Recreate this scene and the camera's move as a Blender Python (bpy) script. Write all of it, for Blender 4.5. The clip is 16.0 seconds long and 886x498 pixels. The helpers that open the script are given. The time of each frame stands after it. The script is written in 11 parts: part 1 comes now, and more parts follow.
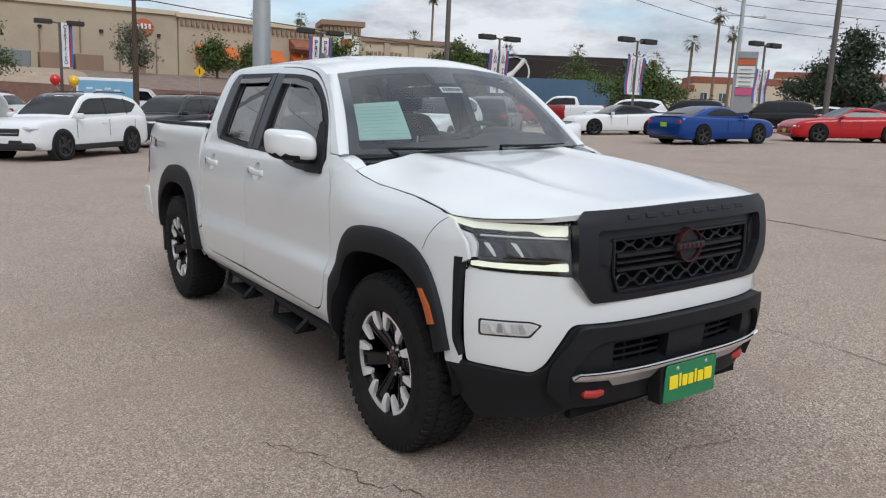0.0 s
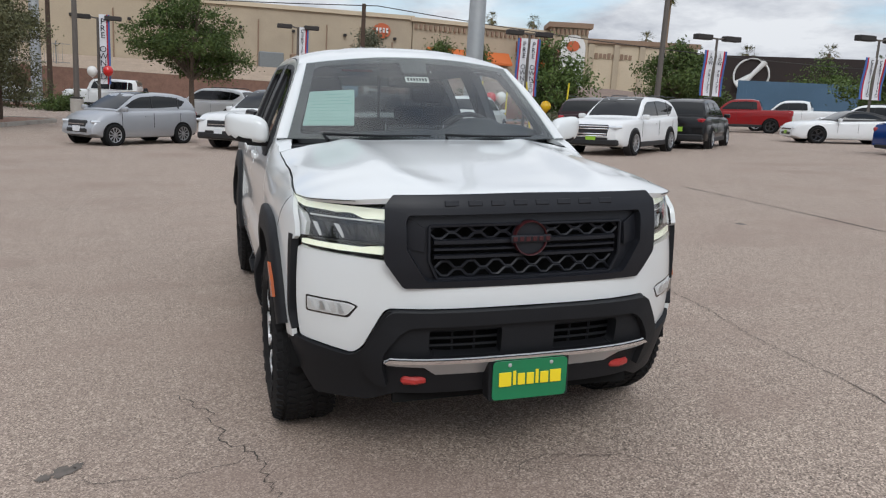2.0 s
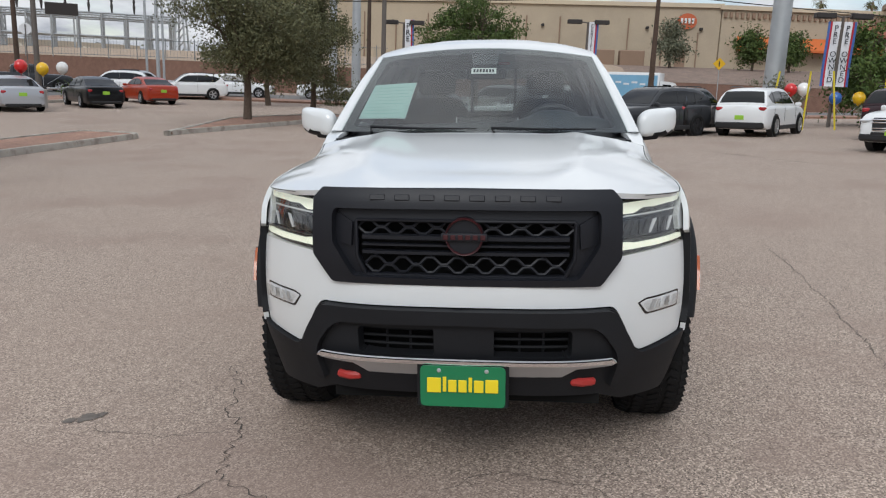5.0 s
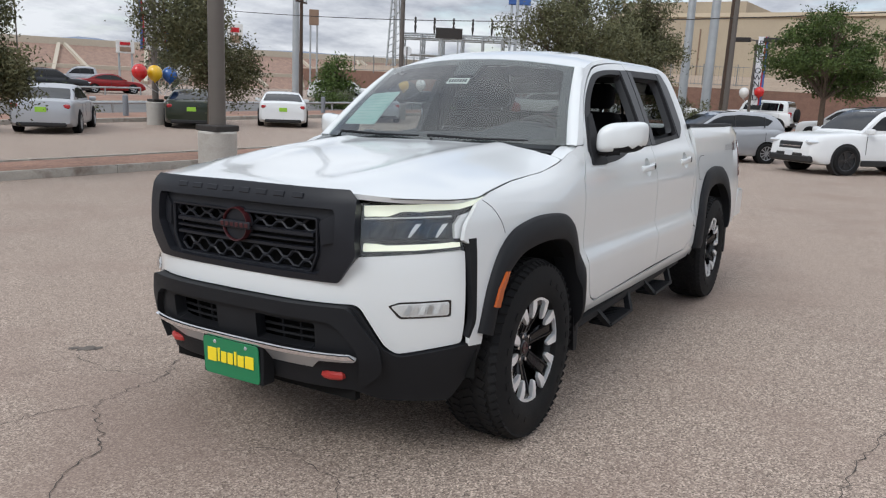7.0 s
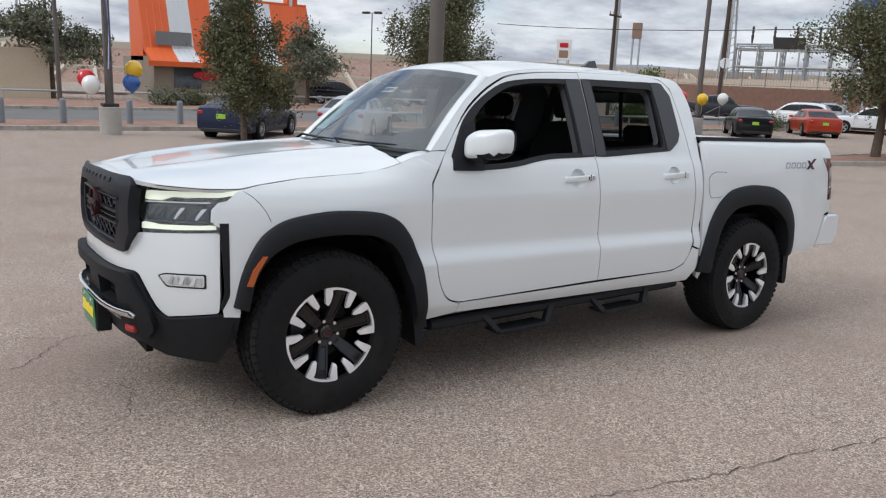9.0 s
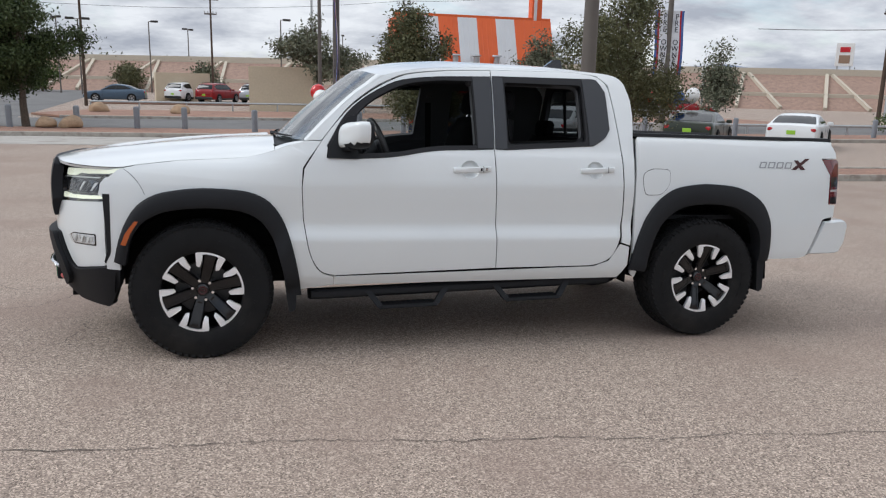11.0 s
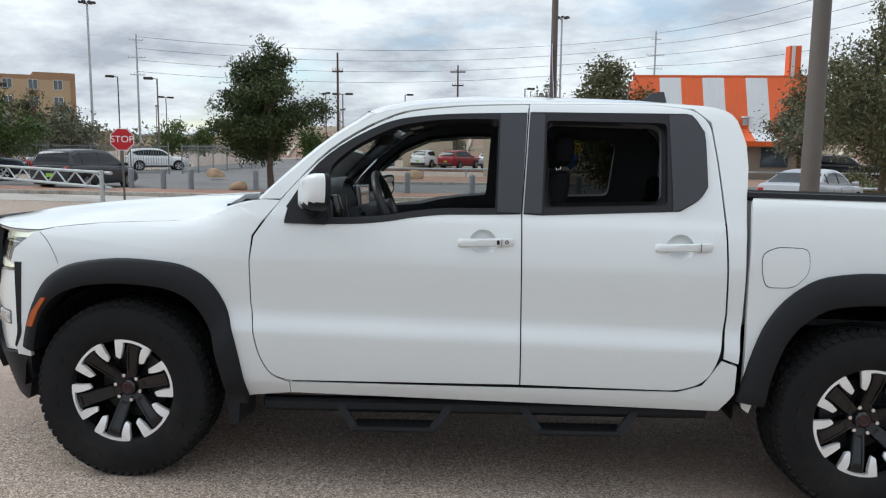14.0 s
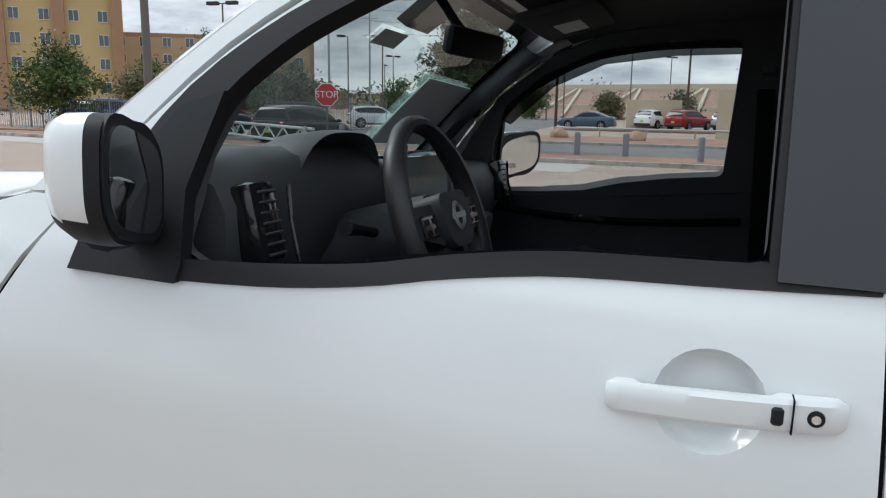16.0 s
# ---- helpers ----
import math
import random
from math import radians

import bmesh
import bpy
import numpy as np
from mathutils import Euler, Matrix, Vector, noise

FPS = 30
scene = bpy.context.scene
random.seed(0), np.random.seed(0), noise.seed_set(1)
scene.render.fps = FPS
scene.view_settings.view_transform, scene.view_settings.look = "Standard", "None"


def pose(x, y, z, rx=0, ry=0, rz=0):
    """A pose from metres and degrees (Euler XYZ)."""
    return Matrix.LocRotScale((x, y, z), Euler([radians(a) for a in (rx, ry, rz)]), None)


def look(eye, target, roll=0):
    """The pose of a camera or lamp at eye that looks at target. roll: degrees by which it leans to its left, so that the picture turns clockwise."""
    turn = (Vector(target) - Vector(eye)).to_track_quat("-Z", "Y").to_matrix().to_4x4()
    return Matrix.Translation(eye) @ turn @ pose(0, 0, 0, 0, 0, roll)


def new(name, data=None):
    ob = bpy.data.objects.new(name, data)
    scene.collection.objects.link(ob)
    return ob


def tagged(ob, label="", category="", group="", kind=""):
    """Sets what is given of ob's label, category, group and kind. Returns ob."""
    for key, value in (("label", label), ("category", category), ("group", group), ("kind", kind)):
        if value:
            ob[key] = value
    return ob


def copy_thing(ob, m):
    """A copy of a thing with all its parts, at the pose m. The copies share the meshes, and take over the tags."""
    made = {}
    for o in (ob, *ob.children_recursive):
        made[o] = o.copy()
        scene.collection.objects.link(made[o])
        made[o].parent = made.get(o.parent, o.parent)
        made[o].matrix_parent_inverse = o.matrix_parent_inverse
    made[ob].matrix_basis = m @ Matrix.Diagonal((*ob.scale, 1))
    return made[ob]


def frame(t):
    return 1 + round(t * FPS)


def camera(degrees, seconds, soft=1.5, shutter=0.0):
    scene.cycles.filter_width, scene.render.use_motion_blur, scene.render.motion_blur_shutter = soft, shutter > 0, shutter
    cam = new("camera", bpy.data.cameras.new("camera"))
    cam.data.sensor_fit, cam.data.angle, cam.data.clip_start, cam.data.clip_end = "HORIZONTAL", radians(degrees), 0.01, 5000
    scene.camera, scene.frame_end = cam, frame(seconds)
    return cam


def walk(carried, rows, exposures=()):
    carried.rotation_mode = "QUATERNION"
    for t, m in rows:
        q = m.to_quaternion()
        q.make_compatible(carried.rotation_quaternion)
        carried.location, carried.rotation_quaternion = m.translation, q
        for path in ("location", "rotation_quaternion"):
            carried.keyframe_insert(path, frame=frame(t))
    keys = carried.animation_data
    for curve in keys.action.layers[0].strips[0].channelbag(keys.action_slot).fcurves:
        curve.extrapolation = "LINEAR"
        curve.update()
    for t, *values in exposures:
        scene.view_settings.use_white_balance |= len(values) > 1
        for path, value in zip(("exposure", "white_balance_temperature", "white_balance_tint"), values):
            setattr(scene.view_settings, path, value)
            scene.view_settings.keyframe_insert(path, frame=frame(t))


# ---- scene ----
cam = camera(59.4, 16.0, soft=1.2)
# the lot falls away gently: true upright, seen from the truck's own frame
UP = Vector((0.0208, 0.0390, 0.9990)).normalized()
LEVEL = UP.rotation_difference(Vector((0, 0, 1))).to_matrix().to_4x4()
PATH = [
    (0, (4.417, -2.469, 1.501), (2.782, -1.379, 1.127), -0.0),
    (0.5, (4.468, -2.375, 1.491), (2.788, -1.357, 1.114), 0.1),
    (1, (4.742, -2.049, 1.458), (2.999, -1.144, 1.08), 0.4),
    (1.5, (4.91, -1.616, 1.421), (3.095, -0.866, 1.045), 0.7),
    (2, (5.107, -1.152, 1.443), (3.228, -0.578, 1.071), 0.9),
    (2.5, (5.268, -0.729, 1.452), (3.344, -0.322, 1.085), 0.9),
    (3, (5.232, -0.397, 1.45), (3.285, -0.127, 1.081), 0.9),
    (3.5, (5.26, -0.242, 1.452), (3.304, -0.07, 1.077), 0.6),
    (4, (5.225, -0.216, 1.451), (3.264, -0.13, 1.069), 0.1),
    (4.2, (5.191, -0.217, 1.446), (3.229, -0.169, 1.062), -0.0),
    (6.3, (4.963, 1.586, 1.401), (3.142, 0.845, 1.032), 0.8),
    (6.5, (4.878, 1.786, 1.409), (3.097, 0.951, 1.047), 1.0),
    (7, (4.575, 2.253, 1.399), (2.899, 1.219, 1.048), 1.4),
    (7.5, (4.283, 2.77, 1.398), (2.735, 1.551, 1.058), 1.6),
    (8, (3.903, 3.176, 1.4), (2.498, 1.793, 1.062), 1.8),
    (8.5, (3.53, 3.644, 1.408), (2.275, 2.124, 1.071), 1.9),
    (9, (3.169, 4.101, 1.433), (2.059, 2.473, 1.09), 2.2),
    (9.5, (2.729, 4.509, 1.458), (1.761, 2.794, 1.108), 2.3),
    (9.7, (2.556, 4.691, 1.444), (1.649, 2.944, 1.092), 2.4),
    (11.8, (0.837, 5.52, 1.399), (0.527, 3.569, 1.086), 1.9),
    (12, (0.729, 5.554, 1.393), (0.46, 3.596, 1.087), 2.0),
    (12.5, (0.482, 5.608, 1.384), (0.312, 3.636, 1.1), 1.9),
    (13, (0.317, 5.332, 1.362), (0.244, 3.35, 1.106), 1.9),
    (13.5, (0.149, 4.823, 1.375), (0.173, 2.835, 1.156), 1.8),
    (14, (0.022, 4.149, 1.377), (0.136, 2.161, 1.187), 1.86),
    (14.5, (0.037, 3.521, 1.404), (0.238, 1.539, 1.223), 1.7),
    (15, (0.017, 2.854, 1.407), (0.317, 0.887, 1.205), 1.6),
    (15.5, (0.072, 2.239, 1.387), (0.514, 0.305, 1.138), 2.11),
    (16, (0.054, 1.691, 1.37), (0.705, -0.174, 1.058), 2.69),
]
walk(cam, [(t, LEVEL @ look(eye, target, roll)) for t, eye, target, roll in PATH],
     exposures=[(0, 0.17, 6200, 9), (4, 0.12, 6300, 9), (7, 0.27, 6220, 9), (9.5, 0.26, 6170, 9), (13, 0.31, 6220, 8), (14, 0.39, 6120, 5),
                (15, 0.27, 6120, 5), (15.5, 0.29, 6100, 5), (16, 0.53, 6080, 5)])

# ---- world, sun, exposure ----
world = bpy.data.worlds.new("sky")
scene.world = world
world.use_nodes = True
wn, wl = world.node_tree.nodes, world.node_tree.links
wn.clear()
w_out = wn.new("ShaderNodeOutputWorld")
w_bg = wn.new("ShaderNodeBackground")
w_sky = wn.new("ShaderNodeTexSky")
w_sky.sky_type = "NISHITA"
w_sky.sun_disc = False
w_sky.sun_elevation = radians(43)
w_sky.sun_rotation = radians(95)
w_sky.air_density = 1.0
w_sky.dust_density = 0.25
w_co = wn.new("ShaderNodeTexCoord")
w_sep = wn.new("ShaderNodeSeparateXYZ")
w_add = wn.new("ShaderNodeMath")
w_add.operation = "ADD"
w_add.inputs[1].default_value = 0.22
w_max = wn.new("ShaderNodeMath")
w_max.operation = "MAXIMUM"
w_max.inputs[1].default_value = 0.06
w_dx = wn.new("ShaderNodeMath")
w_dx.operation = "DIVIDE"
w_dy = wn.new("ShaderNodeMath")
w_dy.operation = "DIVIDE"
w_com = wn.new("ShaderNodeCombineXYZ")
w_n1 = wn.new("ShaderNodeTexNoise")
w_n1.inputs["Scale"].default_value = 0.95
w_n1.inputs["Detail"].default_value = 9
w_n1.inputs["Roughness"].default_value = 0.56
w_n1.inputs["Distortion"].default_value = 0.35
w_n2 = wn.new("ShaderNodeTexNoise")
w_n2.inputs["Scale"].default_value = 1.7
w_n2.inputs["Detail"].default_value = 8
w_n2.inputs["Roughness"].default_value = 0.6
w_cover = wn.new("ShaderNodeValToRGB")
w_cover.color_ramp.elements[0].position = 0.30
w_cover.color_ramp.elements[1].position = 0.47
w_shade = wn.new("ShaderNodeValToRGB")
w_shade.color_ramp.elements[0].position = 0.36
w_shade.color_ramp.elements[0].color = (3.5, 3.65, 4.1, 1)
w_shade.color_ramp.elements[1].position = 0.60
w_shade.color_ramp.elements[1].color = (7.0, 7.05, 7.2, 1)
w_mix = wn.new("ShaderNodeMixRGB")
wl.new(w_co.outputs["Generated"], w_sep.inputs[0])
wl.new(w_sep.outputs["Z"], w_add.inputs[0])
wl.new(w_add.outputs[0], w_max.inputs[0])
wl.new(w_sep.outputs["X"], w_dx.inputs[0])
wl.new(w_max.outputs[0], w_dx.inputs[1])
wl.new(w_sep.outputs["Y"], w_dy.inputs[0])
wl.new(w_max.outputs[0], w_dy.inputs[1])
wl.new(w_dx.outputs[0], w_com.inputs[0])
wl.new(w_dy.outputs[0], w_com.inputs[1])
for w_n in (w_n1, w_n2):
    wl.new(w_com.outputs[0], w_n.inputs["Vector"])
wl.new(w_n1.outputs["Fac"], w_cover.inputs[0])
wl.new(w_n2.outputs["Fac"], w_shade.inputs[0])
wl.new(w_cover.outputs[0], w_mix.inputs[0])
wl.new(w_sky.outputs[0], w_mix.inputs[1])
wl.new(w_shade.outputs[0], w_mix.inputs[2])
# an overcast sky is brighter overhead than at the horizon
w_lift = wn.new("ShaderNodeMath")
w_lift.operation = "MULTIPLY_ADD"
w_lift.inputs[1].default_value = 0.75
w_lift.inputs[2].default_value = 0.98
w_pos = wn.new("ShaderNodeMath")
w_pos.operation = "MAXIMUM"
w_pos.inputs[1].default_value = 0.0
w_gain = wn.new("ShaderNodeVectorMath")
w_gain.operation = "SCALE"
wl.new(w_sep.outputs["Z"], w_pos.inputs[0])
wl.new(w_pos.outputs[0], w_lift.inputs[0])
wl.new(w_mix.outputs[0], w_gain.inputs[0])
wl.new(w_lift.outputs[0], w_gain.inputs["Scale"])
wl.new(w_gain.outputs[0], w_bg.inputs[0])
w_bg.inputs[1].default_value = 0.1
wl.new(w_bg.outputs[0], w_out.inputs[0])

sun = new("sun", bpy.data.lights.new("sun", "SUN"))
sun.data.energy = 1.15
sun.data.angle = radians(26)
sun.data.color = (1.0, 0.98, 0.95)
sun.matrix_world = look((0, 0, 60), (-64, 10, 0))

# ---- materials ----
def mat(name, color, rough=0.5, metal=0.0, vary=0.05, scale=6.0, grain=0.0, grain_scale=90.0, bump=0.0, coat=0.0,
        second=None, second_scale=1.2, second_low=0.5, second_high=0.62, emit=0.0, trans=0.0, ior=1.45, rough_vary=0.12, per_piece=0.0):
    """A surface with a base colour, broad mottling, fine grain and relief."""
    m = bpy.data.materials.new(name)
    m.use_nodes = True
    n, l = m.node_tree.nodes, m.node_tree.links
    b = n["Principled BSDF"]
    co = n.new("ShaderNodeTexCoord")
    rgb = n.new("ShaderNodeRGB")
    rgb.outputs[0].default_value = (*color, 1)
    last = rgb.outputs[0]
    big = n.new("ShaderNodeTexNoise")
    big.inputs["Scale"].default_value = scale
    big.inputs["Detail"].default_value = 5
    l.new(co.outputs["Object"], big.inputs["Vector"])
    if second:
        wide = n.new("ShaderNodeTexNoise")
        wide.inputs["Scale"].default_value = second_scale
        wide.inputs["Detail"].default_value = 6
        wide.inputs["Roughness"].default_value = 0.62
        l.new(co.outputs["Object"], wide.inputs["Vector"])
        ramp = n.new("ShaderNodeMapRange")
        ramp.inputs["From Min"].default_value = second_low
        ramp.inputs["From Max"].default_value = second_high
        l.new(wide.outputs["Fac"], ramp.inputs["Value"])
        mix = n.new("ShaderNodeMixRGB")
        mix.inputs[2].default_value = (*second, 1)
        l.new(ramp.outputs[0], mix.inputs[0])
        l.new(last, mix.inputs[1])
        last = mix.outputs[0]
    hsv = n.new("ShaderNodeHueSaturation")
    val = n.new("ShaderNodeMapRange")
    val.inputs["From Min"].default_value, val.inputs["From Max"].default_value = 0.25, 0.75
    val.inputs["To Min"].default_value, val.inputs["To Max"].default_value = 1 - vary, 1 + vary
    l.new(big.outputs["Fac"], val.inputs["Value"])
    level = val.outputs[0]
    fine = None
    if grain:
        fine = n.new("ShaderNodeTexNoise")
        fine.inputs["Scale"].default_value = grain_scale
        fine.inputs["Detail"].default_value = 3
        fine.inputs["Roughness"].default_value = 0.7
        l.new(co.outputs["Object"], fine.inputs["Vector"])
        gr = n.new("ShaderNodeMapRange")
        gr.inputs["From Min"].default_value, gr.inputs["From Max"].default_value = 0.3, 0.7
        gr.inputs["To Min"].default_value, gr.inputs["To Max"].default_value = 1 - grain, 1 + grain
        l.new(fine.outputs["Fac"], gr.inputs["Value"])
        mul = n.new("ShaderNodeMath")
        mul.operation = "MULTIPLY"
        l.new(level, mul.inputs[0])
        l.new(gr.outputs[0], mul.inputs[1])
        level = mul.outputs[0]
    if per_piece:
        info = n.new("ShaderNodeObjectInfo")
        pr = n.new("ShaderNodeMapRange")
        pr.inputs["To Min"].default_value, pr.inputs["To Max"].default_value = 1 - per_piece, 1 + per_piece
        l.new(info.outputs["Random"], pr.inputs["Value"])
        mul = n.new("ShaderNodeMath")
        mul.operation = "MULTIPLY"
        l.new(level, mul.inputs[0])
        l.new(pr.outputs[0], mul.inputs[1])
        level = mul.outputs[0]
    l.new(level, hsv.inputs["Value"])
    l.new(last, hsv.inputs["Color"])
    l.new(hsv.outputs[0], b.inputs["Base Color"])
    rr = n.new("ShaderNodeMapRange")
    rr.inputs["To Min"].default_value, rr.inputs["To Max"].default_value = max(0.0, rough * (1 - rough_vary)), min(1.0, rough * (1 + rough_vary))
    l.new(big.outputs["Fac"], rr.inputs["Value"])
    l.new(rr.outputs[0], b.inputs["Roughness"])
    b.inputs["Metallic"].default_value = metal
    b.inputs["Coat Weight"].default_value = coat
    b.inputs["Coat Roughness"].default_value = 0.03
    b.inputs["Transmission Weight"].default_value = trans
    b.inputs["IOR"].default_value = ior
    if emit:
        b.inputs["Emission Color"].default_value = (*color, 1)
        b.inputs["Emission Strength"].default_value = emit
    if bump:
        bp = n.new("ShaderNodeBump")
        bp.inputs["Strength"].default_value = bump
        bp.inputs["Distance"].default_value = 0.01
        l.new((fine or big).outputs["Fac"], bp.inputs["Height"])
        l.new(bp.outputs[0], b.inputs["Normal"])
    return m


def glass(name, tint=(0.9, 0.95, 0.93), clear=0.8, pale_film=0.0):
    """A thin pane: mirror-like gloss over a tinted see-through sheet."""
    m = bpy.data.materials.new(name)
    m.use_nodes = True
    n, l = m.node_tree.nodes, m.node_tree.links
    n.clear()
    out = n.new("ShaderNodeOutputMaterial")
    tr = n.new("ShaderNodeBsdfTransparent")
    tr.inputs[0].default_value = (tint[0] * clear, tint[1] * clear, tint[2] * clear, 1)
    gl = n.new("ShaderNodeBsdfGlossy")
    gl.inputs["Roughness"].default_value = 0.015
    # gloss grows towards grazing view, alike from both sides
    lw = n.new("ShaderNodeLayerWeight")
    lw.inputs["Blend"].default_value = 0.5
    fr = n.new("ShaderNodeMath")
    fr.operation = "POWER"
    fr.inputs[1].default_value = 3.2
    l.new(lw.outputs["Facing"], fr.inputs[0])
    twice = n.new("ShaderNodeMath")
    twice.operation = "MULTIPLY_ADD"
    twice.inputs[1].default_value = 0.85
    twice.inputs[2].default_value = 0.085
    twice.use_clamp = True
    mix = n.new("ShaderNodeMixShader")
    l.new(fr.outputs[0], twice.inputs[0])
    l.new(twice.outputs[0], mix.inputs[0])
    # pale film: slight glass haze, plus milky sky reflection put into diffuse colour
    film = n.new("ShaderNodeBsdfDiffuse")
    film.inputs[0].default_value = (0.60, 0.66, 0.67, 1)
    filmed = n.new("ShaderNodeMixShader")
    filmed.inputs[0].default_value = pale_film
    l.new(tr.outputs[0], filmed.inputs[1])
    l.new(film.outputs[0], filmed.inputs[2])
    l.new(filmed.outputs[0], mix.inputs[1])
    l.new(gl.outputs[0], mix.inputs[2])
    l.new(mix.outputs[0], out.inputs[0])
    return m


def asphalt(name, base, stone, stain):
    """Aged lot surface: close-set light and dark chips, tar-dark and reddish patches."""
    m = bpy.data.materials.new(name)
    m.use_nodes = True
    n, l = m.node_tree.nodes, m.node_tree.links
    b = n["Principled BSDF"]
    co = n.new("ShaderNodeTexCoord")

    def noise_at(scale, detail=4, rough=0.6):
        t = n.new("ShaderNodeTexNoise")
        t.inputs["Scale"].default_value, t.inputs["Detail"].default_value, t.inputs["Roughness"].default_value = scale, detail, rough
        l.new(co.outputs["Object"], t.inputs["Vector"])
        return t.outputs["Fac"]

    def ramp(src, lo, hi, a, c):
        r = n.new("ShaderNodeMapRange")
        for k, v in (("From Min", lo), ("From Max", hi), ("To Min", a), ("To Max", c)):
            r.inputs[k].default_value = v
        l.new(src, r.inputs["Value"])
        return r.outputs[0]

    def mixed(fac, a, c):
        x = n.new("ShaderNodeMixRGB")
        l.new(fac, x.inputs[0])
        for sock, v in ((x.inputs[1], a), (x.inputs[2], c)):
            if isinstance(v, tuple):
                sock.default_value = (*v, 1)
            else:
                l.new(v, sock)
        return x.outputs[0]

    chips = n.new("ShaderNodeTexVoronoi")
    chips.inputs["Scale"].default_value = 155
    l.new(co.outputs["Object"], chips.inputs["Vector"])
    sep = n.new("ShaderNodeSeparateColor")
    l.new(chips.outputs["Color"], sep.inputs[0])
    col = mixed(ramp(sep.outputs[0], 0.42, 1.0, 0.0, 0.9), base, stone)
    col = mixed(ramp(sep.outputs[1], 0.74, 0.92, 0.0, 0.9), col, (base[0] * 0.3, base[1] * 0.29, base[2] * 0.29))
    col = mixed(ramp(noise_at(45, 3), 0.45, 0.72, 0.0, 0.35), col, (base[0] * 0.62, base[1] * 0.6, base[2] * 0.6))
    col = mixed(ramp(noise_at(0.55, 6), 0.50, 0.66, 0.0, 0.6), col, stain)
    col = mixed(ramp(noise_at(0.21, 5), 0.42, 0.7, 0.0, 0.45), col, (base[0] * 1.22, base[1] * 1.2, base[2] * 1.18))
    col = mixed(ramp(noise_at(2.3, 7, 0.7), 0.60, 0.76, 0.0, 0.4), col, (base[0] * 0.55, base[1] * 0.55, base[2] * 0.56))
    l.new(col, b.inputs["Base Color"])
    b.inputs["Roughness"].default_value = 0.9
    bp = n.new("ShaderNodeBump")
    bp.inputs["Strength"].default_value = 0.55
    bp.inputs["Distance"].default_value = 0.006
    l.new(sep.outputs[0], bp.inputs["Height"])
    l.new(bp.outputs[0], b.inputs["Normal"])
    return m


M_PAINT = mat("white_car_paint", (0.685, 0.707, 0.705), 0.30, vary=0.012, scale=3, coat=0.9, rough_vary=0.05)
M_BLACK = mat("black_textured_plastic", (0.0105, 0.0112, 0.0132), 0.60, vary=0.15, scale=5, grain=0.25, grain_scale=900, bump=0.06)
M_GRILLE = mat("satin_black_grille_plastic", (0.013, 0.014, 0.018), 0.42, vary=0.1, scale=7, grain=0.15, grain_scale=700, bump=0.04)
M_GLOSSBLK = mat("gloss_black_trim", (0.012, 0.012, 0.013), 0.12, vary=0.1, scale=4, coat=0.5)
M_TRIM = mat("dark_grey_window_trim", (0.029, 0.031, 0.036), 0.40, vary=0.06, scale=4)
M_CAVITY = mat("dark_cavity", (0.008, 0.008, 0.008), 0.9, vary=0.2)
M_RUBBER = mat("tyre_rubber", (0.012, 0.012, 0.0125), 0.82, vary=0.22, scale=9, grain=0.2, grain_scale=240, bump=0.12, second=(0.024, 0.022, 0.020), second_scale=4, second_low=0.52, second_high=0.75)
M_RIMBLK = mat("black_alloy", (0.006, 0.006, 0.007), 0.22, vary=0.15, scale=8, coat=0.15)
M_MACHINED = mat("machined_alloy", (0.90, 0.91, 0.92), 0.34, metal=0.55, vary=0.06, scale=30)
M_CHROME = mat("chrome", (0.85, 0.86, 0.88), 0.07, metal=1.0, vary=0.02)
M_SILVER = mat("silver_painted_plastic", (0.52, 0.53, 0.54), 0.33, metal=0.55, vary=0.05, scale=5)
M_RED = mat("red_painted_hook", (0.42, 0.035, 0.03), 0.4, vary=0.1)
M_MAROON = mat("dark_red_badge", (0.048, 0.008, 0.010), 0.45, vary=0.08)
M_DRL = mat("lit_running_light", (0.84, 0.86, 0.70), 0.3, vary=0.02, emit=0.46)
M_LAMPWHITE = mat("bright_lamp_reflector", (0.74, 0.75, 0.76), 0.25, metal=0.2, vary=0.04)
M_AMBER = mat("amber_marker_lens", (0.40, 0.085, 0.015), 0.22, vary=0.06, coat=0.5)
M_TAIL = mat("red_tail_lens", (0.12, 0.005, 0.008), 0.1, vary=0.1, coat=1.0)
M_PLATE = mat("green_dealer_plate", (0.012, 0.19, 0.075), 0.35, vary=0.05, coat=0.3)
M_YELLOW = mat("yellow_plate_print", (0.85, 0.66, 0.02), 0.4, vary=0.04)
M_TRIMBLK = mat("black_window_trim", (0.019, 0.019, 0.021), 0.5, vary=0.1, scale=5)
M_DISC = mat("dark_brake_iron", (0.06, 0.06, 0.062), 0.4, metal=0.6, vary=0.1)
M_SMOKE = mat("smoked_lamp_chamber", (0.03, 0.032, 0.036), 0.12, vary=0.1, coat=0.6)
M_CLOTH = mat("black_seat_cloth", (0.008, 0.008, 0.009), 0.9, vary=0.2, scale=12, grain=0.3, grain_scale=400, bump=0.15)
M_DASH = mat("black_soft_dash", (0.046, 0.049, 0.054), 0.55, vary=0.12, scale=9, grain=0.15, grain_scale=600, bump=0.06)
M_HEADLINER = mat("dark_grey_headliner", (0.062, 0.064, 0.068), 0.95, vary=0.1)
M_PAPER = mat("pale_green_paper", (0.52, 0.74, 0.68), 0.7, vary=0.04, scale=9)
M_INK = mat("faded_print", (0.33, 0.56, 0.50), 0.8, vary=0.1)
M_PAPERBACK = mat("grey_paper_back", (0.66, 0.68, 0.68), 0.8, vary=0.05, scale=12)
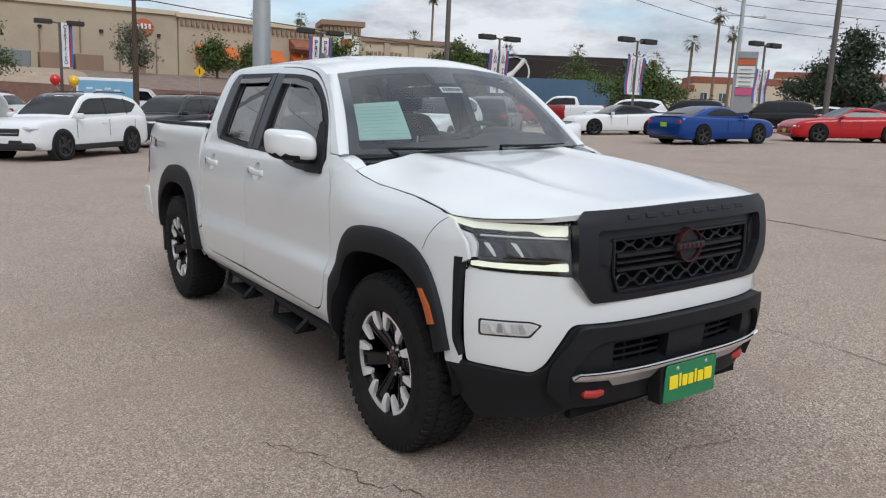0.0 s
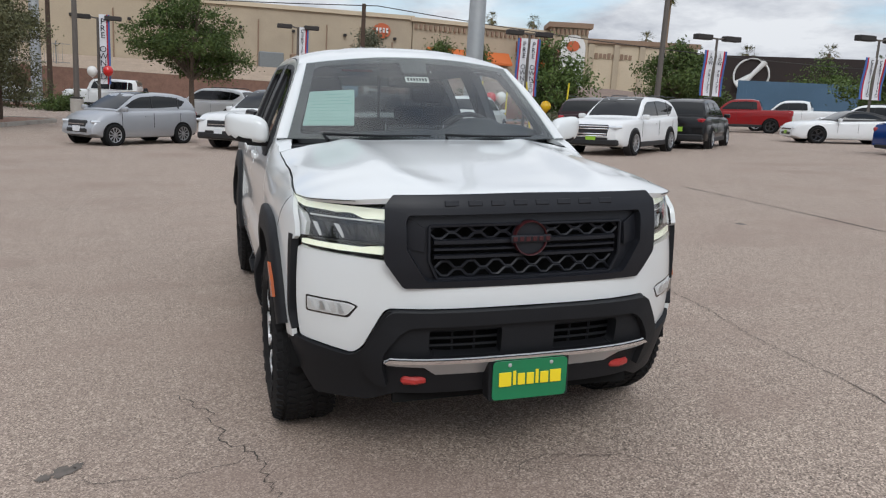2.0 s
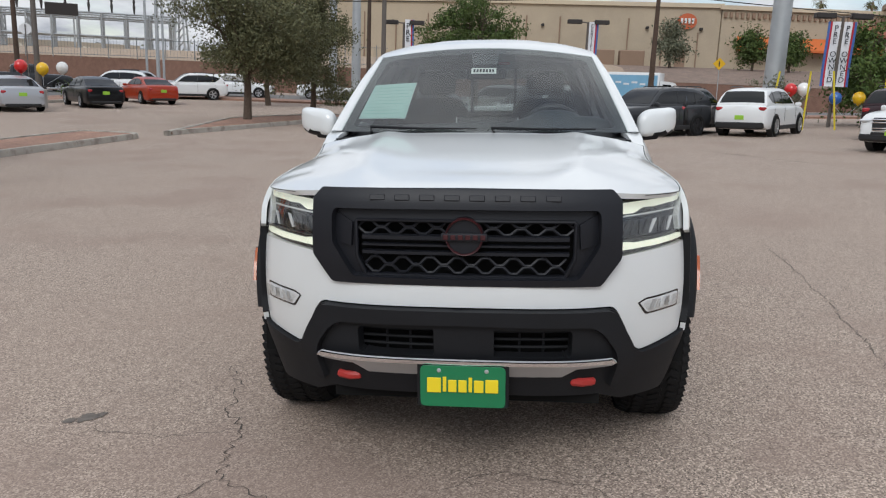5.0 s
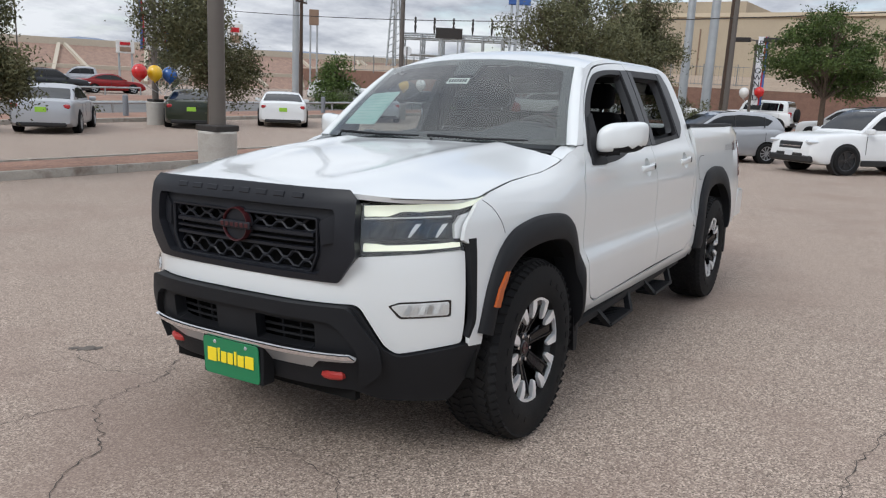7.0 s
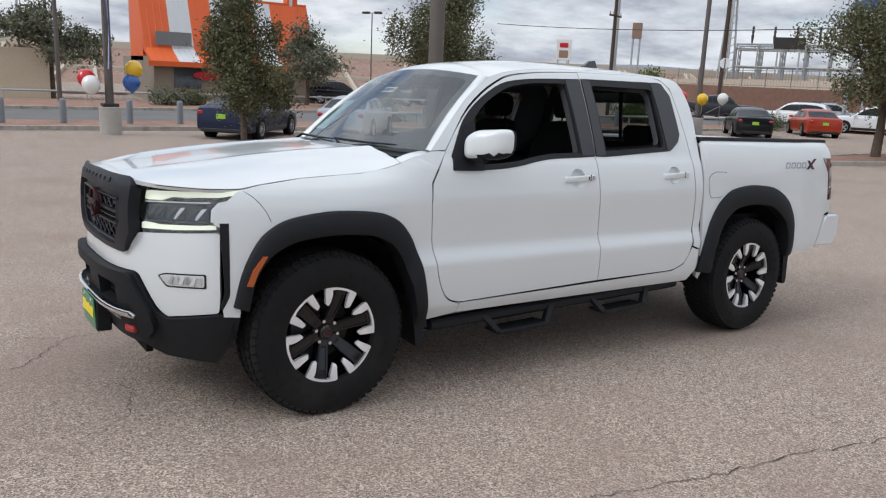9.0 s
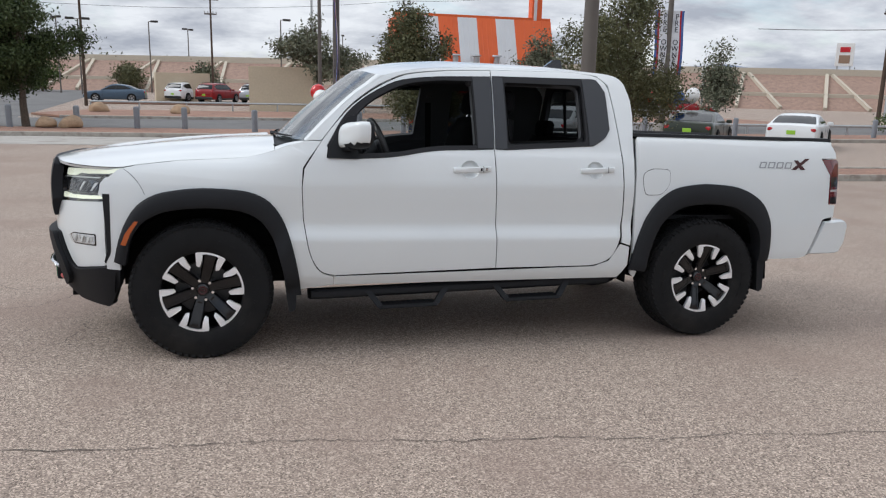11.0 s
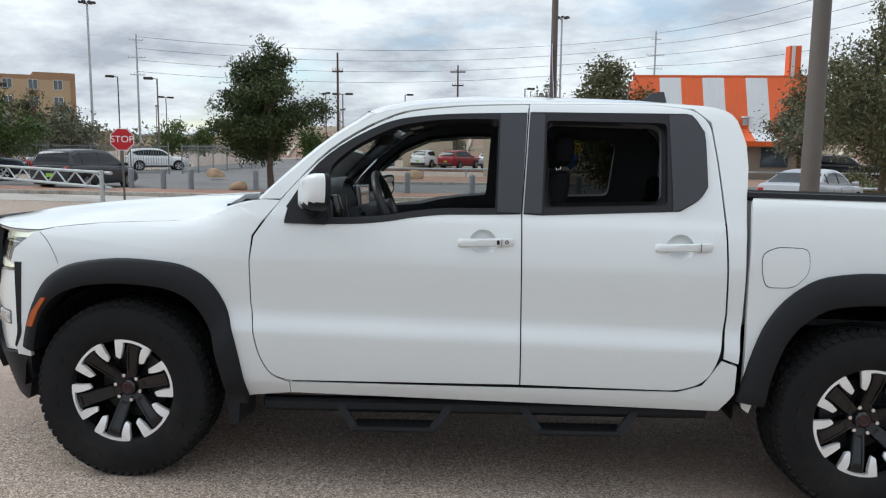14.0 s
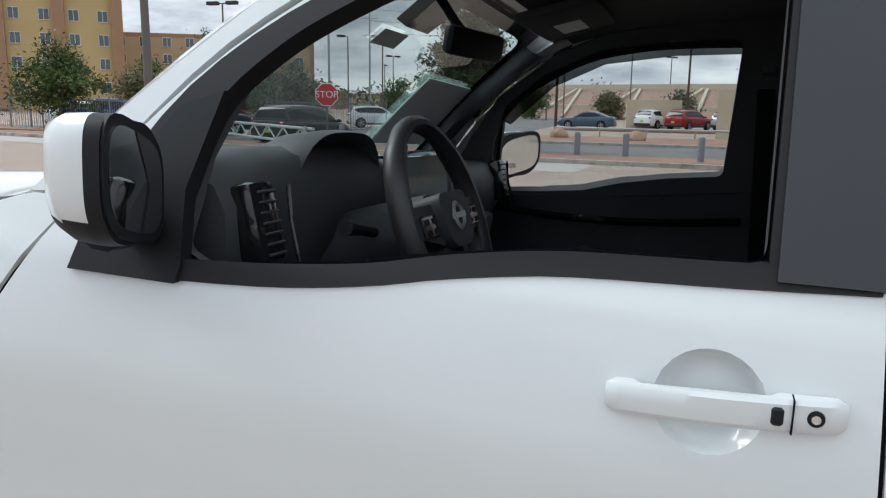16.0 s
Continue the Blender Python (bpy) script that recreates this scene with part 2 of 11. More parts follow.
M_WHITEPAPER = mat("white_paper", (0.72, 0.74, 0.70), 0.7, vary=0.03)
M_GREYDECAL = mat("grey_decal", (0.30, 0.31, 0.32), 0.4, vary=0.05)
M_WINDSHIELD = glass("windshield_glass", (0.88, 0.96, 0.94), 0.80, 0.018)
M_CLEARGLASS = glass("clear_side_glass", (0.93, 0.97, 0.96), 0.86)
M_TINT = glass("tinted_glass", (0.70, 0.78, 0.76), 0.10)
M_TINT2 = glass("light_tint_glass", (0.85, 0.9, 0.88), 0.34)
M_LEATHER = mat("black_leather", (0.022, 0.022, 0.023), 0.42, vary=0.1, scale=20, grain=0.2, grain_scale=500, bump=0.05)
M_LENS = glass("clear_lamp_cover", (0.97, 0.98, 0.97), 0.92)
M_MIRROR = mat("mirror_silver", (0.86, 0.88, 0.88), 0.02, metal=1.0, vary=0.0, rough_vary=0.0)
# the screen is off; reflected sky is put into its grey base colour
M_SCREEN = mat("sky_grey_lcd_screen", (0.30, 0.34, 0.33), 0.06, vary=0.1, coat=1.0)
M_LOT = asphalt("lot_asphalt", (0.276, 0.215, 0.174), (0.73, 0.595, 0.485), (0.262, 0.188, 0.152))

for dull, shine in ((M_BLACK, 0.29), (M_GRILLE, 0.32), (M_TRIMBLK, 0.24), (M_RUBBER, 0.22), (M_CAVITY, 0.15), (M_CLOTH, 0.15)):
    dull.node_tree.nodes["Principled BSDF"].inputs["Specular IOR Level"].default_value = shine

# thin paper lets some daylight through
pn, pl = M_PAPER.node_tree.nodes, M_PAPER.node_tree.links
p_tr = pn.new("ShaderNodeBsdfTranslucent")
p_tr.inputs[0].default_value = (0.42, 0.50, 0.48, 1)
p_mix = pn.new("ShaderNodeMixShader")
p_mix.inputs[0].default_value = 0.30
p_out = next(x for x in pn if x.type == "OUTPUT_MATERIAL")
pl.new(pn["Principled BSDF"].outputs[0], p_mix.inputs[1])
pl.new(p_tr.outputs[0], p_mix.inputs[2])
pl.new(p_mix.outputs[0], p_out.inputs[0])

M_PAINT.node_tree.nodes["Principled BSDF"].inputs["Coat Roughness"].default_value = 0.065

# ---- mesh helpers ----
from mathutils.geometry import tessellate_polygon as tess_loops


def thing(name, m=None, label="", category="", group="", kind=""):
    """An Empty at a thing's base, that parents its parts."""
    ob = new(name)
    ob.empty_display_size = 0.2
    if m is not None:
        ob.matrix_world = m
    return tagged(ob, label, category, group, kind)


def part(name, bm, material, parent=None, label="", smooth=True, angle=35, kind=""):
    """Links a bmesh as one mesh object under a thing or under a part."""
    me = bpy.data.meshes.new(name)
    bm.to_mesh(me)
    bm.free()
    mats = material if isinstance(material, (list, tuple)) else [material]
    for mm in mats:
        me.materials.append(mm)
    if smooth:
        me.polygons.foreach_set("use_smooth", [True] * len(me.polygons))
        me.set_sharp_from_angle(angle=radians(angle))
    ob = new(name, me)
    if parent is not None:
        ob.parent = parent
    return tagged(ob, label, kind=kind)


def share(name, src, parent, m, label=""):
    """Another object on the mesh of src."""
    ob = new(name, src.data)
    ob.parent = parent
    ob.matrix_basis = m
    return tagged(ob, label)


def pchip(xs, ys):
    """A smooth curve through points, with no overshoot."""
    xs, ys = list(xs), list(ys)
    h = [b - a for a, b in zip(xs, xs[1:])]
    d = [(b - a) / w for a, b, w in zip(ys, ys[1:], h)]
    s = [d[0]]
    for i in range(1, len(d)):
        s.append(0.0 if d[i - 1] * d[i] <= 0 else 2 * d[i - 1] * d[i] / (d[i - 1] + d[i]))
    s.append(d[-1])

    def f(x):
        if x <= xs[0]:
            return ys[0] + s[0] * (x - xs[0])
        if x >= xs[-1]:
            return ys[-1] + s[-1] * (x - xs[-1])
        i = max(j for j in range(len(h)) if xs[j] <= x)
        t = (x - xs[i]) / h[i]
        return (ys[i] * (1 + 2 * t) * (1 - t) ** 2 + s[i] * h[i] * t * (1 - t) ** 2
                + ys[i + 1] * t * t * (3 - 2 * t) + s[i + 1] * h[i] * t * t * (t - 1))
    return f


def soft(pts, n=5):
    """An outline whose points with a third number have their corner rounded by it."""
    out, k = [], len(pts)
    for i, p in enumerate(pts):
        if len(p) < 3 or p[2] <= 0:
            out.append((p[0], p[1]))
            continue
        c, a, b = Vector(p[:2]), Vector(pts[i - 1][:2]), Vector(pts[(i + 1) % k][:2])
        ra = min(p[2], (a - c).length * 0.48)
        rb = min(p[2], (b - c).length * 0.48)
        p0, p1 = c + (a - c).normalized() * ra, c + (b - c).normalized() * rb
        for j in range(n + 1):
            t = j / n
            q = p0 * (1 - t) ** 2 + c * 2 * t * (1 - t) + p1 * t * t
            out.append((q.x, q.y))
    return out


def sheet(outline, fmap, away, holes=(), step=0.05, depth=0.03, back=False, mirror=False):
    """A bent panel: a flat outline cut into a grid, laid on a surface by fmap, with its edges turned in by depth against 'away'."""
    bm = bmesh.new()
    loops = [[Vector((p[0], p[1], 0)) for p in o] for o in (outline, *holes)]
    flat = [v for o in loops for v in o]
    vs = [bm.verts.new(v) for v in flat]
    for tri in tess_loops(loops):
        try:
            bm.faces.new([vs[i] for i in tri])
        except ValueError:
            pass
    lo = [min(v[i] for v in flat) for i in (0, 1)]
    hi = [max(v[i] for v in flat) for i in (0, 1)]
    for ax in (0, 1):
        cuts = int((hi[ax] - lo[ax]) / step)
        for i in range(1, cuts + 1):
            at = lo[ax] + (hi[ax] - lo[ax]) * i / (cuts + 1)
            co, no = Vector((0, 0, 0)), Vector((0, 0, 0))
            co[ax], no[ax] = at, 1
            bmesh.ops.bisect_plane(bm, geom=bm.verts[:] + bm.edges[:] + bm.faces[:], plane_co=co, plane_no=no)
    for v in bm.verts:
        v.co = Vector(fmap(v.co.x, v.co.y))
    out = Vector(away)
    bm.normal_update()
    total = Vector((0, 0, 0))
    for f in bm.faces:
        total += f.normal * f.calc_area()
    if total.dot(out) < 0:
        bmesh.ops.reverse_faces(bm, faces=bm.faces[:])
    if depth:
        bm.normal_update()
        edges = [e for e in bm.edges if e.is_boundary]
        normals = {}
        for e in edges:
            for v in e.verts:
                normals[v] = v.normal.copy()
        ret = bmesh.ops.extrude_edge_only(bm, edges=edges)
        newv = [g for g in ret["geom"] if isinstance(g, bmesh.types.BMVert)]
        old = {v.co.to_tuple(6): n for v, n in normals.items()}
        for v in newv:
            v.co -= old.get(v.co.to_tuple(6), out) * depth
    if mirror:
        for v in bm.verts:
            v.co.y = -v.co.y
        bmesh.ops.reverse_faces(bm, faces=bm.faces[:])
    return bm


def box_into(bm, c, s, rot=None, bevel=0.0, seg=1, taper=None):
    """Adds a box to bm: centre, full sizes, optional turn, edge rounding."""
    r = bmesh.ops.create_cube(bm, size=1)
    vs = r["verts"]
    for v in vs:
        v.co = Vector((v.co.x * s[0], v.co.y * s[1], v.co.z * s[2]))
        if taper and v.co.z > 0:
            v.co.x *= taper[0]
            v.co.y *= taper[1]
    if bevel:
        es = list({e for v in vs for e in v.link_edges})
        rr = bmesh.ops.bevel(bm, geom=es, offset=min(bevel, min(s) * 0.45), segments=seg, affect="EDGES", profile=0.5)
        vs = list({v for f in rr["faces"] for v in f.verts} | {v for v in vs if v.is_valid})
    m = Matrix.Translation(c)
    if rot is not None:
        m = m @ Euler([radians(a) for a in rot]).to_matrix().to_4x4()
    for v in vs:
        v.co = m @ v.co
    return vs


def box(c, s, rot=None, bevel=0.0, seg=1, taper=None):
    bm = bmesh.new()
    box_into(bm, c, s, rot, bevel, seg, taper)
    return bm


def rod_into(bm, a, b, r0, r1=None, n=8, caps=True):
    """Adds a round bar from a to b."""
    a, b = Vector(a), Vector(b)
    d = b - a
    m = Matrix.Translation((a + b) / 2) @ d.to_track_quat("Z", "Y").to_matrix().to_4x4()
    bmesh.ops.create_cone(bm, cap_ends=caps, segments=n, radius1=r0, radius2=r0 if r1 is None else r1, depth=d.length, matrix=m)


def rod(a, b, r0, r1=None, n=8):
    bm = bmesh.new()
    rod_into(bm, a, b, r0, r1, n)
    return bm


def tube_into(bm, pts, r, n=8):
    """Adds a bent round bar along pts; r is one radius or one for each point."""
    pts = [Vector(p) for p in pts]
    rings = []
    side = None
    for i, p in enumerate(pts):
        d = (pts[min(i + 1, len(pts) - 1)] - pts[max(i - 1, 0)]).normalized()
        if side is None:
            side = d.orthogonal().normalized()
        side = (side - d * side.dot(d)).normalized()
        up = d.cross(side)
        ri = r[i] if isinstance(r, (list, tuple)) else r
        rings.append([bm.verts.new(p + (side * math.cos(2 * math.pi * j / n) + up * math.sin(2 * math.pi * j / n)) * ri) for j in range(n)])
    for a, b in zip(rings, rings[1:]):
        for j in range(n):
            bm.faces.new((a[j], a[(j + 1) % n], b[(j + 1) % n], b[j]))
    bm.faces.new(rings[0][::-1])
    bm.faces.new(rings[-1])


def tube(pts, r, n=8):
    bm = bmesh.new()
    tube_into(bm, pts, r, n)
    return bm


def lathe_into(bm, profile, n=32, axis="Y", closed=False):
    """Turns (radius, along) points round an axis."""
    rings = []
    for k in range(n):
        a = 2 * math.pi * k / n
        ring = []
        for r, h in profile:
            if axis == "Y":
                ring.append(bm.verts.new((r * math.cos(a), h, r * math.sin(a))))
            elif axis == "X":
                ring.append(bm.verts.new((h, r * math.cos(a), r * math.sin(a))))
            else:
                ring.append(bm.verts.new((r * math.cos(a), r * math.sin(a), h)))
        rings.append(ring)
    m = len(profile)
    for k in range(n):
        a, b = rings[k], rings[(k + 1) % n]
        for j in range(m if closed else m - 1):
            bm.faces.new((a[j], a[(j + 1) % m], b[(j + 1) % m], b[j]))


def prism_into(bm, pts, fmap, h0, h1):
    """Adds a solid from an outline: fmap(a, b, h) at heights h0 and h1."""
    lo = [bm.verts.new(fmap(a, b, h0)) for a, b in pts]
    hi = [bm.verts.new(fmap(a, b, h1)) for a, b in pts]
    n = len(pts)
    for i in range(n):
        bm.faces.new((lo[i], lo[(i + 1) % n], hi[(i + 1) % n], hi[i]))
    f0, f1 = bm.faces.new(lo[::-1]), bm.faces.new(hi)
    bmesh.ops.triangulate(bm, faces=[f0, f1])
    bmesh.ops.recalc_face_normals(bm, faces=bm.faces[:])


def loft_into(bm, rings, close=True, caps=True):
    """Skins rings of equal length."""
    vr = [[bm.verts.new(p) for p in r] for r in rings]
    n = len(rings[0])
    for a, b in zip(vr, vr[1:]):
        for j in range(n if close else n - 1):
            bm.faces.new((a[j], a[(j + 1) % n], b[(j + 1) % n], b[j]))
    if caps and close:
        bm.faces.new(vr[0][::-1])
        bm.faces.new(vr[-1])


def smooth01(a, b, x):
    t = min(1.0, max(0.0, (x - a) / (b - a)))
    return t * t * (3 - 2 * t)

# ---- ground ----
def lot_height(x, y):
    """The lot falls gently towards the street and levels out there."""
    p = 0.0208 * x + 0.039 * y
    return 0.6 * math.tanh(p / 0.6) if p < 0 else 1.2 * math.tanh(p / 1.2)


def on_lot(x, y, rz=0.0, lift=0.0):
    """A pose on the lot's surface, leaning with it."""
    e = 0.6
    z = lot_height(x, y)
    n = Vector((lot_height(x - e, y) - lot_height(x + e, y), lot_height(x, y - e) - lot_height(x, y + e), 2 * e)).normalized()
    q = Vector((0, 0, 1)).rotation_difference(n).to_matrix().to_4x4()
    return Matrix.Translation((x, y, z + lift)) @ q @ pose(0, 0, 0, 0, 0, rz)


def ground_sheet():
    ticks = [i * 1.0 for i in range(-60, 61)]
    step = 1.5
    while ticks[-1] < 2500:
        ticks.append(ticks[-1] + step)
        ticks.insert(0, ticks[0] - step)
        step *= 1.28
    bm = bmesh.new()
    rows = [[bm.verts.new((x, y, lot_height(x, y))) for y in ticks] for x in ticks]
    for a, b in zip(rows, rows[1:]):
        for j in range(len(ticks) - 1):
            bm.faces.new((a[j], b[j], b[j + 1], a[j + 1]))
    ob = part("ground", bm, M_LOT, label="aged warm-grey asphalt lot with fine stone chips", kind="structure", angle=80)
    tagged(ob, category="ground")


ground_sheet()

# ---- the white pickup ----
TRUCK = thing("pickup_truck", LEVEL, "white crew-cab pickup truck with black trim and lowered driver windows", "truck")

side_low = pchip([0.38, 0.42, 0.46, 0.52, 0.60, 0.672, 0.688, 0.752, 0.768, 0.84, 0.93, 0.985, 1.01, 1.06, 1.12, 1.18, 1.23],
                 [0.835, 0.862, 0.882, 0.893, 0.900, 0.9025, 0.900, 0.874, 0.8715, 0.8730, 0.877, 0.8775, 0.876, 0.868, 0.855, 0.837, 0.815])
side_fen = pchip([0.38, 0.46, 0.55, 0.66, 0.76, 0.88, 0.98, 1.04, 1.08, 1.11, 1.14, 1.17],
                 [0.86, 0.885, 0.900, 0.904, 0.902, 0.898, 0.888, 0.872, 0.850, 0.822, 0.780, 0.73])
side_bed = pchip([0.40, 0.50, 0.60, 0.72, 0.85, 1.00, 1.10, 1.18, 1.25, 1.30, 1.335],
                 [0.850, 0.880, 0.893, 0.893, 0.884, 0.872, 0.862, 0.850, 0.832, 0.812, 0.780])
side_up = pchip([1.19, 1.23, 1.30, 1.40, 1.50, 1.60, 1.66, 1.70, 1.735], [0.828, 0.812, 0.786, 0.744, 0.700, 0.652, 0.622, 0.596, 0.560])
nose_in = pchip([1.0, 1.5, 1.9, 2.1, 2.2], [0.0, 0.0, 0.012, 0.045, 0.09])
tail_in = pchip([-3.0, -2.62, -2.45, -2.2, -1.0], [0.09, 0.03, 0.012, 0.0, 0.0])


def half_width(x, z):
    """The truck's half width at a station and height."""
    if x >= 1.045:
        w = smooth01(1.05, 1.55, x)
        low = side_low(z) if z < 1.2 else side_up(z)
        return low * (1 - w) + side_fen(z) * w - nose_in(x)
    if x <= -1.06:
        return side_bed(z) - tail_in(x)
    if z < 1.17:
        return side_low(z)
    if z > 1.23:
        return side_up(z)
    w = smooth01(1.17, 1.23, z)
    return side_low(z) * (1 - w) + side_up(z) * w


def on_side(proud=0.0):
    return lambda x, z: (x, half_width(x, z) + proud, z)


def both_sides(name, outline, material, parent, holes=(), step=0.05, depth=0.03, proud=0.0, label="", sides=(1, -1)):
    obs = []
    for s in sides:
        bm = sheet(outline, on_side(proud), (0, 1, 0), holes, step, depth, mirror=s < 0)
        obs.append(part(name, bm, material, parent, label))
    return obs


FRONT_ARCH = [(2.0, 0.545), (1.972, 0.68), (1.885, 0.80), (1.75, 0.852), (1.58, 0.866), (1.42, 0.855), (1.30, 0.81), (1.215, 0.70), (1.17, 0.56), (1.14, 0.44), (1.125, 0.36)]
FRONT_FLARE = [(2.06, 0.565), (2.025, 0.71), (1.935, 0.875), (1.80, 0.948), (1.58, 0.974), (1.38, 0.962), (1.25, 0.915), (1.155, 0.80), (1.10, 0.64), (1.065, 0.48), (1.045, 0.35)]
REAR_ARCH = [(-1.150, 0.46), (-1.165, 0.56), (-1.21, 0.70), (-1.30, 0.82), (-1.43, 0.885), (-1.585, 0.900), (-1.74, 0.890), (-1.88, 0.83), (-1.965, 0.74), (-1.995, 0.62), (-1.995, 0.515)]
REAR_FLARE = [(-1.045, 0.470), (-1.072, 0.60), (-1.13, 0.78), (-1.245, 0.93), (-1.39, 1.008), (-1.585, 1.030), (-1.77, 1.018), (-1.92, 0.97), (-2.03, 0.88), (-2.078, 0.76), (-2.088, 0.64), (-2.085, 0.515)]


def curve_pts(pts, n=4):
    """A smooth open line through points."""
    fx, fy = pchip(range(len(pts)), [p[0] for p in pts]), pchip(range(len(pts)), [p[1] for p in pts])
    k = (len(pts) - 1) * n
    return [(fx(i / n), fy(i / n)) for i in range(k + 1)]


def grown(arch, xc, d):
    """An arch line pushed outwards from the wheel, to end under the flare."""
    out = []
    for a, b in arch:
        v = Vector((a - xc, b - 0.40))
        v = v * ((v.length + d) / v.length)
        out.append((xc + v.x, 0.40 + max(v.y, b - 0.40)))
    return out


# fender, doors, cab frame, bed side
fender = [(0.862, 0.405), (0.862, 0.455), (0.95, 0.486, 0.06), (1.008, 0.597, 0.08), (1.040, 0.80), (1.048, 0.98), (1.041, 1.091), (1.00, 1.155), (0.93, 1.245), (1.01, 1.245), (1.10, 1.222, 0.03), (1.25, 1.165, 0.05), (1.40, 1.137, 0.03), (1.72, 1.118), (1.93, 1.092), (2.03, 1.066, 0.01),
          (2.118, 0.99, 0.02), (2.135, 0.93), (2.085, 0.90), (2.085, 0.60), (2.104, 0.56), (2.098, 0.520), (2.03, 0.515)] + grown(curve_pts(FRONT_ARCH), 1.58, 0.03) + [(1.10, 0.36), (1.04, 0.38, 0.03)]
both_sides("front_fender", soft(fender), M_PAINT, TRUCK, step=0.045, depth=0.02, label="white front fender")

door_top = curve_pts([(-0.139, 1.702), (0.10, 1.690), (0.386, 1.655), (0.53, 1.598), (0.73, 1.466), (0.91, 1.270), (0.985, 1.160), (1.031, 1.088)])
front_door = soft([(0.86, 0.468, 0.02), (-0.135, 0.497), (-0.128, 0.80), (-0.116, 1.222)] + door_top + [(1.043, 0.98), (1.035, 0.80), (1.003, 0.598, 0.08), (0.945, 0.490, 0.06)])
belt_pts = curve_pts([(-0.113, 1.228), (0.02, 1.222), (0.20, 1.216), (0.34, 1.200), (0.46, 1.178), (0.60, 1.163), (0.905, 1.152)])
hole_top = curve_pts([(0.895, 1.215), (0.775, 1.405), (0.60, 1.540), (0.423, 1.617), (0.20, 1.645), (-0.132, 1.660)])
front_hole = belt_pts + hole_top
rear_door = soft([(-0.1405, 0.497), (-0.80, 0.503, 0.05), (-0.915, 0.545, 0.06), (-0.965, 0.66, 0.08), (-0.982, 0.83), (-0.972, 1.214), (-0.955, 1.45), (-0.935, 1.640, 0.05), (-0.87, 1.700, 0.05), (-0.70, 1.718), (-0.1445, 1.7055), (-0.1215, 1.222), (-0.1335, 0.80)])
rear_hole = soft([(-0.136, 1.228), (-0.20, 1.226), (-0.783, 1.262), (-0.865, 1.310, 0.04), (-0.902, 1.36), (-0.905, 1.60, 0.05), (-0.855, 1.675, 0.03), (-0.156, 1.663)])


def cup_ring(x, z, grow=1.0):
    return [(x + 0.057 * grow * math.cos(math.pi * k / 12), z + 0.054 * grow * math.sin(math.pi * k / 12)) for k in range(24)]


FDOOR, RDOOR = [], []
for s in (1, -1):
    FDOOR.append(part("front_door", sheet(front_door, on_side(), (0, 1, 0), [front_hole, cup_ring(0.042, 1.098)], 0.016, 0.03, mirror=s < 0), M_PAINT, TRUCK, "white front door"))
    RDOOR.append(part("rear_door", sheet(rear_door, on_side(), (0, 1, 0), [rear_hole, cup_ring(-0.786, 1.106)], 0.016, 0.03, mirror=s < 0), M_PAINT, TRUCK, "white rear door"))

# black window surrounds, with the openings of the panes
front_open = soft([(-0.005, 1.242, 0.02)]) + curve_pts([(0.06, 1.240), (0.20, 1.236), (0.34, 1.220), (0.46, 1.198), (0.60, 1.185), (0.738, 1.178)]) + curve_pts([(0.752, 1.250), (0.728, 1.380), (0.66, 1.462), (0.56, 1.530), (0.40, 1.598), (0.20, 1.626), (0.03, 1.632)]) + soft([(-0.008, 1.632, 0.02)])
rear_open = soft([(-0.212, 1.250, 0.02), (-0.735, 1.278, 0.03), (-0.748, 1.635, 0.03), (-0.222, 1.632, 0.02)])
front_trim = [(a, b - 0.007) for a, b in belt_pts if a < 0.80] + curve_pts([(0.902, 1.218), (0.780, 1.411), (0.604, 1.546), (0.425, 1.623), (0.20, 1.651), (-0.134, 1.666)])
rear_trim = soft([(-0.127, 1.222), (-0.20, 1.219), (-0.786, 1.255), (-0.872, 1.305, 0.04), (-0.908, 1.36), (-0.911, 1.60, 0.05), (-0.858, 1.681, 0.03), (-0.147, 1.669)])
for i, s in enumerate((1, -1)):
    part("window_trim", sheet(front_trim, on_side(0.004), (0, 1, 0), [front_open], 0.05, 0.035, mirror=s < 0), M_TRIMBLK, FDOOR[i], "black window surround")
    part("window_trim", sheet(rear_trim, on_side(0.004), (0, 1, 0), [rear_open], 0.06, 0.035, mirror=s < 0), M_TRIMBLK, RDOOR[i], "black window surround")
pillar_plates = ((FDOOR, [(-0.1165, 1.226), (-0.014, 1.226), (-0.016, 1.658), (-0.1335, 1.662)]), (RDOOR, [(-0.128, 1.226), (-0.203, 1.226), (-0.213, 1.660), (-0.148, 1.664)]),
                 (RDOOR, [(-0.757, 1.258), (-0.786, 1.260), (-0.870, 1.310), (-0.904, 1.36), (-0.907, 1.60), (-0.857, 1.676), (-0.757, 1.674)]))
for doors, line in pillar_plates:
    for i, s in enumerate((1, -1)):
        part("pillar_plate", sheet(line, on_side(0.009), (0, 1, 0), (), 0.06, 0.006, mirror=s < 0), M_TRIM, doors[i], "dark grey pillar plate")
# panes stand only on the passenger side: the driver side is wound down
pane = part("window_glass", sheet(front_open, on_side(-0.018), (0, 1, 0), (), 0.08, 0.0, mirror=True), M_CLEARGLASS, FDOOR[1], "clear side window")
pane.visible_shadow = False
pane = part("window_glass", sheet(rear_open, on_side(-0.018), (0, 1, 0), (), 0.08, 0.0, mirror=True), M_TINT, RDOOR[1], "tinted rear side window")
pane.visible_shadow = False
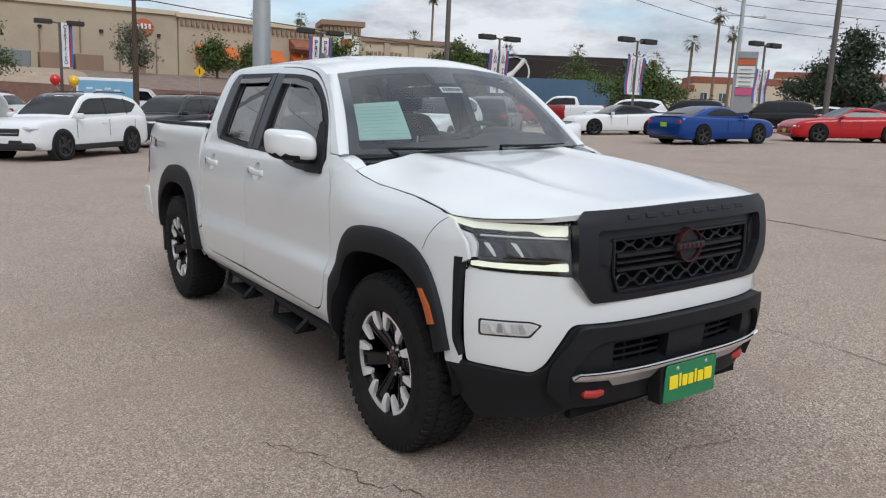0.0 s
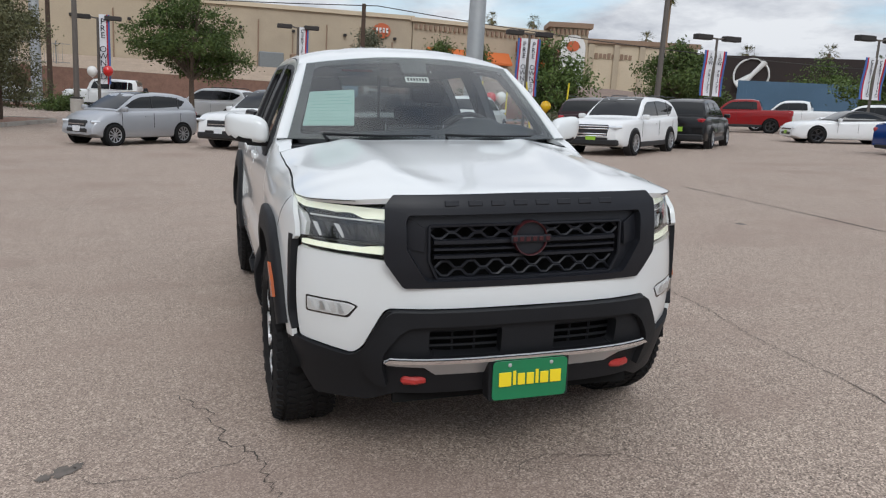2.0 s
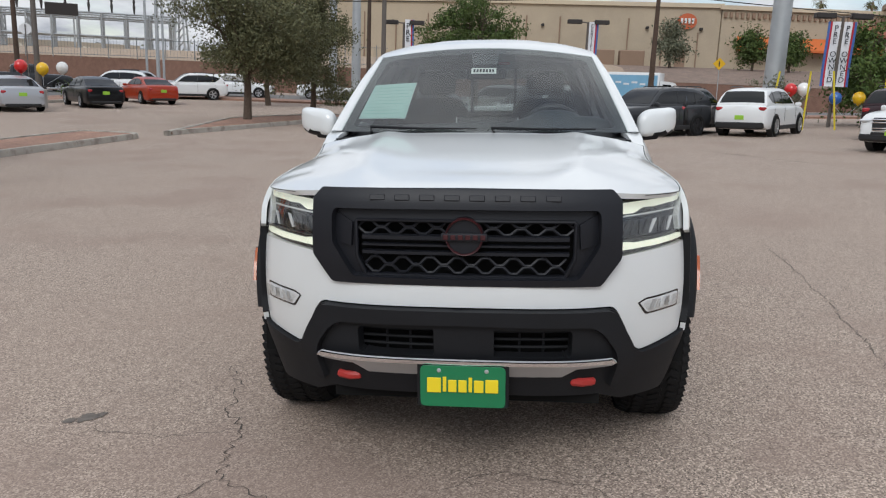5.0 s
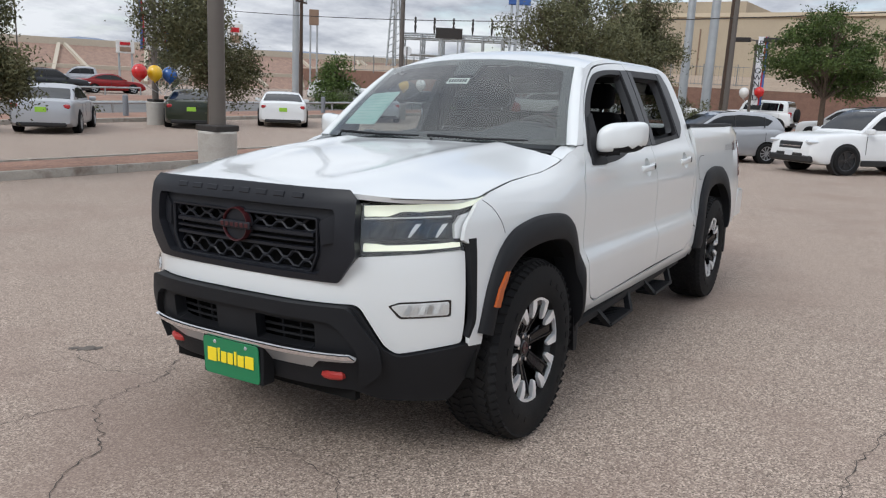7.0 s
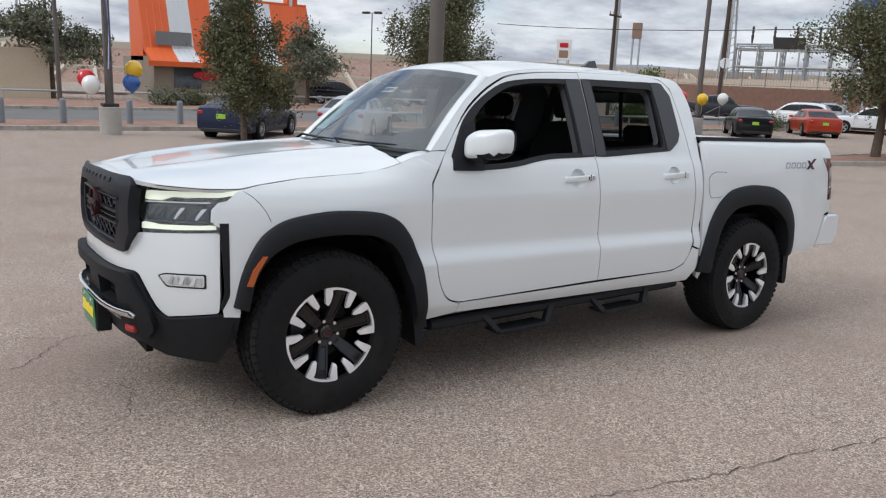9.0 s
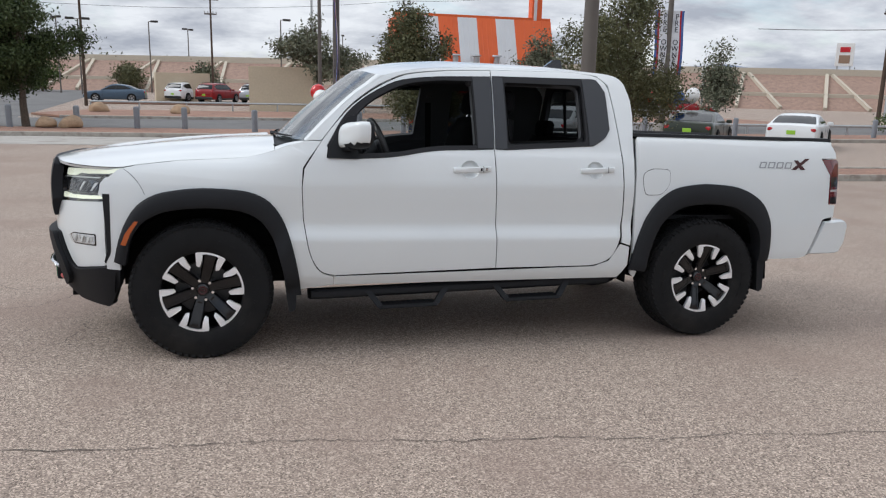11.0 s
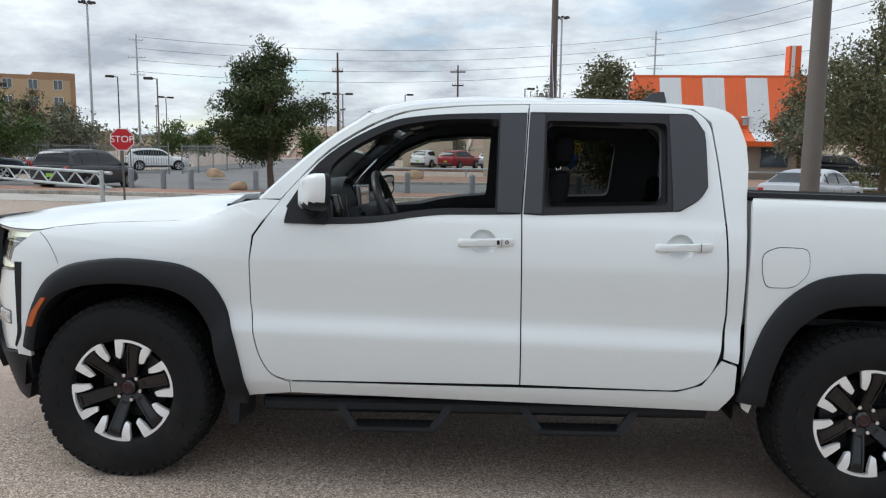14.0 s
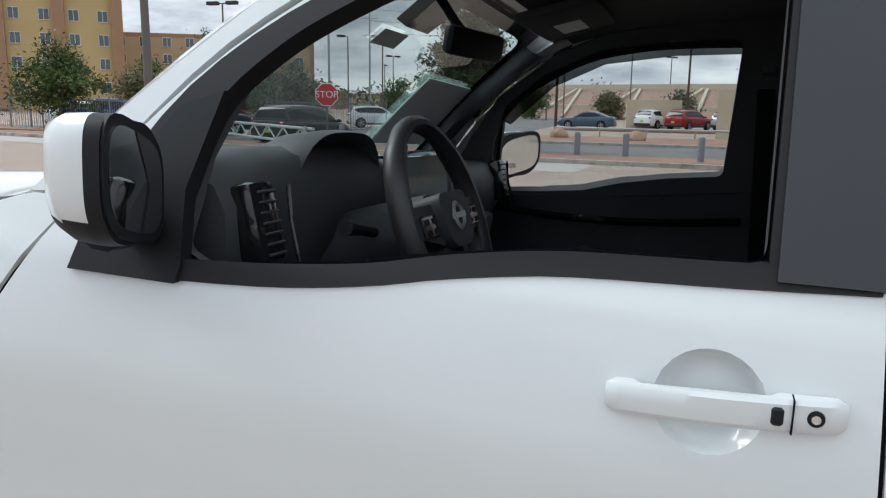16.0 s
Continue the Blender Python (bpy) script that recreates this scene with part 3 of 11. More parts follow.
# rain visors along the tops of the closed panes
for i, s in ((1, -1),):
    both = [(0.742, 1.405), (0.58, 1.528), (0.41, 1.600), (0.20, 1.628), (-0.008, 1.634), (-0.008, 1.606), (0.20, 1.598), (0.40, 1.572), (0.555, 1.505), (0.70, 1.385)]
    part("rain_visor", sheet(both, on_side(0.012), (0, 1, 0), (), 0.08, 0.0, mirror=s < 0), M_TINT, FDOOR[i], "smoked rain visor")
    both = [(-0.222, 1.644), (-0.748, 1.647), (-0.748, 1.618), (-0.222, 1.615)]
    part("rain_visor", sheet(both, on_side(0.012), (0, 1, 0), (), 0.08, 0.01, mirror=s < 0), M_GLOSSBLK, RDOOR[i], "gloss black rain visor")

# cab frame: pillars, roof rail, sill
sill = soft([(0.858, 0.405), (0.858, 0.458), (-0.80, 0.495), (-0.90, 0.53), (-0.972, 0.64), (-1.035, 0.62), (-1.035, 0.50), (-0.98, 0.415)])
both_sides("sill", sill, M_PAINT, TRUCK, step=0.06, depth=0.04, label="white rocker sill")
roof_edge = pchip([-1.10, -1.080, -1.055, -1.010, -0.92, -0.70, -0.144, 0.10, 0.36, 0.54, 0.66], [1.46, 1.565, 1.655, 1.700, 1.719, 1.727, 1.721, 1.711, 1.685, 1.642, 1.585])
rail_low = curve_pts([(0.93, 1.252), (0.737, 1.475), (0.536, 1.607), (0.39, 1.663), (0.10, 1.696), (-0.144, 1.7075)]) + [ (-0.70, 1.7195), (-0.872, 1.703), (-0.942, 1.644), (-0.962, 1.45), (-0.980, 1.214), (-0.990, 0.83), (-0.978, 0.65),
            (-1.04, 0.63), (-1.052, 0.83), (-1.055, 1.10), (-1.066, 1.30), (-1.084, 1.45)]
rail = rail_low + [(xx, roof_edge(xx)) for xx in (-1.083, -1.073, -1.055, -1.035, -1.010, -0.965, -0.92, -0.78, -0.70, -0.42, -0.144, 0.0, 0.10, 0.24, 0.36, 0.45, 0.54)] + [(0.70, 1.545), (0.88, 1.385), (1.02, 1.248)]


def rail_map(x, z):
    if z < 1.23:
        return (x, half_width(-0.9, z), z)
    return (x, side_up(z), z)


for s in (1, -1):
    part("cab_frame", sheet(rail, rail_map, (0, 1, 0), (), 0.05, 0.04, mirror=s < 0), M_PAINT, TRUCK, "white pillar and roof rail")

# dark seals behind the shut lines
for line in ([(0.88, 0.45), (0.93, 0.45), (1.06, 0.62), (1.075, 1.06), (0.99, 1.16), (0.94, 1.13), (1.0, 1.0), (0.98, 0.66), (0.90, 0.52)],
             [(-0.17, 0.52), (-0.10, 0.52), (-0.085, 1.215), (-0.16, 1.215)], [(-0.17, 1.235), (-0.10, 1.235), (-0.105, 1.69), (-0.18, 1.69)],
             [(-0.80, 0.478), (-0.93, 0.50), (-1.01, 0.62), (-1.02, 1.2), (-0.955, 1.2), (-0.955, 0.68), (-0.88, 0.56), (-0.80, 0.53)],
             [(0.85, 0.448), (0.85, 0.49), (-0.80, 0.525), (-0.80, 0.475)]):
    both_sides("door_seal", line, M_CAVITY, TRUCK, step=0.08, depth=0.0, proud=-0.007)

# roof
roof_x = pchip([-1.10, -1.065, -1.00, -0.85, -0.5, 0.0, 0.35, 0.55, 0.64], [1.50, 1.64, 1.715, 1.752, 1.775, 1.777, 1.755, 1.722, 1.690])


def roof_map(x, k):
    """k from -1 to 1 across the roof; its edges lie on the roof rails."""
    a = abs(k)
    xx = x - 0.095 * a ** 2.2 * smooth01(0.35, 0.64, x)
    edge = roof_edge(xx)
    z = edge + max(0.0, roof_x(x) - edge) * (1 - a ** 2.6)
    if 0.50 < a < 0.64 and -0.85 < x < 0.45:
        z -= 0.004 * math.sin((a - 0.50) / 0.14 * math.pi)
    return (xx, k * (side_up(edge) - 0.001), z + 0.001)


roof_line = [(0.64, -1.0), (0.64, 1.0), (-1.086, 1.0), (-1.086, -1.0)]
ROOF = part("roof", sheet(roof_line, roof_map, (0, 0, 1), (), 0.05, 0.02), M_PAINT, TRUCK, "white cab roof")
fin = bmesh.new()
prism_into(fin, [(-0.72, 1.772), (-0.80, 1.835), (-0.86, 1.842), (-0.875, 1.772)], lambda a, b, h: (a, h * (1.0 if b < 1.8 else 0.35), b), -0.028, 0.028)
part("antenna_fin", fin, M_GLOSSBLK, ROOF, "black shark-fin antenna")

# windshield, frit band, cowl
def ws_map(y, t, inset=0.0):
    """t 0 at the cowl, 1 at the roof."""
    w0, w1 = 0.752, 0.592
    half = w0 + (w1 - w0) * t
    k = y / w0
    x = 1.155 + (0.645 - 1.155) * t - (0.135 * (1 - t) + 0.06 * t) * abs(k) ** 2.0 + 0.025 * math.sin(math.pi * t)
    z = 1.247 + (1.692 - 1.247) * t - 0.045 * t * abs(k) ** 2.0
    return (x - inset, y * half / w0, z - inset * 0.7)


ws_out = soft([(-0.752, 0.0), (0.752, 0.0), (0.752, 1.0), (-0.752, 1.0)])
ws_in = soft([(-0.70, 0.06, 0.05), (0.70, 0.06, 0.05), (0.69, 0.93, 0.06), (-0.69, 0.93, 0.06)])
WS = part("windshield", sheet(ws_out, lambda y, t: ws_map(y, t), (1, 0, 1), (), 0.08, 0.0), M_WINDSHIELD, TRUCK, "greenish windshield")
WS.visible_shadow = False
part("frit_band", sheet(ws_out, lambda y, t: ws_map(y, t, 0.004), (1, 0, 1), [ws_in], 0.08, 0.0), M_GLOSSBLK, WS, "black glass border")
# pillar faces between the glass and the roof rails
rail_front = pchip([1.248, 1.385, 1.545, 1.642], [1.02, 0.88, 0.70, 0.54])
for s in (1, -1):
    bm = bmesh.new()
    rings = []
    for i in range(13):
        t_ = i / 12
        gx, gy, gz = ws_map(0.752 * s, t_)
        z_ = min(gz, 1.640)
        rx_ = rail_front(z_)
        rings.append([(gx - 0.010, gy * 0.985, gz - 0.012), (gx, gy, gz + 0.001), ((gx + rx_) / 2 + 0.012, (gy + s * side_up(z_)) / 2 + s * 0.006, (gz + z_) / 2 + 0.004), (rx_, s * side_up(z_), z_), (rx_ - 0.02, s * (side_up(z_) - 0.01), z_ - 0.02)])
    loft_into(bm, rings, close=False, caps=False)
    bmesh.ops.recalc_face_normals(bm, faces=bm.faces[:])
    part("windshield_pillar", bm, M_PAINT, TRUCK, "white windshield pillar", angle=60)
    # padded inner face of the pillar
    bm = bmesh.new()
    rings = []
    for i in range(11):
        t_ = 0.02 + 0.90 * i / 10
        gz = ws_map(0.752 * s, t_)[2]
        z_ = min(gz, 1.625)
        rx_ = rail_front(z_)
        a_, b_ = Vector(ws_map(0.712 * s, t_, 0.010)), Vector(ws_map(0.690 * s, t_, 0.040))
        c_, d_ = Vector((rx_ - 0.030, s * (side_up(z_) - 0.075), z_ - 0.035)), Vector((rx_ - 0.035, s * (side_up(z_) - 0.050), z_ - 0.02))
        rings.append([a_, b_, b_.lerp(c_, 0.5) + Vector((-0.008, -s * 0.006, -0.006)), c_, d_])
    loft_into(bm, rings, close=False, caps=False)
    bmesh.ops.recalc_face_normals(bm, faces=bm.faces[:])
    part("inner_pillar_pad", bm, M_DASH, TRUCK, "black padded inner pillar", angle=60)
sensor = bmesh.new()
prism_into(sensor, [(-0.08, 0.80), (0.08, 0.80), (0.10, 0.96), (-0.10, 0.96)], lambda a, b, h: ws_map(a, b, h), 0.006, 0.03)
part("camera_housing", sensor, M_GLOSSBLK, WS, "black sensor housing")
cowl = bmesh.new()
prism_into(cowl, [(-0.805, 0.97), (-0.80, 1.10), (-0.72, 1.196), (0, 1.215), (0.72, 1.196), (0.80, 1.10), (0.805, 0.97), (0.70, 0.93), (0, 1.06), (-0.70, 0.93)], lambda a, b, h: (b, a, h - 0.045 * a * a), 1.198, 1.240)
part("cowl_panel", cowl, M_BLACK, TRUCK, "black cowl panel")
for a, b in (((-0.58, 0.004), (-0.02, 0.022)), ((0.05, 0.004), (0.58, 0.014))):
    p0, p1 = Vector(ws_map(*a, -0.02)), Vector(ws_map(*b, -0.016))
    bm = tube([Vector((1.16, a[0] + 0.02, 1.243)), p0 + Vector((0.01, 0, 0.01)), p0.lerp(p1, 0.5), p1], [0.010, 0.008, 0.006, 0.004], 6)
    part("wiper", bm, M_BLACK, TRUCK, "black wiper arm and blade")

# hood
hood_c = pchip([1.0, 1.15, 1.4, 1.8, 2.1, 2.3, 2.40, 2.47], [1.262, 1.258, 1.246, 1.207, 1.166, 1.134, 1.114, 1.085])


# the hood meets the fenders' upper edges and the tops of the lamps
fender_top = pchip([1.0, 1.10, 1.25, 1.40, 1.72, 1.93, 2.03, 2.12, 2.22, 2.32, 2.42], [1.240, 1.222, 1.168, 1.139, 1.119, 1.094, 1.078, 1.078, 1.081, 1.086, 1.092])
nose_half = pchip([2.02, 2.10, 2.20, 2.30, 2.38, 2.44], [0.845, 0.815, 0.745, 0.655, 0.570, 0.50])


def hood_half(x):
    side_y = half_width(x, fender_top(x)) - 0.008
    return min(side_y, nose_half(x)) if x > 2.0 else side_y


def hood_map(x, k):
    """k from -1 to 1 across the hood."""
    a = abs(k)
    x = x + 0.012 * a ** 2.0 * smooth01(1.40, 1.13, x)
    half = hood_half(x)
    edge = min(fender_top(x), hood_c(x) - 0.004)
    z = edge + (hood_c(x) - edge) * (1 - a ** 3.0) ** 0.85
    fade = smooth01(2.40, 2.10, x) * smooth01(1.10, 1.22, x)
    ridge = 0.60 - 0.07 * smooth01(1.1, 2.2, x)
    z += fade * (0.011 * math.exp(-((a - ridge) / 0.07) ** 2) - 0.010 * smooth01(ridge - 0.02, ridge - 0.22, a))
    return (x, k * half, z)


hood_line = soft([(1.185, -1.0), (1.185, 1.0), (2.34, 1.0, 0.06), (2.405, 0.88, 0.05), (2.425, 0.0), (2.405, -0.88, 0.05), (2.34, -1.0, 0.06)])
part("hood", sheet(hood_line, hood_map, (0, 0, 1), (), 0.035, 0.02), M_PAINT, TRUCK, "white ribbed hood")

for s in (1, -1):
    cap = [(0.975, s * 0.90), (1.182, s * 0.935), (1.182, s * 1.0), (0.955, s * 1.0)]
    part("fender_cap", sheet(cap, lambda x, k: tuple(Vector(hood_map(x, k)) + Vector((0, s * 0.006 * (abs(k) > 0.99), 0))), (0, 0, 1), (), 0.03, 0.02), M_PAINT, TRUCK)

# dark shut lines round the hood, and between fender and bumper cover
for s in (1, -1):
    line = [Vector(hood_map(1.16 + 1.16 * i / 40, s)) + Vector((0, s * 0.0028, -0.0030)) for i in range(41)]
    part("shut_line", tube(line, 0.0015, 6), M_CAVITY, TRUCK)
    line = [(2.000, 1.068), (1.972, 1.050), (1.935, 1.012), (1.905, 0.965), (1.892, 0.935)]
    part("shut_line", tube([(x, s * (half_width(x, z) - 0.0002), z) for x, z in curve_pts(line)], 0.0013, 6), M_CAVITY, TRUCK)

# front end, laid on a plan curve from the middle to the side
PLAN = [(2.455, 0.0), (2.452, 0.2), (2.438, 0.35), (2.408, 0.47), (2.370, 0.55), (2.310, 0.634), (2.22, 0.742), (2.118, 0.826), (2.03, 0.858), (1.9, 0.878), (1.6, 0.89)]
plan_u = [0.0]
for p, q in zip(PLAN, PLAN[1:]):
    plan_u.append(plan_u[-1] + math.hypot(q[0] - p[0], q[1] - p[1]))
plan_x, plan_y = pchip(plan_u, [p[0] for p in PLAN]), pchip(plan_u, [p[1] for p in PLAN])
front_lean = pchip([0.25, 0.42, 0.50, 0.60, 0.70, 0.80, 0.90, 1.0, 1.1], [-0.09, -0.035, -0.012, 0.0, 0.004, 0.0, -0.010, -0.028, -0.055])


def on_front(proud=0.0):
    def f(u, z):
        a = abs(u)
        x, y = plan_x(a), plan_y(a)
        dx, dy = plan_x(a + 0.01) - plan_x(a - 0.01 if a > 0.01 else 0), plan_y(a + 0.01) - plan_y(max(a - 0.01, 0))
        ln = math.hypot(dx, dy) or 1
        nx, ny = dy / ln, -dx / ln * min(1.0, a / 0.15)
        o = proud + front_lean(z)
        return (x + nx * o, math.copysign(y + ny * o, u), z)
    return f


def mirrored(half):
    """A closed outline from its half, from the middle line round to the middle line."""
    return half + [(-p[0], p[1], *p[2:]) for p in half[::-1] if abs(p[0]) > 1e-6]


fascia = mirrored([(0.0, 0.775), (0.474, 0.777), (0.545, 0.864), (0.558, 0.866), (0.90, 0.886), (0.952, 0.886, 0.01), (0.952, 0.60), (0.945, 0.532, 0.015), (0.85, 0.520), (0.690, 0.497, 0.02), (0.645, 0.530, 0.02), (0.548, 0.690, 0.03), (0.03, 0.690)])
part("front_bumper_cover", sheet(soft(fascia), on_front(), (1, 0, 0), (), 0.045, 0.03), M_PAINT, TRUCK, "white front bumper cover")
lower = mirrored([(0.03, 0.683), (0.543, 0.683, 0.03), (0.640, 0.520, 0.02), (0.695, 0.488, 0.02), (0.98, 0.530), (1.035, 0.52, 0.02), (1.02, 0.42), (0.93, 0.285, 0.04), (0.65, 0.300), (0.52, 0.345), (0.0, 0.350)])
opening = [(-0.385, 0.508, 0.02), (-0.385, 0.612, 0.02), (-0.108, 0.612, 0.01), (-0.108, 0.508, 0.01)]
LOWER = part("lower_bumper", sheet(soft(lower), on_front(0.018), (1, 0, 0), [soft(opening), soft([(-a, b, r) for a, b, r in opening[::-1]])], 0.045, 0.05), M_BLACK, TRUCK, "black lower bumper with air openings")
part("bumper_step", sheet(soft(mirrored([(0.03, 0.685), (0.520, 0.685, 0.03), (0.628, 0.520, 0.03), (0.640, 0.430, 0.03), (0.575, 0.372, 0.02), (0.548, 0.380), (0.560, 0.500, 0.05), (0.468, 0.628, 0.05), (0.0, 0.634)])), on_front(0.044), (1, 0, 0), (), 0.05, 0.04), M_BLACK, LOWER, "raised black bumper brow")
for s in (1, -1):
    bm = bmesh.new()
    for z in (0.535, 0.565, 0.595):
        tube_into(bm, [Vector(on_front(-0.035)(s * u, z)) for u in (0.10, 0.2, 0.3, 0.39)], 0.006, 6)
    for u in (0.2, 0.29):
        tube_into(bm, [Vector(on_front(-0.035)(s * u, z)) for z in (0.50, 0.56, 0.62)], 0.005, 6)
    part("air_intake_grille", bm, M_BLACK, LOWER)
back = bmesh.new()
box_into(back, (2.33, 0, 0.60), (0.03, 1.0, 0.60))
part("radiator_support", back, M_CAVITY, TRUCK)
skid = mirrored([(0.0, 0.500), (0.525, 0.500), (0.545, 0.486), (0.532, 0.474), (0.40, 0.468), (0.315, 0.395, 0.02), (0.0, 0.392)])
SKID = part("skid_plate", sheet(soft(skid), lambda u, z: tuple(Vector(on_front(0.052)(u, z)) + Vector(((z - 0.49) * 0.55, 0, 0))), (1, 0, 0), (), 0.05, 0.012), M_SILVER, TRUCK, "silver skid plate")
part("bright_edge", sheet(mirrored([(0.0, 0.502), (0.522, 0.502), (0.540, 0.487), (0.0, 0.489)]), on_front(0.060), (1, 0, 0), (), 0.05, 0.008), M_CHROME, SKID, "bright upper edge")
for s in (1, -1):
    hook = tube([(2.30, s * 0.375, 0.405), (2.375, s * 0.378, 0.405), (2.40, s * 0.40, 0.405), (2.405, s * 0.43, 0.405), (2.39, s * 0.465, 0.405), (2.30, s * 0.47, 0.405)], 0.017, 8)
    part("tow_hook", hook, M_RED, TRUCK, "red tow hook")
    strip = soft([(2.112, 0.934), (2.074, 0.934), (2.074, 0.612, 0.02), (2.104, 0.552), (2.112, 0.560), (2.094, 0.622, 0.02)])
    part("air_curtain", sheet(strip, on_side(0.002), (0, 1, 0), (), 0.06, 0.03, mirror=s < 0), M_BLACK, TRUCK, "black vertical bumper slot")
    fog = [(s * a, b) for a, b in soft([(0.706, 0.644, 0.012), (0.668, 0.684, 0.006), (0.700, 0.693, 0.01), (0.884, 0.699, 0.008), (0.884, 0.648, 0.010)])]
    FOG = part("fog_lamp", sheet(fog, on_front(0.003), (1, s * 0.6, 0), (), 0.04, 0.006), M_LAMPWHITE, TRUCK, "clear fog lamp with faceted reflectors")
    rim = [(s * a, b) for a, b in soft([(0.700, 0.636, 0.012), (0.657, 0.686, 0.006), (0.698, 0.700, 0.01), (0.893, 0.706, 0.01), (0.893, 0.641, 0.010)])]
    part("fog_recess", sheet(rim, on_front(0.001), (1, s * 0.6, 0), (), 0.04, 0.004), M_GLOSSBLK, FOG)
    for i in range(6):
        u = 0.715 + i * 0.027
        facet = [(s * a, b) for a, b in ((u, 0.656), (u + 0.020, 0.654), (u + 0.027, 0.690), (u + 0.014, 0.690))]
        part("fog_reflector", sheet(facet, lambda a, b: tuple(Vector(on_front(0.008)(a, b)) + Vector((0.010 * (b - 0.672) / 0.02 * (0.5 if i % 2 else -0.4), 0, 0))), (1, s * 0.6, 0), (), 0.02, 0.003), M_LAMPWHITE if i % 3 else M_SILVER, FOG)
    part("lamp_cover", sheet(fog, on_front(0.017), (1, s * 0.6, 0), (), 0.05, 0.0), M_LENS, FOG, "clear lamp cover").visible_shadow = False
    # headlamp
    lamp = [(s * a, b) for a, b in soft([(0.553, 0.868), (0.553, 1.062), (0.75, 1.068), (0.95, 1.074), (1.165, 1.090, 0.008), (1.125, 1.052), (0.95, 1.022), (0.905, 0.985), (0.905, 0.935), (0.955, 0.932), (0.955, 0.888), (0.75, 0.876)])]
    HL = part("headlamp", sheet(lamp, on_front(-0.016), (1, s * 0.7, 0), (), 0.04, 0.03), M_GLOSSBLK, TRUCK, "headlamp with lit running lights")
    drl = [(s * a, b) for a, b in soft([(0.563, 1.014, 0.008), (0.563, 1.051), (0.75, 1.057), (0.95, 1.063), (1.115, 1.078, 0.006), (1.085, 1.060), (0.95, 1.040), (0.78, 1.034), (0.705, 1.032, 0.01), (0.655, 1.014, 0.01)])]
    part("running_light", sheet(drl, on_front(-0.002), (1, s * 0.7, 0), (), 0.04, 0.012), M_DRL, HL, "lit white light bar")
    drl = [(s * a, b) for a, b in soft([(0.563, 0.886, 0.006), (0.563, 0.914, 0.006), (0.62, 0.914), (0.65, 0.909), (0.90, 0.918), (0.932, 0.918), (0.932, 0.902), (0.75, 0.891)])]
    part("running_light", sheet(drl, on_front(-0.002), (1, s * 0.7, 0), (), 0.04, 0.012), M_DRL, HL, "lit white light bar")
    for u0 in (0.580, 0.680, 0.785):
        q = [(s * a, b) for a, b in soft([(u0, 0.932, 0.01), (u0 + 0.088, 0.936, 0.01), (u0 + 0.098, 0.994, 0.01), (u0 + 0.014, 0.990, 0.01)])]
        LENS = part("projector_lens", sheet(q, on_front(-0.012), (1, s * 0.6, 0), (), 0.03, 0.006), M_SMOKE, HL, "dark projector lens")
        for kk in range(2):
            v0 = u0 + 0.012 + kk * 0.036
            blade = [(s * a, b) for a, b in ((v0, 0.938), (v0 + 0.008, 0.937), (v0 + 0.052, 0.988), (v0 + 0.030, 0.986), (v0 + 0.012, 0.962))]
            part("lens_blade", sheet(blade, on_front(-0.006), (1, s * 0.6, 0), (), 0.03, 0.004), M_LAMPWHITE if (u0 > 0.6 and kk) else M_DISC, LENS, "bright slanted reflector blade")
    for z0, z1, mm in ((1.003, 1.014, M_LAMPWHITE), (0.922, 0.930, M_DISC)):
        part("lamp_bezel", tube([Vector(on_front(-0.004)(s * u, z0 + (z1 - z0) * (u - 0.56) / 0.34)) for u in (0.565, 0.65, 0.75, 0.85, 0.90)], 0.0034, 6), mm, HL)
    tip = [(s * a, b) for a, b in ((0.909, 0.934), (0.909, 0.985), (0.942, 1.018), (1.10, 1.048), (1.08, 1.02), (1.0, 0.97), (0.975, 0.93))]
    part("fender_tip", sheet(tip, on_front(0.002), (0.6, s, 0), (), 0.04, 0.02), M_PAINT, TRUCK)
    cover = part("lamp_cover", sheet(lamp, on_front(0.006), (1, s * 0.7, 0), (), 0.05, 0.0), M_LENS, HL, "clear lamp cover")
    cover.visible_shadow = False

# grille
def on_grille(proud=0.0):
    lean = pchip([0.76, 0.85, 0.95, 1.05, 1.11, 1.13], [0.0, 0.014, 0.016, 0.004, -0.020, -0.05])
    return lambda y, z: (plan_x(abs(y) * 0.9) - 0.008 + lean(z) + proud, y, z)


surround = mirrored([(0.0, 1.116), (0.515, 1.112, 0.008), (0.548, 1.075, 0.01), (0.553, 0.872, 0.012), (0.482, 0.770, 0.012), (0.0, 0.768)])
surround_in = mirrored([(0.0, 1.043), (0.465, 1.041, 0.012), (0.475, 1.020), (0.475, 0.918, 0.01), (0.402, 0.795, 0.015), (0.0, 0.792)])
GRILLE = part("grille_surround", sheet(soft(surround), on_grille(0.012), (1, 0, 0), [soft(surround_in)], 0.045, 0.055), M_GRILLE, TRUCK, "matt black grille surround")
bezel_in = mirrored([(0.0, 1.000), (0.388, 0.999, 0.01), (0.388, 0.870), (0.355, 0.797, 0.01), (0.0, 0.797)])
bezel_out = mirrored([(0.0, 1.048), (0.480, 1.046), (0.482, 0.912), (0.408, 0.786), (0.0, 0.784)])
part("grille_bezel", sheet(soft(bezel_out), on_grille(-0.022), (1, 0, 0), [soft(bezel_in)], 0.06, 0.03), M_GRILLE, GRILLE)
bars = bmesh.new()
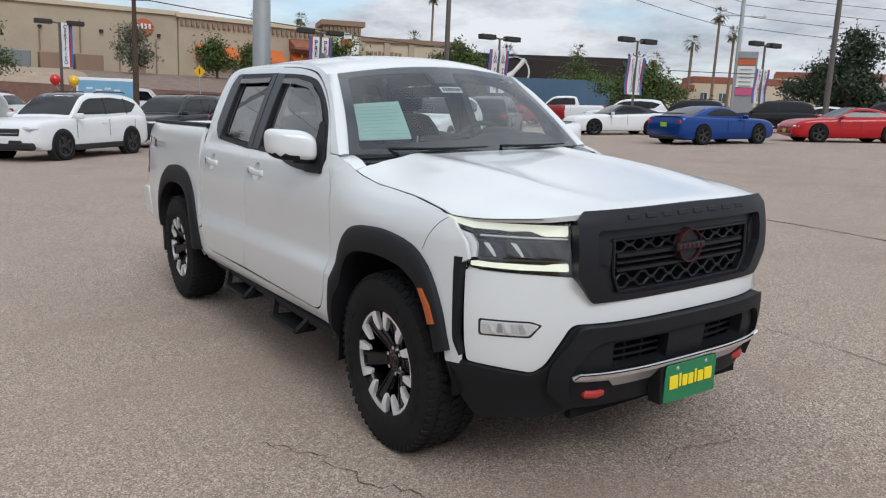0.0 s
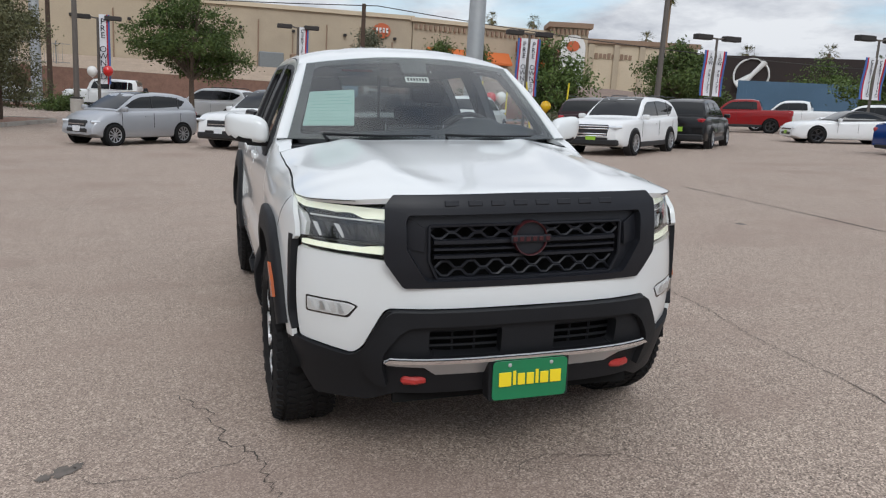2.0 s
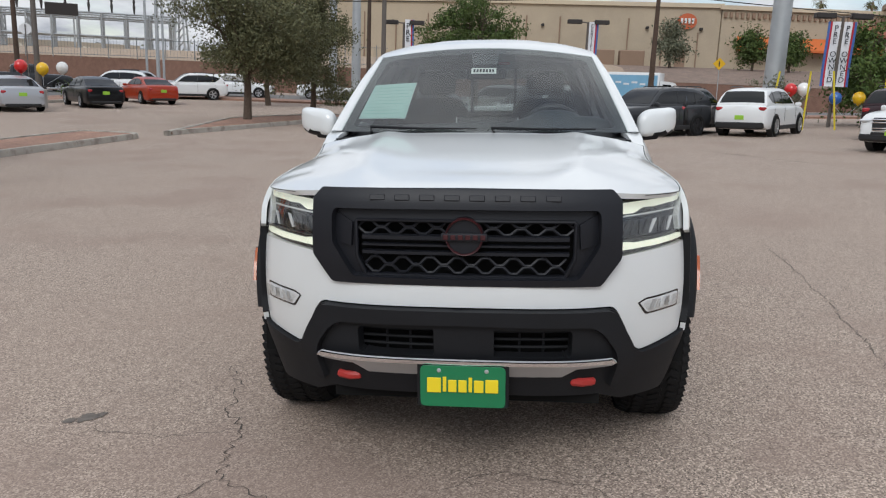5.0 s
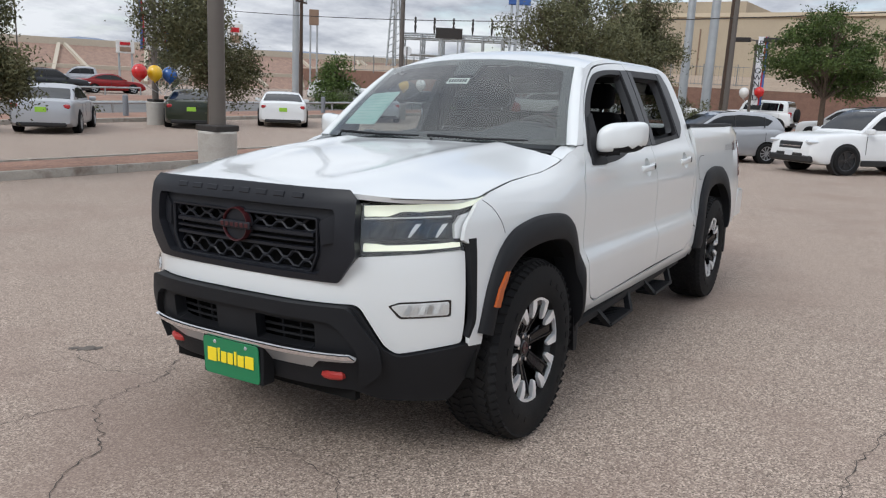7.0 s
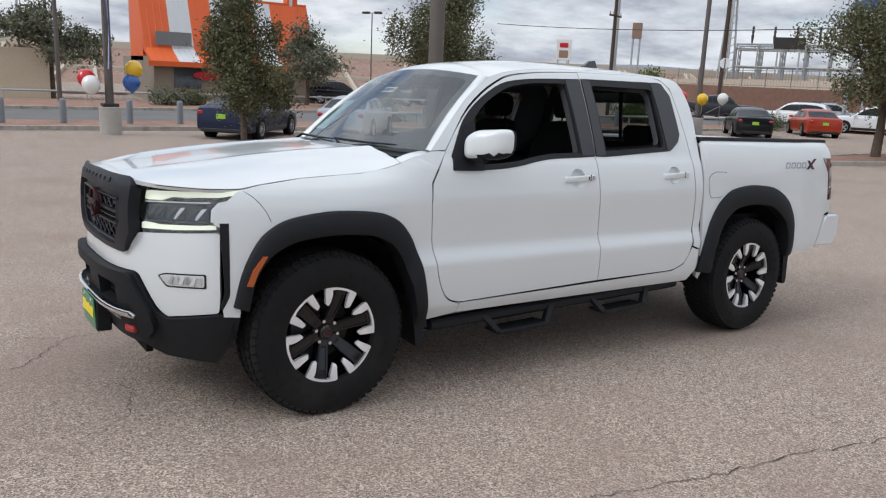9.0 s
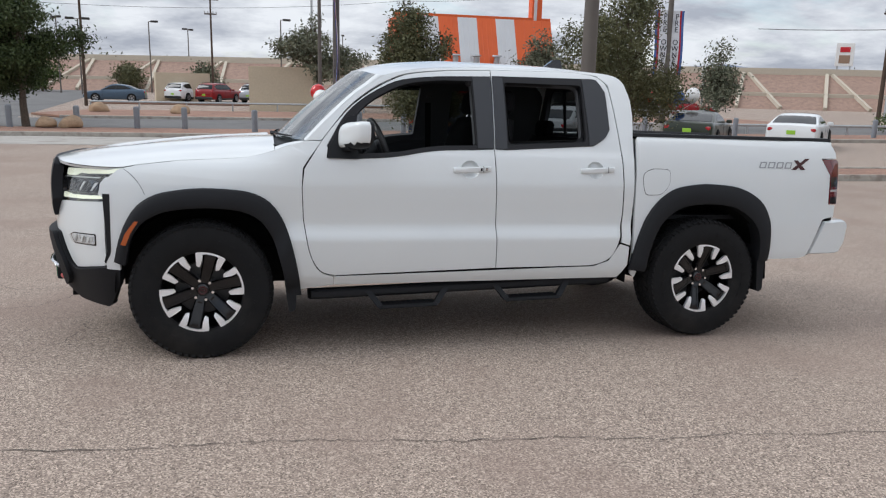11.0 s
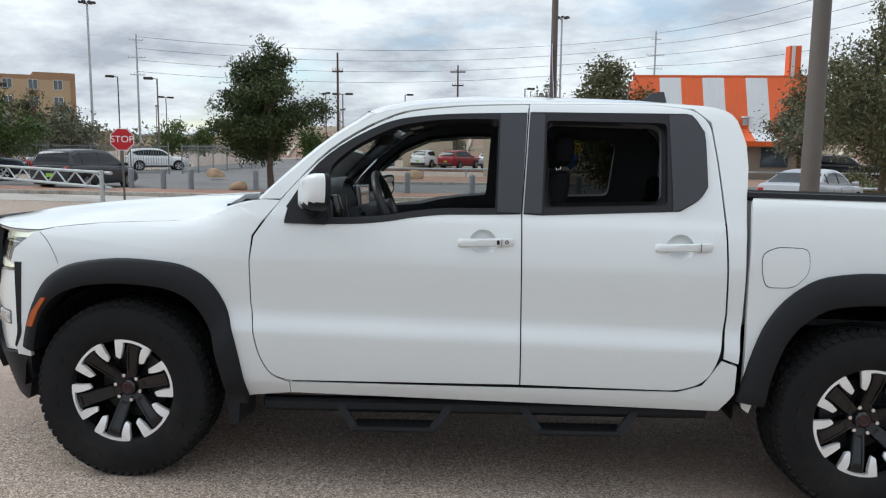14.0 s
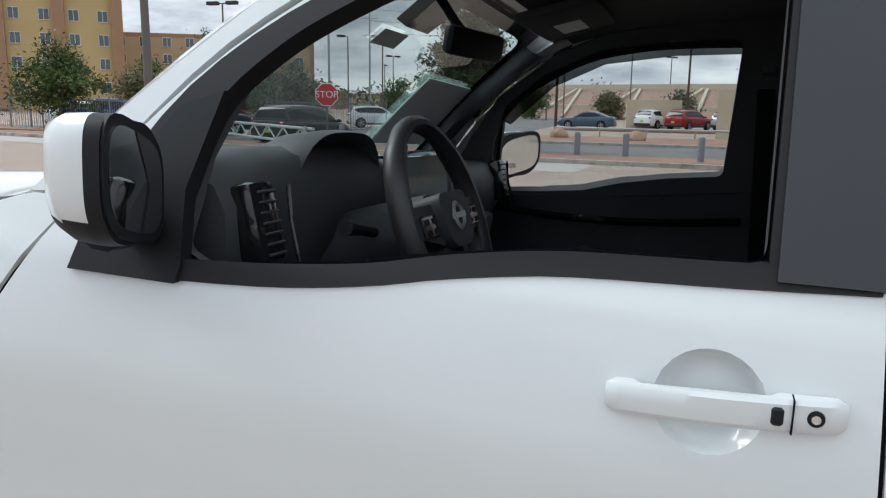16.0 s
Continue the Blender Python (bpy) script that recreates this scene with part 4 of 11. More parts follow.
for z, h in ((0.937, 0.020), (0.910, 0.010), (0.882, 0.016)):
    for y0, y1 in ((-0.368, 0.368),):
        n = 12
        rings = []
        for i in range(n + 1):
            y = y0 + (y1 - y0) * i / n
            x = on_grille(-0.030)(y, z)[0]
            rings.append([(x, y, z - h / 2), (x + 0.012, y, z - h / 3), (x + 0.012, y, z + h / 3), (x, y, z + h / 2), (x - 0.015, y, z + h / 2), (x - 0.015, y, z - h / 2)])
        loft_into(bars, rings)
part("grille_bar", bars, M_GRILLE, GRILLE)
for zc, amp, side in ((0.972, 0.023, 0.385), (0.836, 0.028, 0.360)):
    for sgn in (1, -1):
        mesh = bmesh.new()
        pts = []
        w = 0.0745
        n = int(2 * side / (w * 0.33))
        for i in range(n + 1):
            y = -side + 2 * side * i / n
            pts.append(Vector(on_grille(-0.036)(y, zc + sgn * amp * (0.10, 1.0, 1.0, 0.10)[i % 4])))
        tube_into(mesh, pts, 0.0062, 6)
        for i in range(1, n, 4):
            y = -side + 2 * side * (i + 0.5) / n
            tube_into(mesh, [Vector(on_grille(-0.036)(y, zc + sgn * amp)), Vector(on_grille(-0.040)(y, zc + sgn * (amp + 0.014)))], 0.0055, 5)
        part("grille_mesh", mesh, M_GRILLE, GRILLE, "dark honeycomb mesh")
edge_line = soft(bezel_in)
part("bezel_edge", tube([Vector(on_grille(-0.014)(a, b)) for a, b in edge_line + edge_line[:1]], 0.0065, 6), M_GRILLE, GRILLE)
for s in (1, -1):
    rib = [(s * 0.470, 1.030), (s * 0.478, 0.920), (s * 0.408, 0.905), (s * 0.402, 0.990)]
    part("bezel_facet", sheet(rib, lambda y, z: tuple(Vector(on_grille(-0.006)(y, z)) - Vector((0.014 * (abs(y) - 0.40) / 0.07, 0, 0))), (1, 0, 0), (), 0.05, 0.012), M_GRILLE, GRILLE)
shut = bmesh.new()
box_into(shut, (2.355, 0, 0.90), (0.01, 0.84, 0.26))
part("grille_shutter", shut, M_CAVITY, GRILLE)
badge = bmesh.new()
lathe_into(badge, [(0.060, 0.0), (0.0625, 0.008), (0.065, 0.009), (0.067, 0.003), (0.067, -0.02)], 40, "X")
bx = on_grille(-0.004)(0, 0.946)[0]
for v in badge.verts:
    v.co += Vector((bx, 0, 0.946))
BADGE = part("round_badge", badge, M_MAROON, GRILLE, "dark red ring badge")
bm = bmesh.new()
lathe_into(bm, [(0.0, 0.0), (0.062, 0.0), (0.070, -0.02)], 40, "X")
for v in bm.verts:
    v.co += Vector((bx - 0.004, 0, 0.946))
part("badge_plate", bm, M_GRILLE, BADGE)
part("badge_band", box((bx + 0.004, 0, 0.946), (0.012, 0.164, 0.030), None, 0.006, 2), M_GRILLE, BADGE)
for i in range(6):
    bm = bmesh.new()
    box_into(bm, (bx + 0.011, -0.0655 + i * 0.0262, 0.946), (0.004, 0.017, 0.018), None, 0.002)
    part("badge_bar", bm, M_MAROON, BADGE)
for i in range(8):
    y = -0.308 + i * 0.088
    x, _, z = on_grille(0.012)(y, 1.082)
    bm = box((x + 0.001, y, 1.082), (0.006, 0.054, 0.022), (0, -20, 0), 0.003)
    part("embossed_bar", bm, M_GRILLE, GRILLE)

# dealer plate on the bumper
PLATE = part("dealer_plate", sheet(soft([(-0.1525, 0.331, 0.02), (0.1525, 0.331, 0.02), (0.1525, 0.487, 0.02), (-0.1525, 0.487, 0.02)]), lambda y, z: (2.502 + (z - 0.41) * 0.06, y, z), (1, 0, 0), (), 0.1, 0.004), M_PLATE, TRUCK, "green dealer plate with yellow marks")
part("plate_bracket", box((2.46, 0, 0.41), (0.07, 0.33, 0.165), None, 0.006), M_BLACK, PLATE)
px = -0.128
for w, h, dz in ((0.050, 0.056, 0.0), (0.013, 0.056, 0.004), (0.030, 0.046, -0.002), (0.030, 0.046, -0.002), (0.013, 0.056, 0.004), (0.034, 0.046, -0.002), (0.046, 0.050, 0.0)):
    part("plate_mark", box((2.5045, px + w / 2, 0.414 + dz), (0.004, w, h), None, 0.0015), M_YELLOW, PLATE)
    px += w + 0.0065
for y in (-0.085, 0.085):
    bm = bmesh.new()
    lathe_into(bm, [(0.0, 0.004), (0.006, 0.003), (0.008, 0.0)], 12, "X")
    for v in bm.verts:
        v.co += Vector((2.506, y, 0.470))
    part("plate_screw", bm, M_SILVER, PLATE)

# wheel-arch flares, liners, marker lamps, mud flaps
def flare(inner, outer, s):
    a, b = curve_pts(inner), curve_pts(outer)
    if len(a) != len(b):
        f0, f1 = pchip(range(len(a)), [p[0] for p in a]), pchip(range(len(a)), [p[1] for p in a])
        k = (len(a) - 1) / (len(b) - 1)
        a = [(f0(i * k), f1(i * k)) for i in range(len(b))]
    bm = bmesh.new()
    rings = []
    for (xi, zi), (xo, zo) in zip(a, b):
        yo = half_width(xo, max(zo, 0.40))
        mx, mz = xi * 0.45 + xo * 0.55, zi * 0.45 + zo * 0.55
        rings.append([(xo, s * (yo - 0.01), zo), (xo, s * (yo + 0.016), zo), (xi * 0.1 + xo * 0.9, s * (yo + 0.026), zi * 0.1 + zo * 0.9), (mx, s * (yo + 0.036), mz),
                      (xi * 0.85 + xo * 0.15, s * (yo + 0.042), zi * 0.85 + zo * 0.15), (xi, s * (yo + 0.036), zi), (xi, s * (yo - 0.07), zi)])
    loft_into(bm, rings, close=False, caps=False)
    bm.normal_update()
    if s > 0:
        bmesh.ops.reverse_faces(bm, faces=bm.faces[:])
    return bm


TYRE_R = 0.396
for s in (1, -1):
    fl = part("wheel_arch_flare", flare(FRONT_ARCH, FRONT_FLARE, s), M_BLACK, TRUCK, "black front wheel-arch flare", angle=50)
    mk = [(2.018, 0.665), (1.992, 0.73), (1.945, 0.792), (1.925, 0.792), (1.967, 0.725), (1.992, 0.660)]
    part("side_marker", sheet(mk, lambda x, z: (x, half_width(x, z) + 0.044, z), (0, 1, 0), (), 0.05, 0.012, mirror=s < 0), M_AMBER, fl, "amber side marker")
    part("wheel_arch_flare", flare(REAR_ARCH, REAR_FLARE, s), M_BLACK, TRUCK, "black rear wheel-arch flare", angle=50)
    for xc, r in ((1.575, 0.49), (-1.575, 0.535)):
        bm = bmesh.new()
        rings = []
        for i in range(17):
            a = math.pi * (-0.01 + 1.02 * i / 16)
            px_, pz_ = xc + r * math.cos(a), 0.395 + r * 0.97 * math.sin(a)
            rings.append([(px_, s * 0.86, pz_), (px_, s * 0.42, pz_)])
        loft_into(bm, rings, close=False, caps=False)
        part("arch_liner", bm, M_CAVITY, TRUCK)
        bm = box((xc, s * 0.43, 0.62), (0.98, 0.02, 0.55))
        part("inner_arch_wall", bm, M_CAVITY, TRUCK)
    flap = [(1.145, 0.52), (1.06, 0.53), (1.072, 0.262, 0.02), (1.11, 0.25, 0.02)]
    bm = bmesh.new()
    prism_into(bm, soft(flap), lambda a, b, h: (a + (h - 0.78) * 0.1, s * h, b), 0.70, 0.885)
    part("mud_flap", bm, M_BLACK, TRUCK, "black mud flap")
    flap = [(-1.995, 0.62), (-2.06, 0.60), (-2.062, 0.31, 0.02), (-2.02, 0.30, 0.02)]
    bm = bmesh.new()
    prism_into(bm, soft(flap), lambda a, b, h: (a, s * h, b), 0.62, 0.90)
    part("mud_flap", bm, M_BLACK, TRUCK, "black mud flap")


def tyre_mesh(R=TYRE_R, w=0.265, rim=0.222):
    bm = bmesh.new()
    h = w / 2
    lathe_into(bm, [(rim, h - 0.035), (rim + 0.008, h - 0.012), (rim + 0.03, h + 0.002), (rim + 0.075, h + 0.006), (R - 0.055, h - 0.002), (R - 0.028, h - 0.010), (R - 0.010, h - 0.03), (R - 0.006, 0.0),
                    (R - 0.010, -h + 0.03), (R - 0.028, -h + 0.010), (R - 0.055, -h + 0.002), (rim + 0.03, -h), (rim, -h + 0.035)], 72)
    blocks = bmesh.new()
    n = 60
    for i in range(n):
        a = 2 * math.pi * i / n
        for row, (y, ly, off, lx) in enumerate(((h - 0.024, 0.032, 0, 0.026), (h - 0.068, 0.038, 0.5, 0.029), (0.0, 0.050, 0.2, 0.027), (-h + 0.068, 0.038, 0.7, 0.029), (-h + 0.024, 0.034, 0.4, 0.026))):
            aa = a + off * 2 * math.pi / n
            vs = box_into(blocks, (0, 0, 0), (lx, ly, 0.018))
            m = Matrix.Rotation(-aa, 4, "Y") @ Matrix.Translation((0, y, R - 0.009 - (0.011 if row in (0, 4) else 0))) @ Matrix.Rotation(radians((18, -22, 25, -22, 18)[row]), 4, "Z")
            if row in (0, 4):
                m = m @ Matrix.Rotation(radians(-24 if row == 0 else 24), 4, "X")
            for v in vs:
                v.co = m @ v.co
    for rr, hh in ((rim + 0.055, h + 0.0065), (rim + 0.105, h + 0.0055)):
        for i in range(26 if rr < 0.3 else 0):
            if i % 13 > 8:
                continue
            a = 2 * math.pi * i / 26
            vs = box_into(blocks, (0, 0, 0), (0.030, 0.004, 0.022))
            m = Matrix.Rotation(-a, 4, "Y") @ Matrix.Translation((0, hh, rr + 0.022))
            for v in vs:
                v.co = m @ v.co
    return bm, blocks


def rim_parts(wheel):
    """Black six-spoke alloy with bright machined spoke ends."""
    bm = bmesh.new()
    lathe_into(bm, [(0.232, 0.118), (0.236, 0.108), (0.226, 0.098), (0.216, 0.06), (0.208, -0.05), (0.222, -0.11), (0.230, -0.115)], 60)
    rim = part("rim", bm, M_RIMBLK, wheel, "black alloy rim")
    bm = bmesh.new()
    lathe_into(bm, [(0.0, -0.015), (0.15, -0.015), (0.155, -0.027), (0.0, -0.027)], 40)
    lathe_into(bm, [(0.0, 0.01), (0.075, 0.008), (0.08, -0.03)], 32)
    box_into(bm, (0.125, -0.005, 0.05), (0.06, 0.05, 0.12), (0, 20, 0), 0.015)
    part("brake_disc", bm, M_DISC, rim, "grey brake disc")
    bm = bmesh.new()
    lathe_into(bm, [(0.0, -0.05), (0.213, -0.05)], 40)
    part("wheel_back", bm, M_CAVITY, rim)
    for k in range(6):
        bright = bmesh.new()
        dark = bmesh.new()
        inset = bmesh.new()
        rot = Matrix.Rotation(-radians(83 + 60 * k), 4, "Y")

        def P(r, t, y):
            return rot @ Vector((r, y, t))
        # straight-sided spoke body
        rings = []
        for r, hw, y in ((0.030, 0.024, 0.046), (0.07, 0.029, 0.054), (0.12, 0.033, 0.072), (0.17, 0.035, 0.092), (0.205, 0.037, 0.100), (0.226, 0.046, 0.097)):
            rings.append([P(r, -hw, y - 0.004), P(r, -hw * 0.80, y + 0.006), P(r, hw * 0.80, y + 0.006), P(r, hw, y - 0.004), P(r, hw * 0.9, y - 0.05), P(r, -hw * 0.9, y - 0.05)])
        loft_into(dark, rings)
        # raised frame round a sunk panel along the spoke
        for e0, e1 in ((-1.0, -0.74), (0.74, 1.0)):
            rings = []
            for r, hw, y in ((0.066, 0.016, 0.063), (0.10, 0.021, 0.075), (0.165, 0.025, 0.102), (0.204, 0.026, 0.111)):
                rings.append([P(r, hw * e0, y - 0.012), P(r, hw * e0, y), P(r, hw * e1, y), P(r, hw * e1, y - 0.012)])
            loft_into(inset, rings)
        for r in (0.072, 0.200):
            hw, y = (0.017, 0.064) if r < 0.1 else (0.026, 0.110)
            loft_into(inset, [[P(r - 0.004, t_, y - 0.012), P(r - 0.004, t_, y), P(r + 0.005, t_, y), P(r + 0.005, t_, y - 0.012)] for t_ in (-hw, hw)])
        # machined horseshoe round the outer end
        half = [(0.134, 0.046), (0.141, 0.064), (0.172, 0.072), (0.204, 0.082), (0.2185, 0.083), (0.2285, 0.042), (0.2325, 0.0)]
        inner = [(0.137, 0.043), (0.152, 0.041), (0.176, 0.040), (0.198, 0.041), (0.2100, 0.046), (0.2165, 0.026), (0.2180, 0.0)]
        for sgn in (1, -1):
            ring = []
            for k_, ((ro, to), (ri, ti)) in enumerate(zip(half, inner)):
                d_ = 0.008 * max(0, 2 - k_) / 2
                ring.append([P(ro, sgn * to, 0.098), P(ro, sgn * to, 0.1175 - d_), P(ri, sgn * ti, 0.1185 - d_), P(ri, sgn * ti, 0.098)])
            loft_into(bright, ring)
        for made in (bright, dark, inset):
            bmesh.ops.recalc_face_normals(made, faces=made.faces[:])
        part("spoke", dark, M_RIMBLK, rim, "gloss black spoke")
        part("spoke_bar", inset, M_RIMBLK, rim)
        part("machined_end", bright, M_MACHINED, rim, "bright machined spoke end")
    bm = bmesh.new()
    lathe_into(bm, [(0.0, 0.071), (0.028, 0.070), (0.034, 0.065), (0.036, 0.045)], 24)
    part("hub_cap", bm, M_GLOSSBLK, rim)
    bm = bmesh.new()
    lathe_into(bm, [(0.016, 0.0715), (0.021, 0.074), (0.025, 0.0715)], 24)
    box_into(bm, (0, 0.073, 0), (0.05, 0.003, 0.008))
    part("hub_badge", bm, M_MAROON, rim)
    for k in range(6):
        bm = bmesh.new()
        a = radians(53 + 60 * k)
        rod_into(bm, (0.057 * math.cos(a), 0.045, 0.057 * math.sin(a)), (0.057 * math.cos(a), 0.068, 0.057 * math.sin(a)), 0.010, 0.0085, 6)
        part("lug_nut", bm, M_CHROME, rim)


first = None
for (x, y, turn) in ((1.6, 0.780, -20), (-1.592, 0.780, -16), (1.6, -0.780, -27), (-1.592, -0.780, -21)):
    flip = Matrix.Rotation(math.pi, 4, "Z") if y < 0 else Matrix.Identity(4)
    m = Matrix.Translation((x, y, TYRE_R + (-0.009 if x > 0 else 0.006))) @ flip @ Matrix.Rotation(radians(turn), 4, "Y")
    if first is None:
        first = new("wheel")
        tagged(first, "wheel with black alloy rim and all-terrain tyre")
        first.parent = TRUCK
        body, blocks = tyre_mesh()
        tyre = part("tyre", body, M_RUBBER, first, "black all-terrain tyre", angle=30)
        part("tread", blocks, M_RUBBER, tyre, smooth=False, kind="stuff")
        rim_parts(first)
        first.matrix_basis = m
    else:
        copy_thing(first, m)

# bed, tailgate, rear bumper, tail lamps
bed = soft([(-1.066, 0.47), (-1.068, 1.00), (-1.080, 1.26), (-1.086, 1.322, 0.01), (-1.30, 1.330), (-2.58, 1.334, 0.02), (-2.622, 1.25), (-2.625, 1.212), (-2.49, 1.212, 0.006), (-2.565, 1.10, 0.006), (-2.560, 0.895), (-2.620, 0.890), (-2.61, 0.812), (-2.515, 0.795, 0.02), (-2.405, 0.545, 0.01), (-2.36, 0.528)] + grown(curve_pts(REAR_ARCH), -1.585, 0.03)[::-1] + [(-1.11, 0.41), (-1.08, 0.43)])
BED = both_sides("bed_side", bed, M_PAINT, TRUCK, step=0.05, depth=0.025, label="white cargo bed side")
for i, s in enumerate((1, -1)):
    fuel = None
    cap = soft([(-1.118, 1.02, 0.03), (-1.118, 1.095, 0.03), (-1.18, 1.125, 0.03), (-1.31, 1.122, 0.03), (-1.318, 1.02, 0.05), (-1.25, 0.955, 0.03), (-1.135, 0.952, 0.03)])
    if s > 0:
        part("fuel_door_gap", sheet(cap, on_side(0.0012), (0, 1, 0), (), 0.06, 0.0), M_CAVITY, BED[i])
        small = [(-1.2175 + (a + 1.2175) * 0.972, 1.04 + (b - 1.04) * 0.965) for a, b in cap]
        part("fuel_door", sheet(small, on_side(0.0035), (0, 1, 0), (), 0.06, 0.003), M_PAINT, BED[i], "white fuel filler door")
    # tail lamp
    tl = soft([(-2.492, 1.206), (-2.626, 1.206), (-2.655, 1.19, 0.01), (-2.648, 0.90, 0.01), (-2.566, 0.900), (-2.568, 1.095)])
    TL = part("tail_lamp", sheet(tl, lambda x, z: (x, half_width(x, z) + 0.004 - max(0, -2.58 - x) * 0.25, z), (0, 1, 0), (), 0.05, 0.05, mirror=s < 0), M_TAIL, TRUCK, "dark red tail lamp")
    for z0, z1, mm in ((1.02, 1.085, M_GLOSSBLK), (0.985, 1.000, M_SILVER), (0.905, 0.95, M_GLOSSBLK)):
        q = [(-2.570, z0), (-2.570, z1), (-2.642, z1), (-2.642, z0)]
        part("lamp_band", sheet(q, lambda x, z: (x, half_width(x, z) + 0.007 - max(0, -2.58 - x) * 0.25, z), (0, 1, 0), (), 0.05, 0.002, mirror=s < 0), mm, TL)
    # bed rail cap and inner wall
    bm = bmesh.new()
    rings = []
    for x in (-1.075, -1.4, -1.8, -2.2, -2.6):
        y = half_width(x, 1.33)
        rings.append([(x, s * (y + 0.012), 1.326), (x, s * (y + 0.006), 1.345), (x, s * (y - 0.055), 1.348), (x, s * (y - 0.07), 1.335), (x, s * (y - 0.07), 1.30), (x, s * (y - 0.03), 1.315)])
    loft_into(bm, rings)
    bmesh.ops.recalc_face_normals(bm, faces=bm.faces[:])
    part("bed_rail_cap", bm, M_BLACK, BED[i], "black bed rail cap")
    part("bed_inner_wall", box((-1.84, s * 0.70, 1.13), (1.50, 0.05, 0.38), None, 0.01), M_PAINT, BED[i])
    # badge on the bed side: slanted grey bars and a dark red cross
    fmap = on_side(0.002)
    for k in range(4):
        x0 = -1.975 - k * 0.066
        q = [(x0, 1.140), (x0 - 0.052, 1.140), (x0 - 0.066, 1.182), (x0 - 0.014, 1.182)]
        inner = [(x0 - 0.012, 1.147), (x0 - 0.044, 1.147), (x0 - 0.054, 1.175), (x0 - 0.022, 1.175)]
        part("decal_bar", sheet(q, fmap, (0, 1, 0), [inner], 0.1, 0.0, mirror=s < 0), M_GREYDECAL, BED[i], "grey outlined decal")
    for q in ([(-2.225, 1.132), (-2.265, 1.132), (-2.385, 1.208), (-2.345, 1.208)], [(-2.25, 1.196), (-2.285, 1.196), (-2.345, 1.132), (-2.305, 1.132)]):
        part("decal_cross", sheet(q, on_side(0.0035 if q[0][1] < 1.15 else 0.003), (0, 1, 0), (), 0.1, 0.0, mirror=s < 0), M_MAROON, BED[i], "dark red decal")
part("tailgate", box((-2.605, 0, 1.03), (0.06, 1.50, 0.60), None, 0.02, 2), M_PAINT, TRUCK, "white tailgate")
part("bed_floor", box((-1.84, 0, 0.79), (1.52, 1.42, 0.03)), M_BLACK, TRUCK)
part("bed_front_wall", box((-1.09, 0, 1.04), (0.04, 1.50, 0.54), None, 0.01), M_PAINT, TRUCK)
bumper = bmesh.new()
rings = []
for y in [-0.878, -0.872, -0.86, -0.83, -0.80, -0.6, -0.3, 0, 0.3, 0.6, 0.80, 0.83, 0.86, 0.872, 0.878]:
    k = smooth01(0.55, 0.88, abs(y))
    xo = -2.785 + 0.055 * k
    end = abs(y) > 0.79
    e = 0.012 * smooth01(0.85, 0.88, abs(y))
    hi, lo = [(-2.620, 0.780), (-2.430, 0.552)] if not end else [(-2.532, 0.783), (-2.424, 0.548)]
    rings.append([(hi[0] - e, y, hi[1] - e), (xo + 0.03 + e, y, 0.790 - e), (xo + 0.006 + e, y, 0.778 - e), (xo + e, y, 0.745), (xo + 0.012 + e, y, 0.64), (xo + 0.045 + e, y, 0.562 + e), (xo + 0.085, y, 0.551 + e), (lo[0] - e, y, lo[1] + e)])
loft_into(bumper, rings)
bmesh.ops.recalc_face_normals(bumper, faces=bumper.faces[:])
part("rear_bumper", bumper, M_PAINT, TRUCK, "white rear bumper", angle=45)
for s in (1, -1):
    part("bumper_gap", sheet([(-2.60, 0.815), (-2.50, 0.800), (-2.388, 0.540), (-2.44, 0.545), (-2.54, 0.775), (-2.60, 0.785)], lambda x, z: (x, 0.855, z), (0, 1, 0), (), 0.1, 0.0, mirror=s < 0), M_CAVITY, TRUCK)

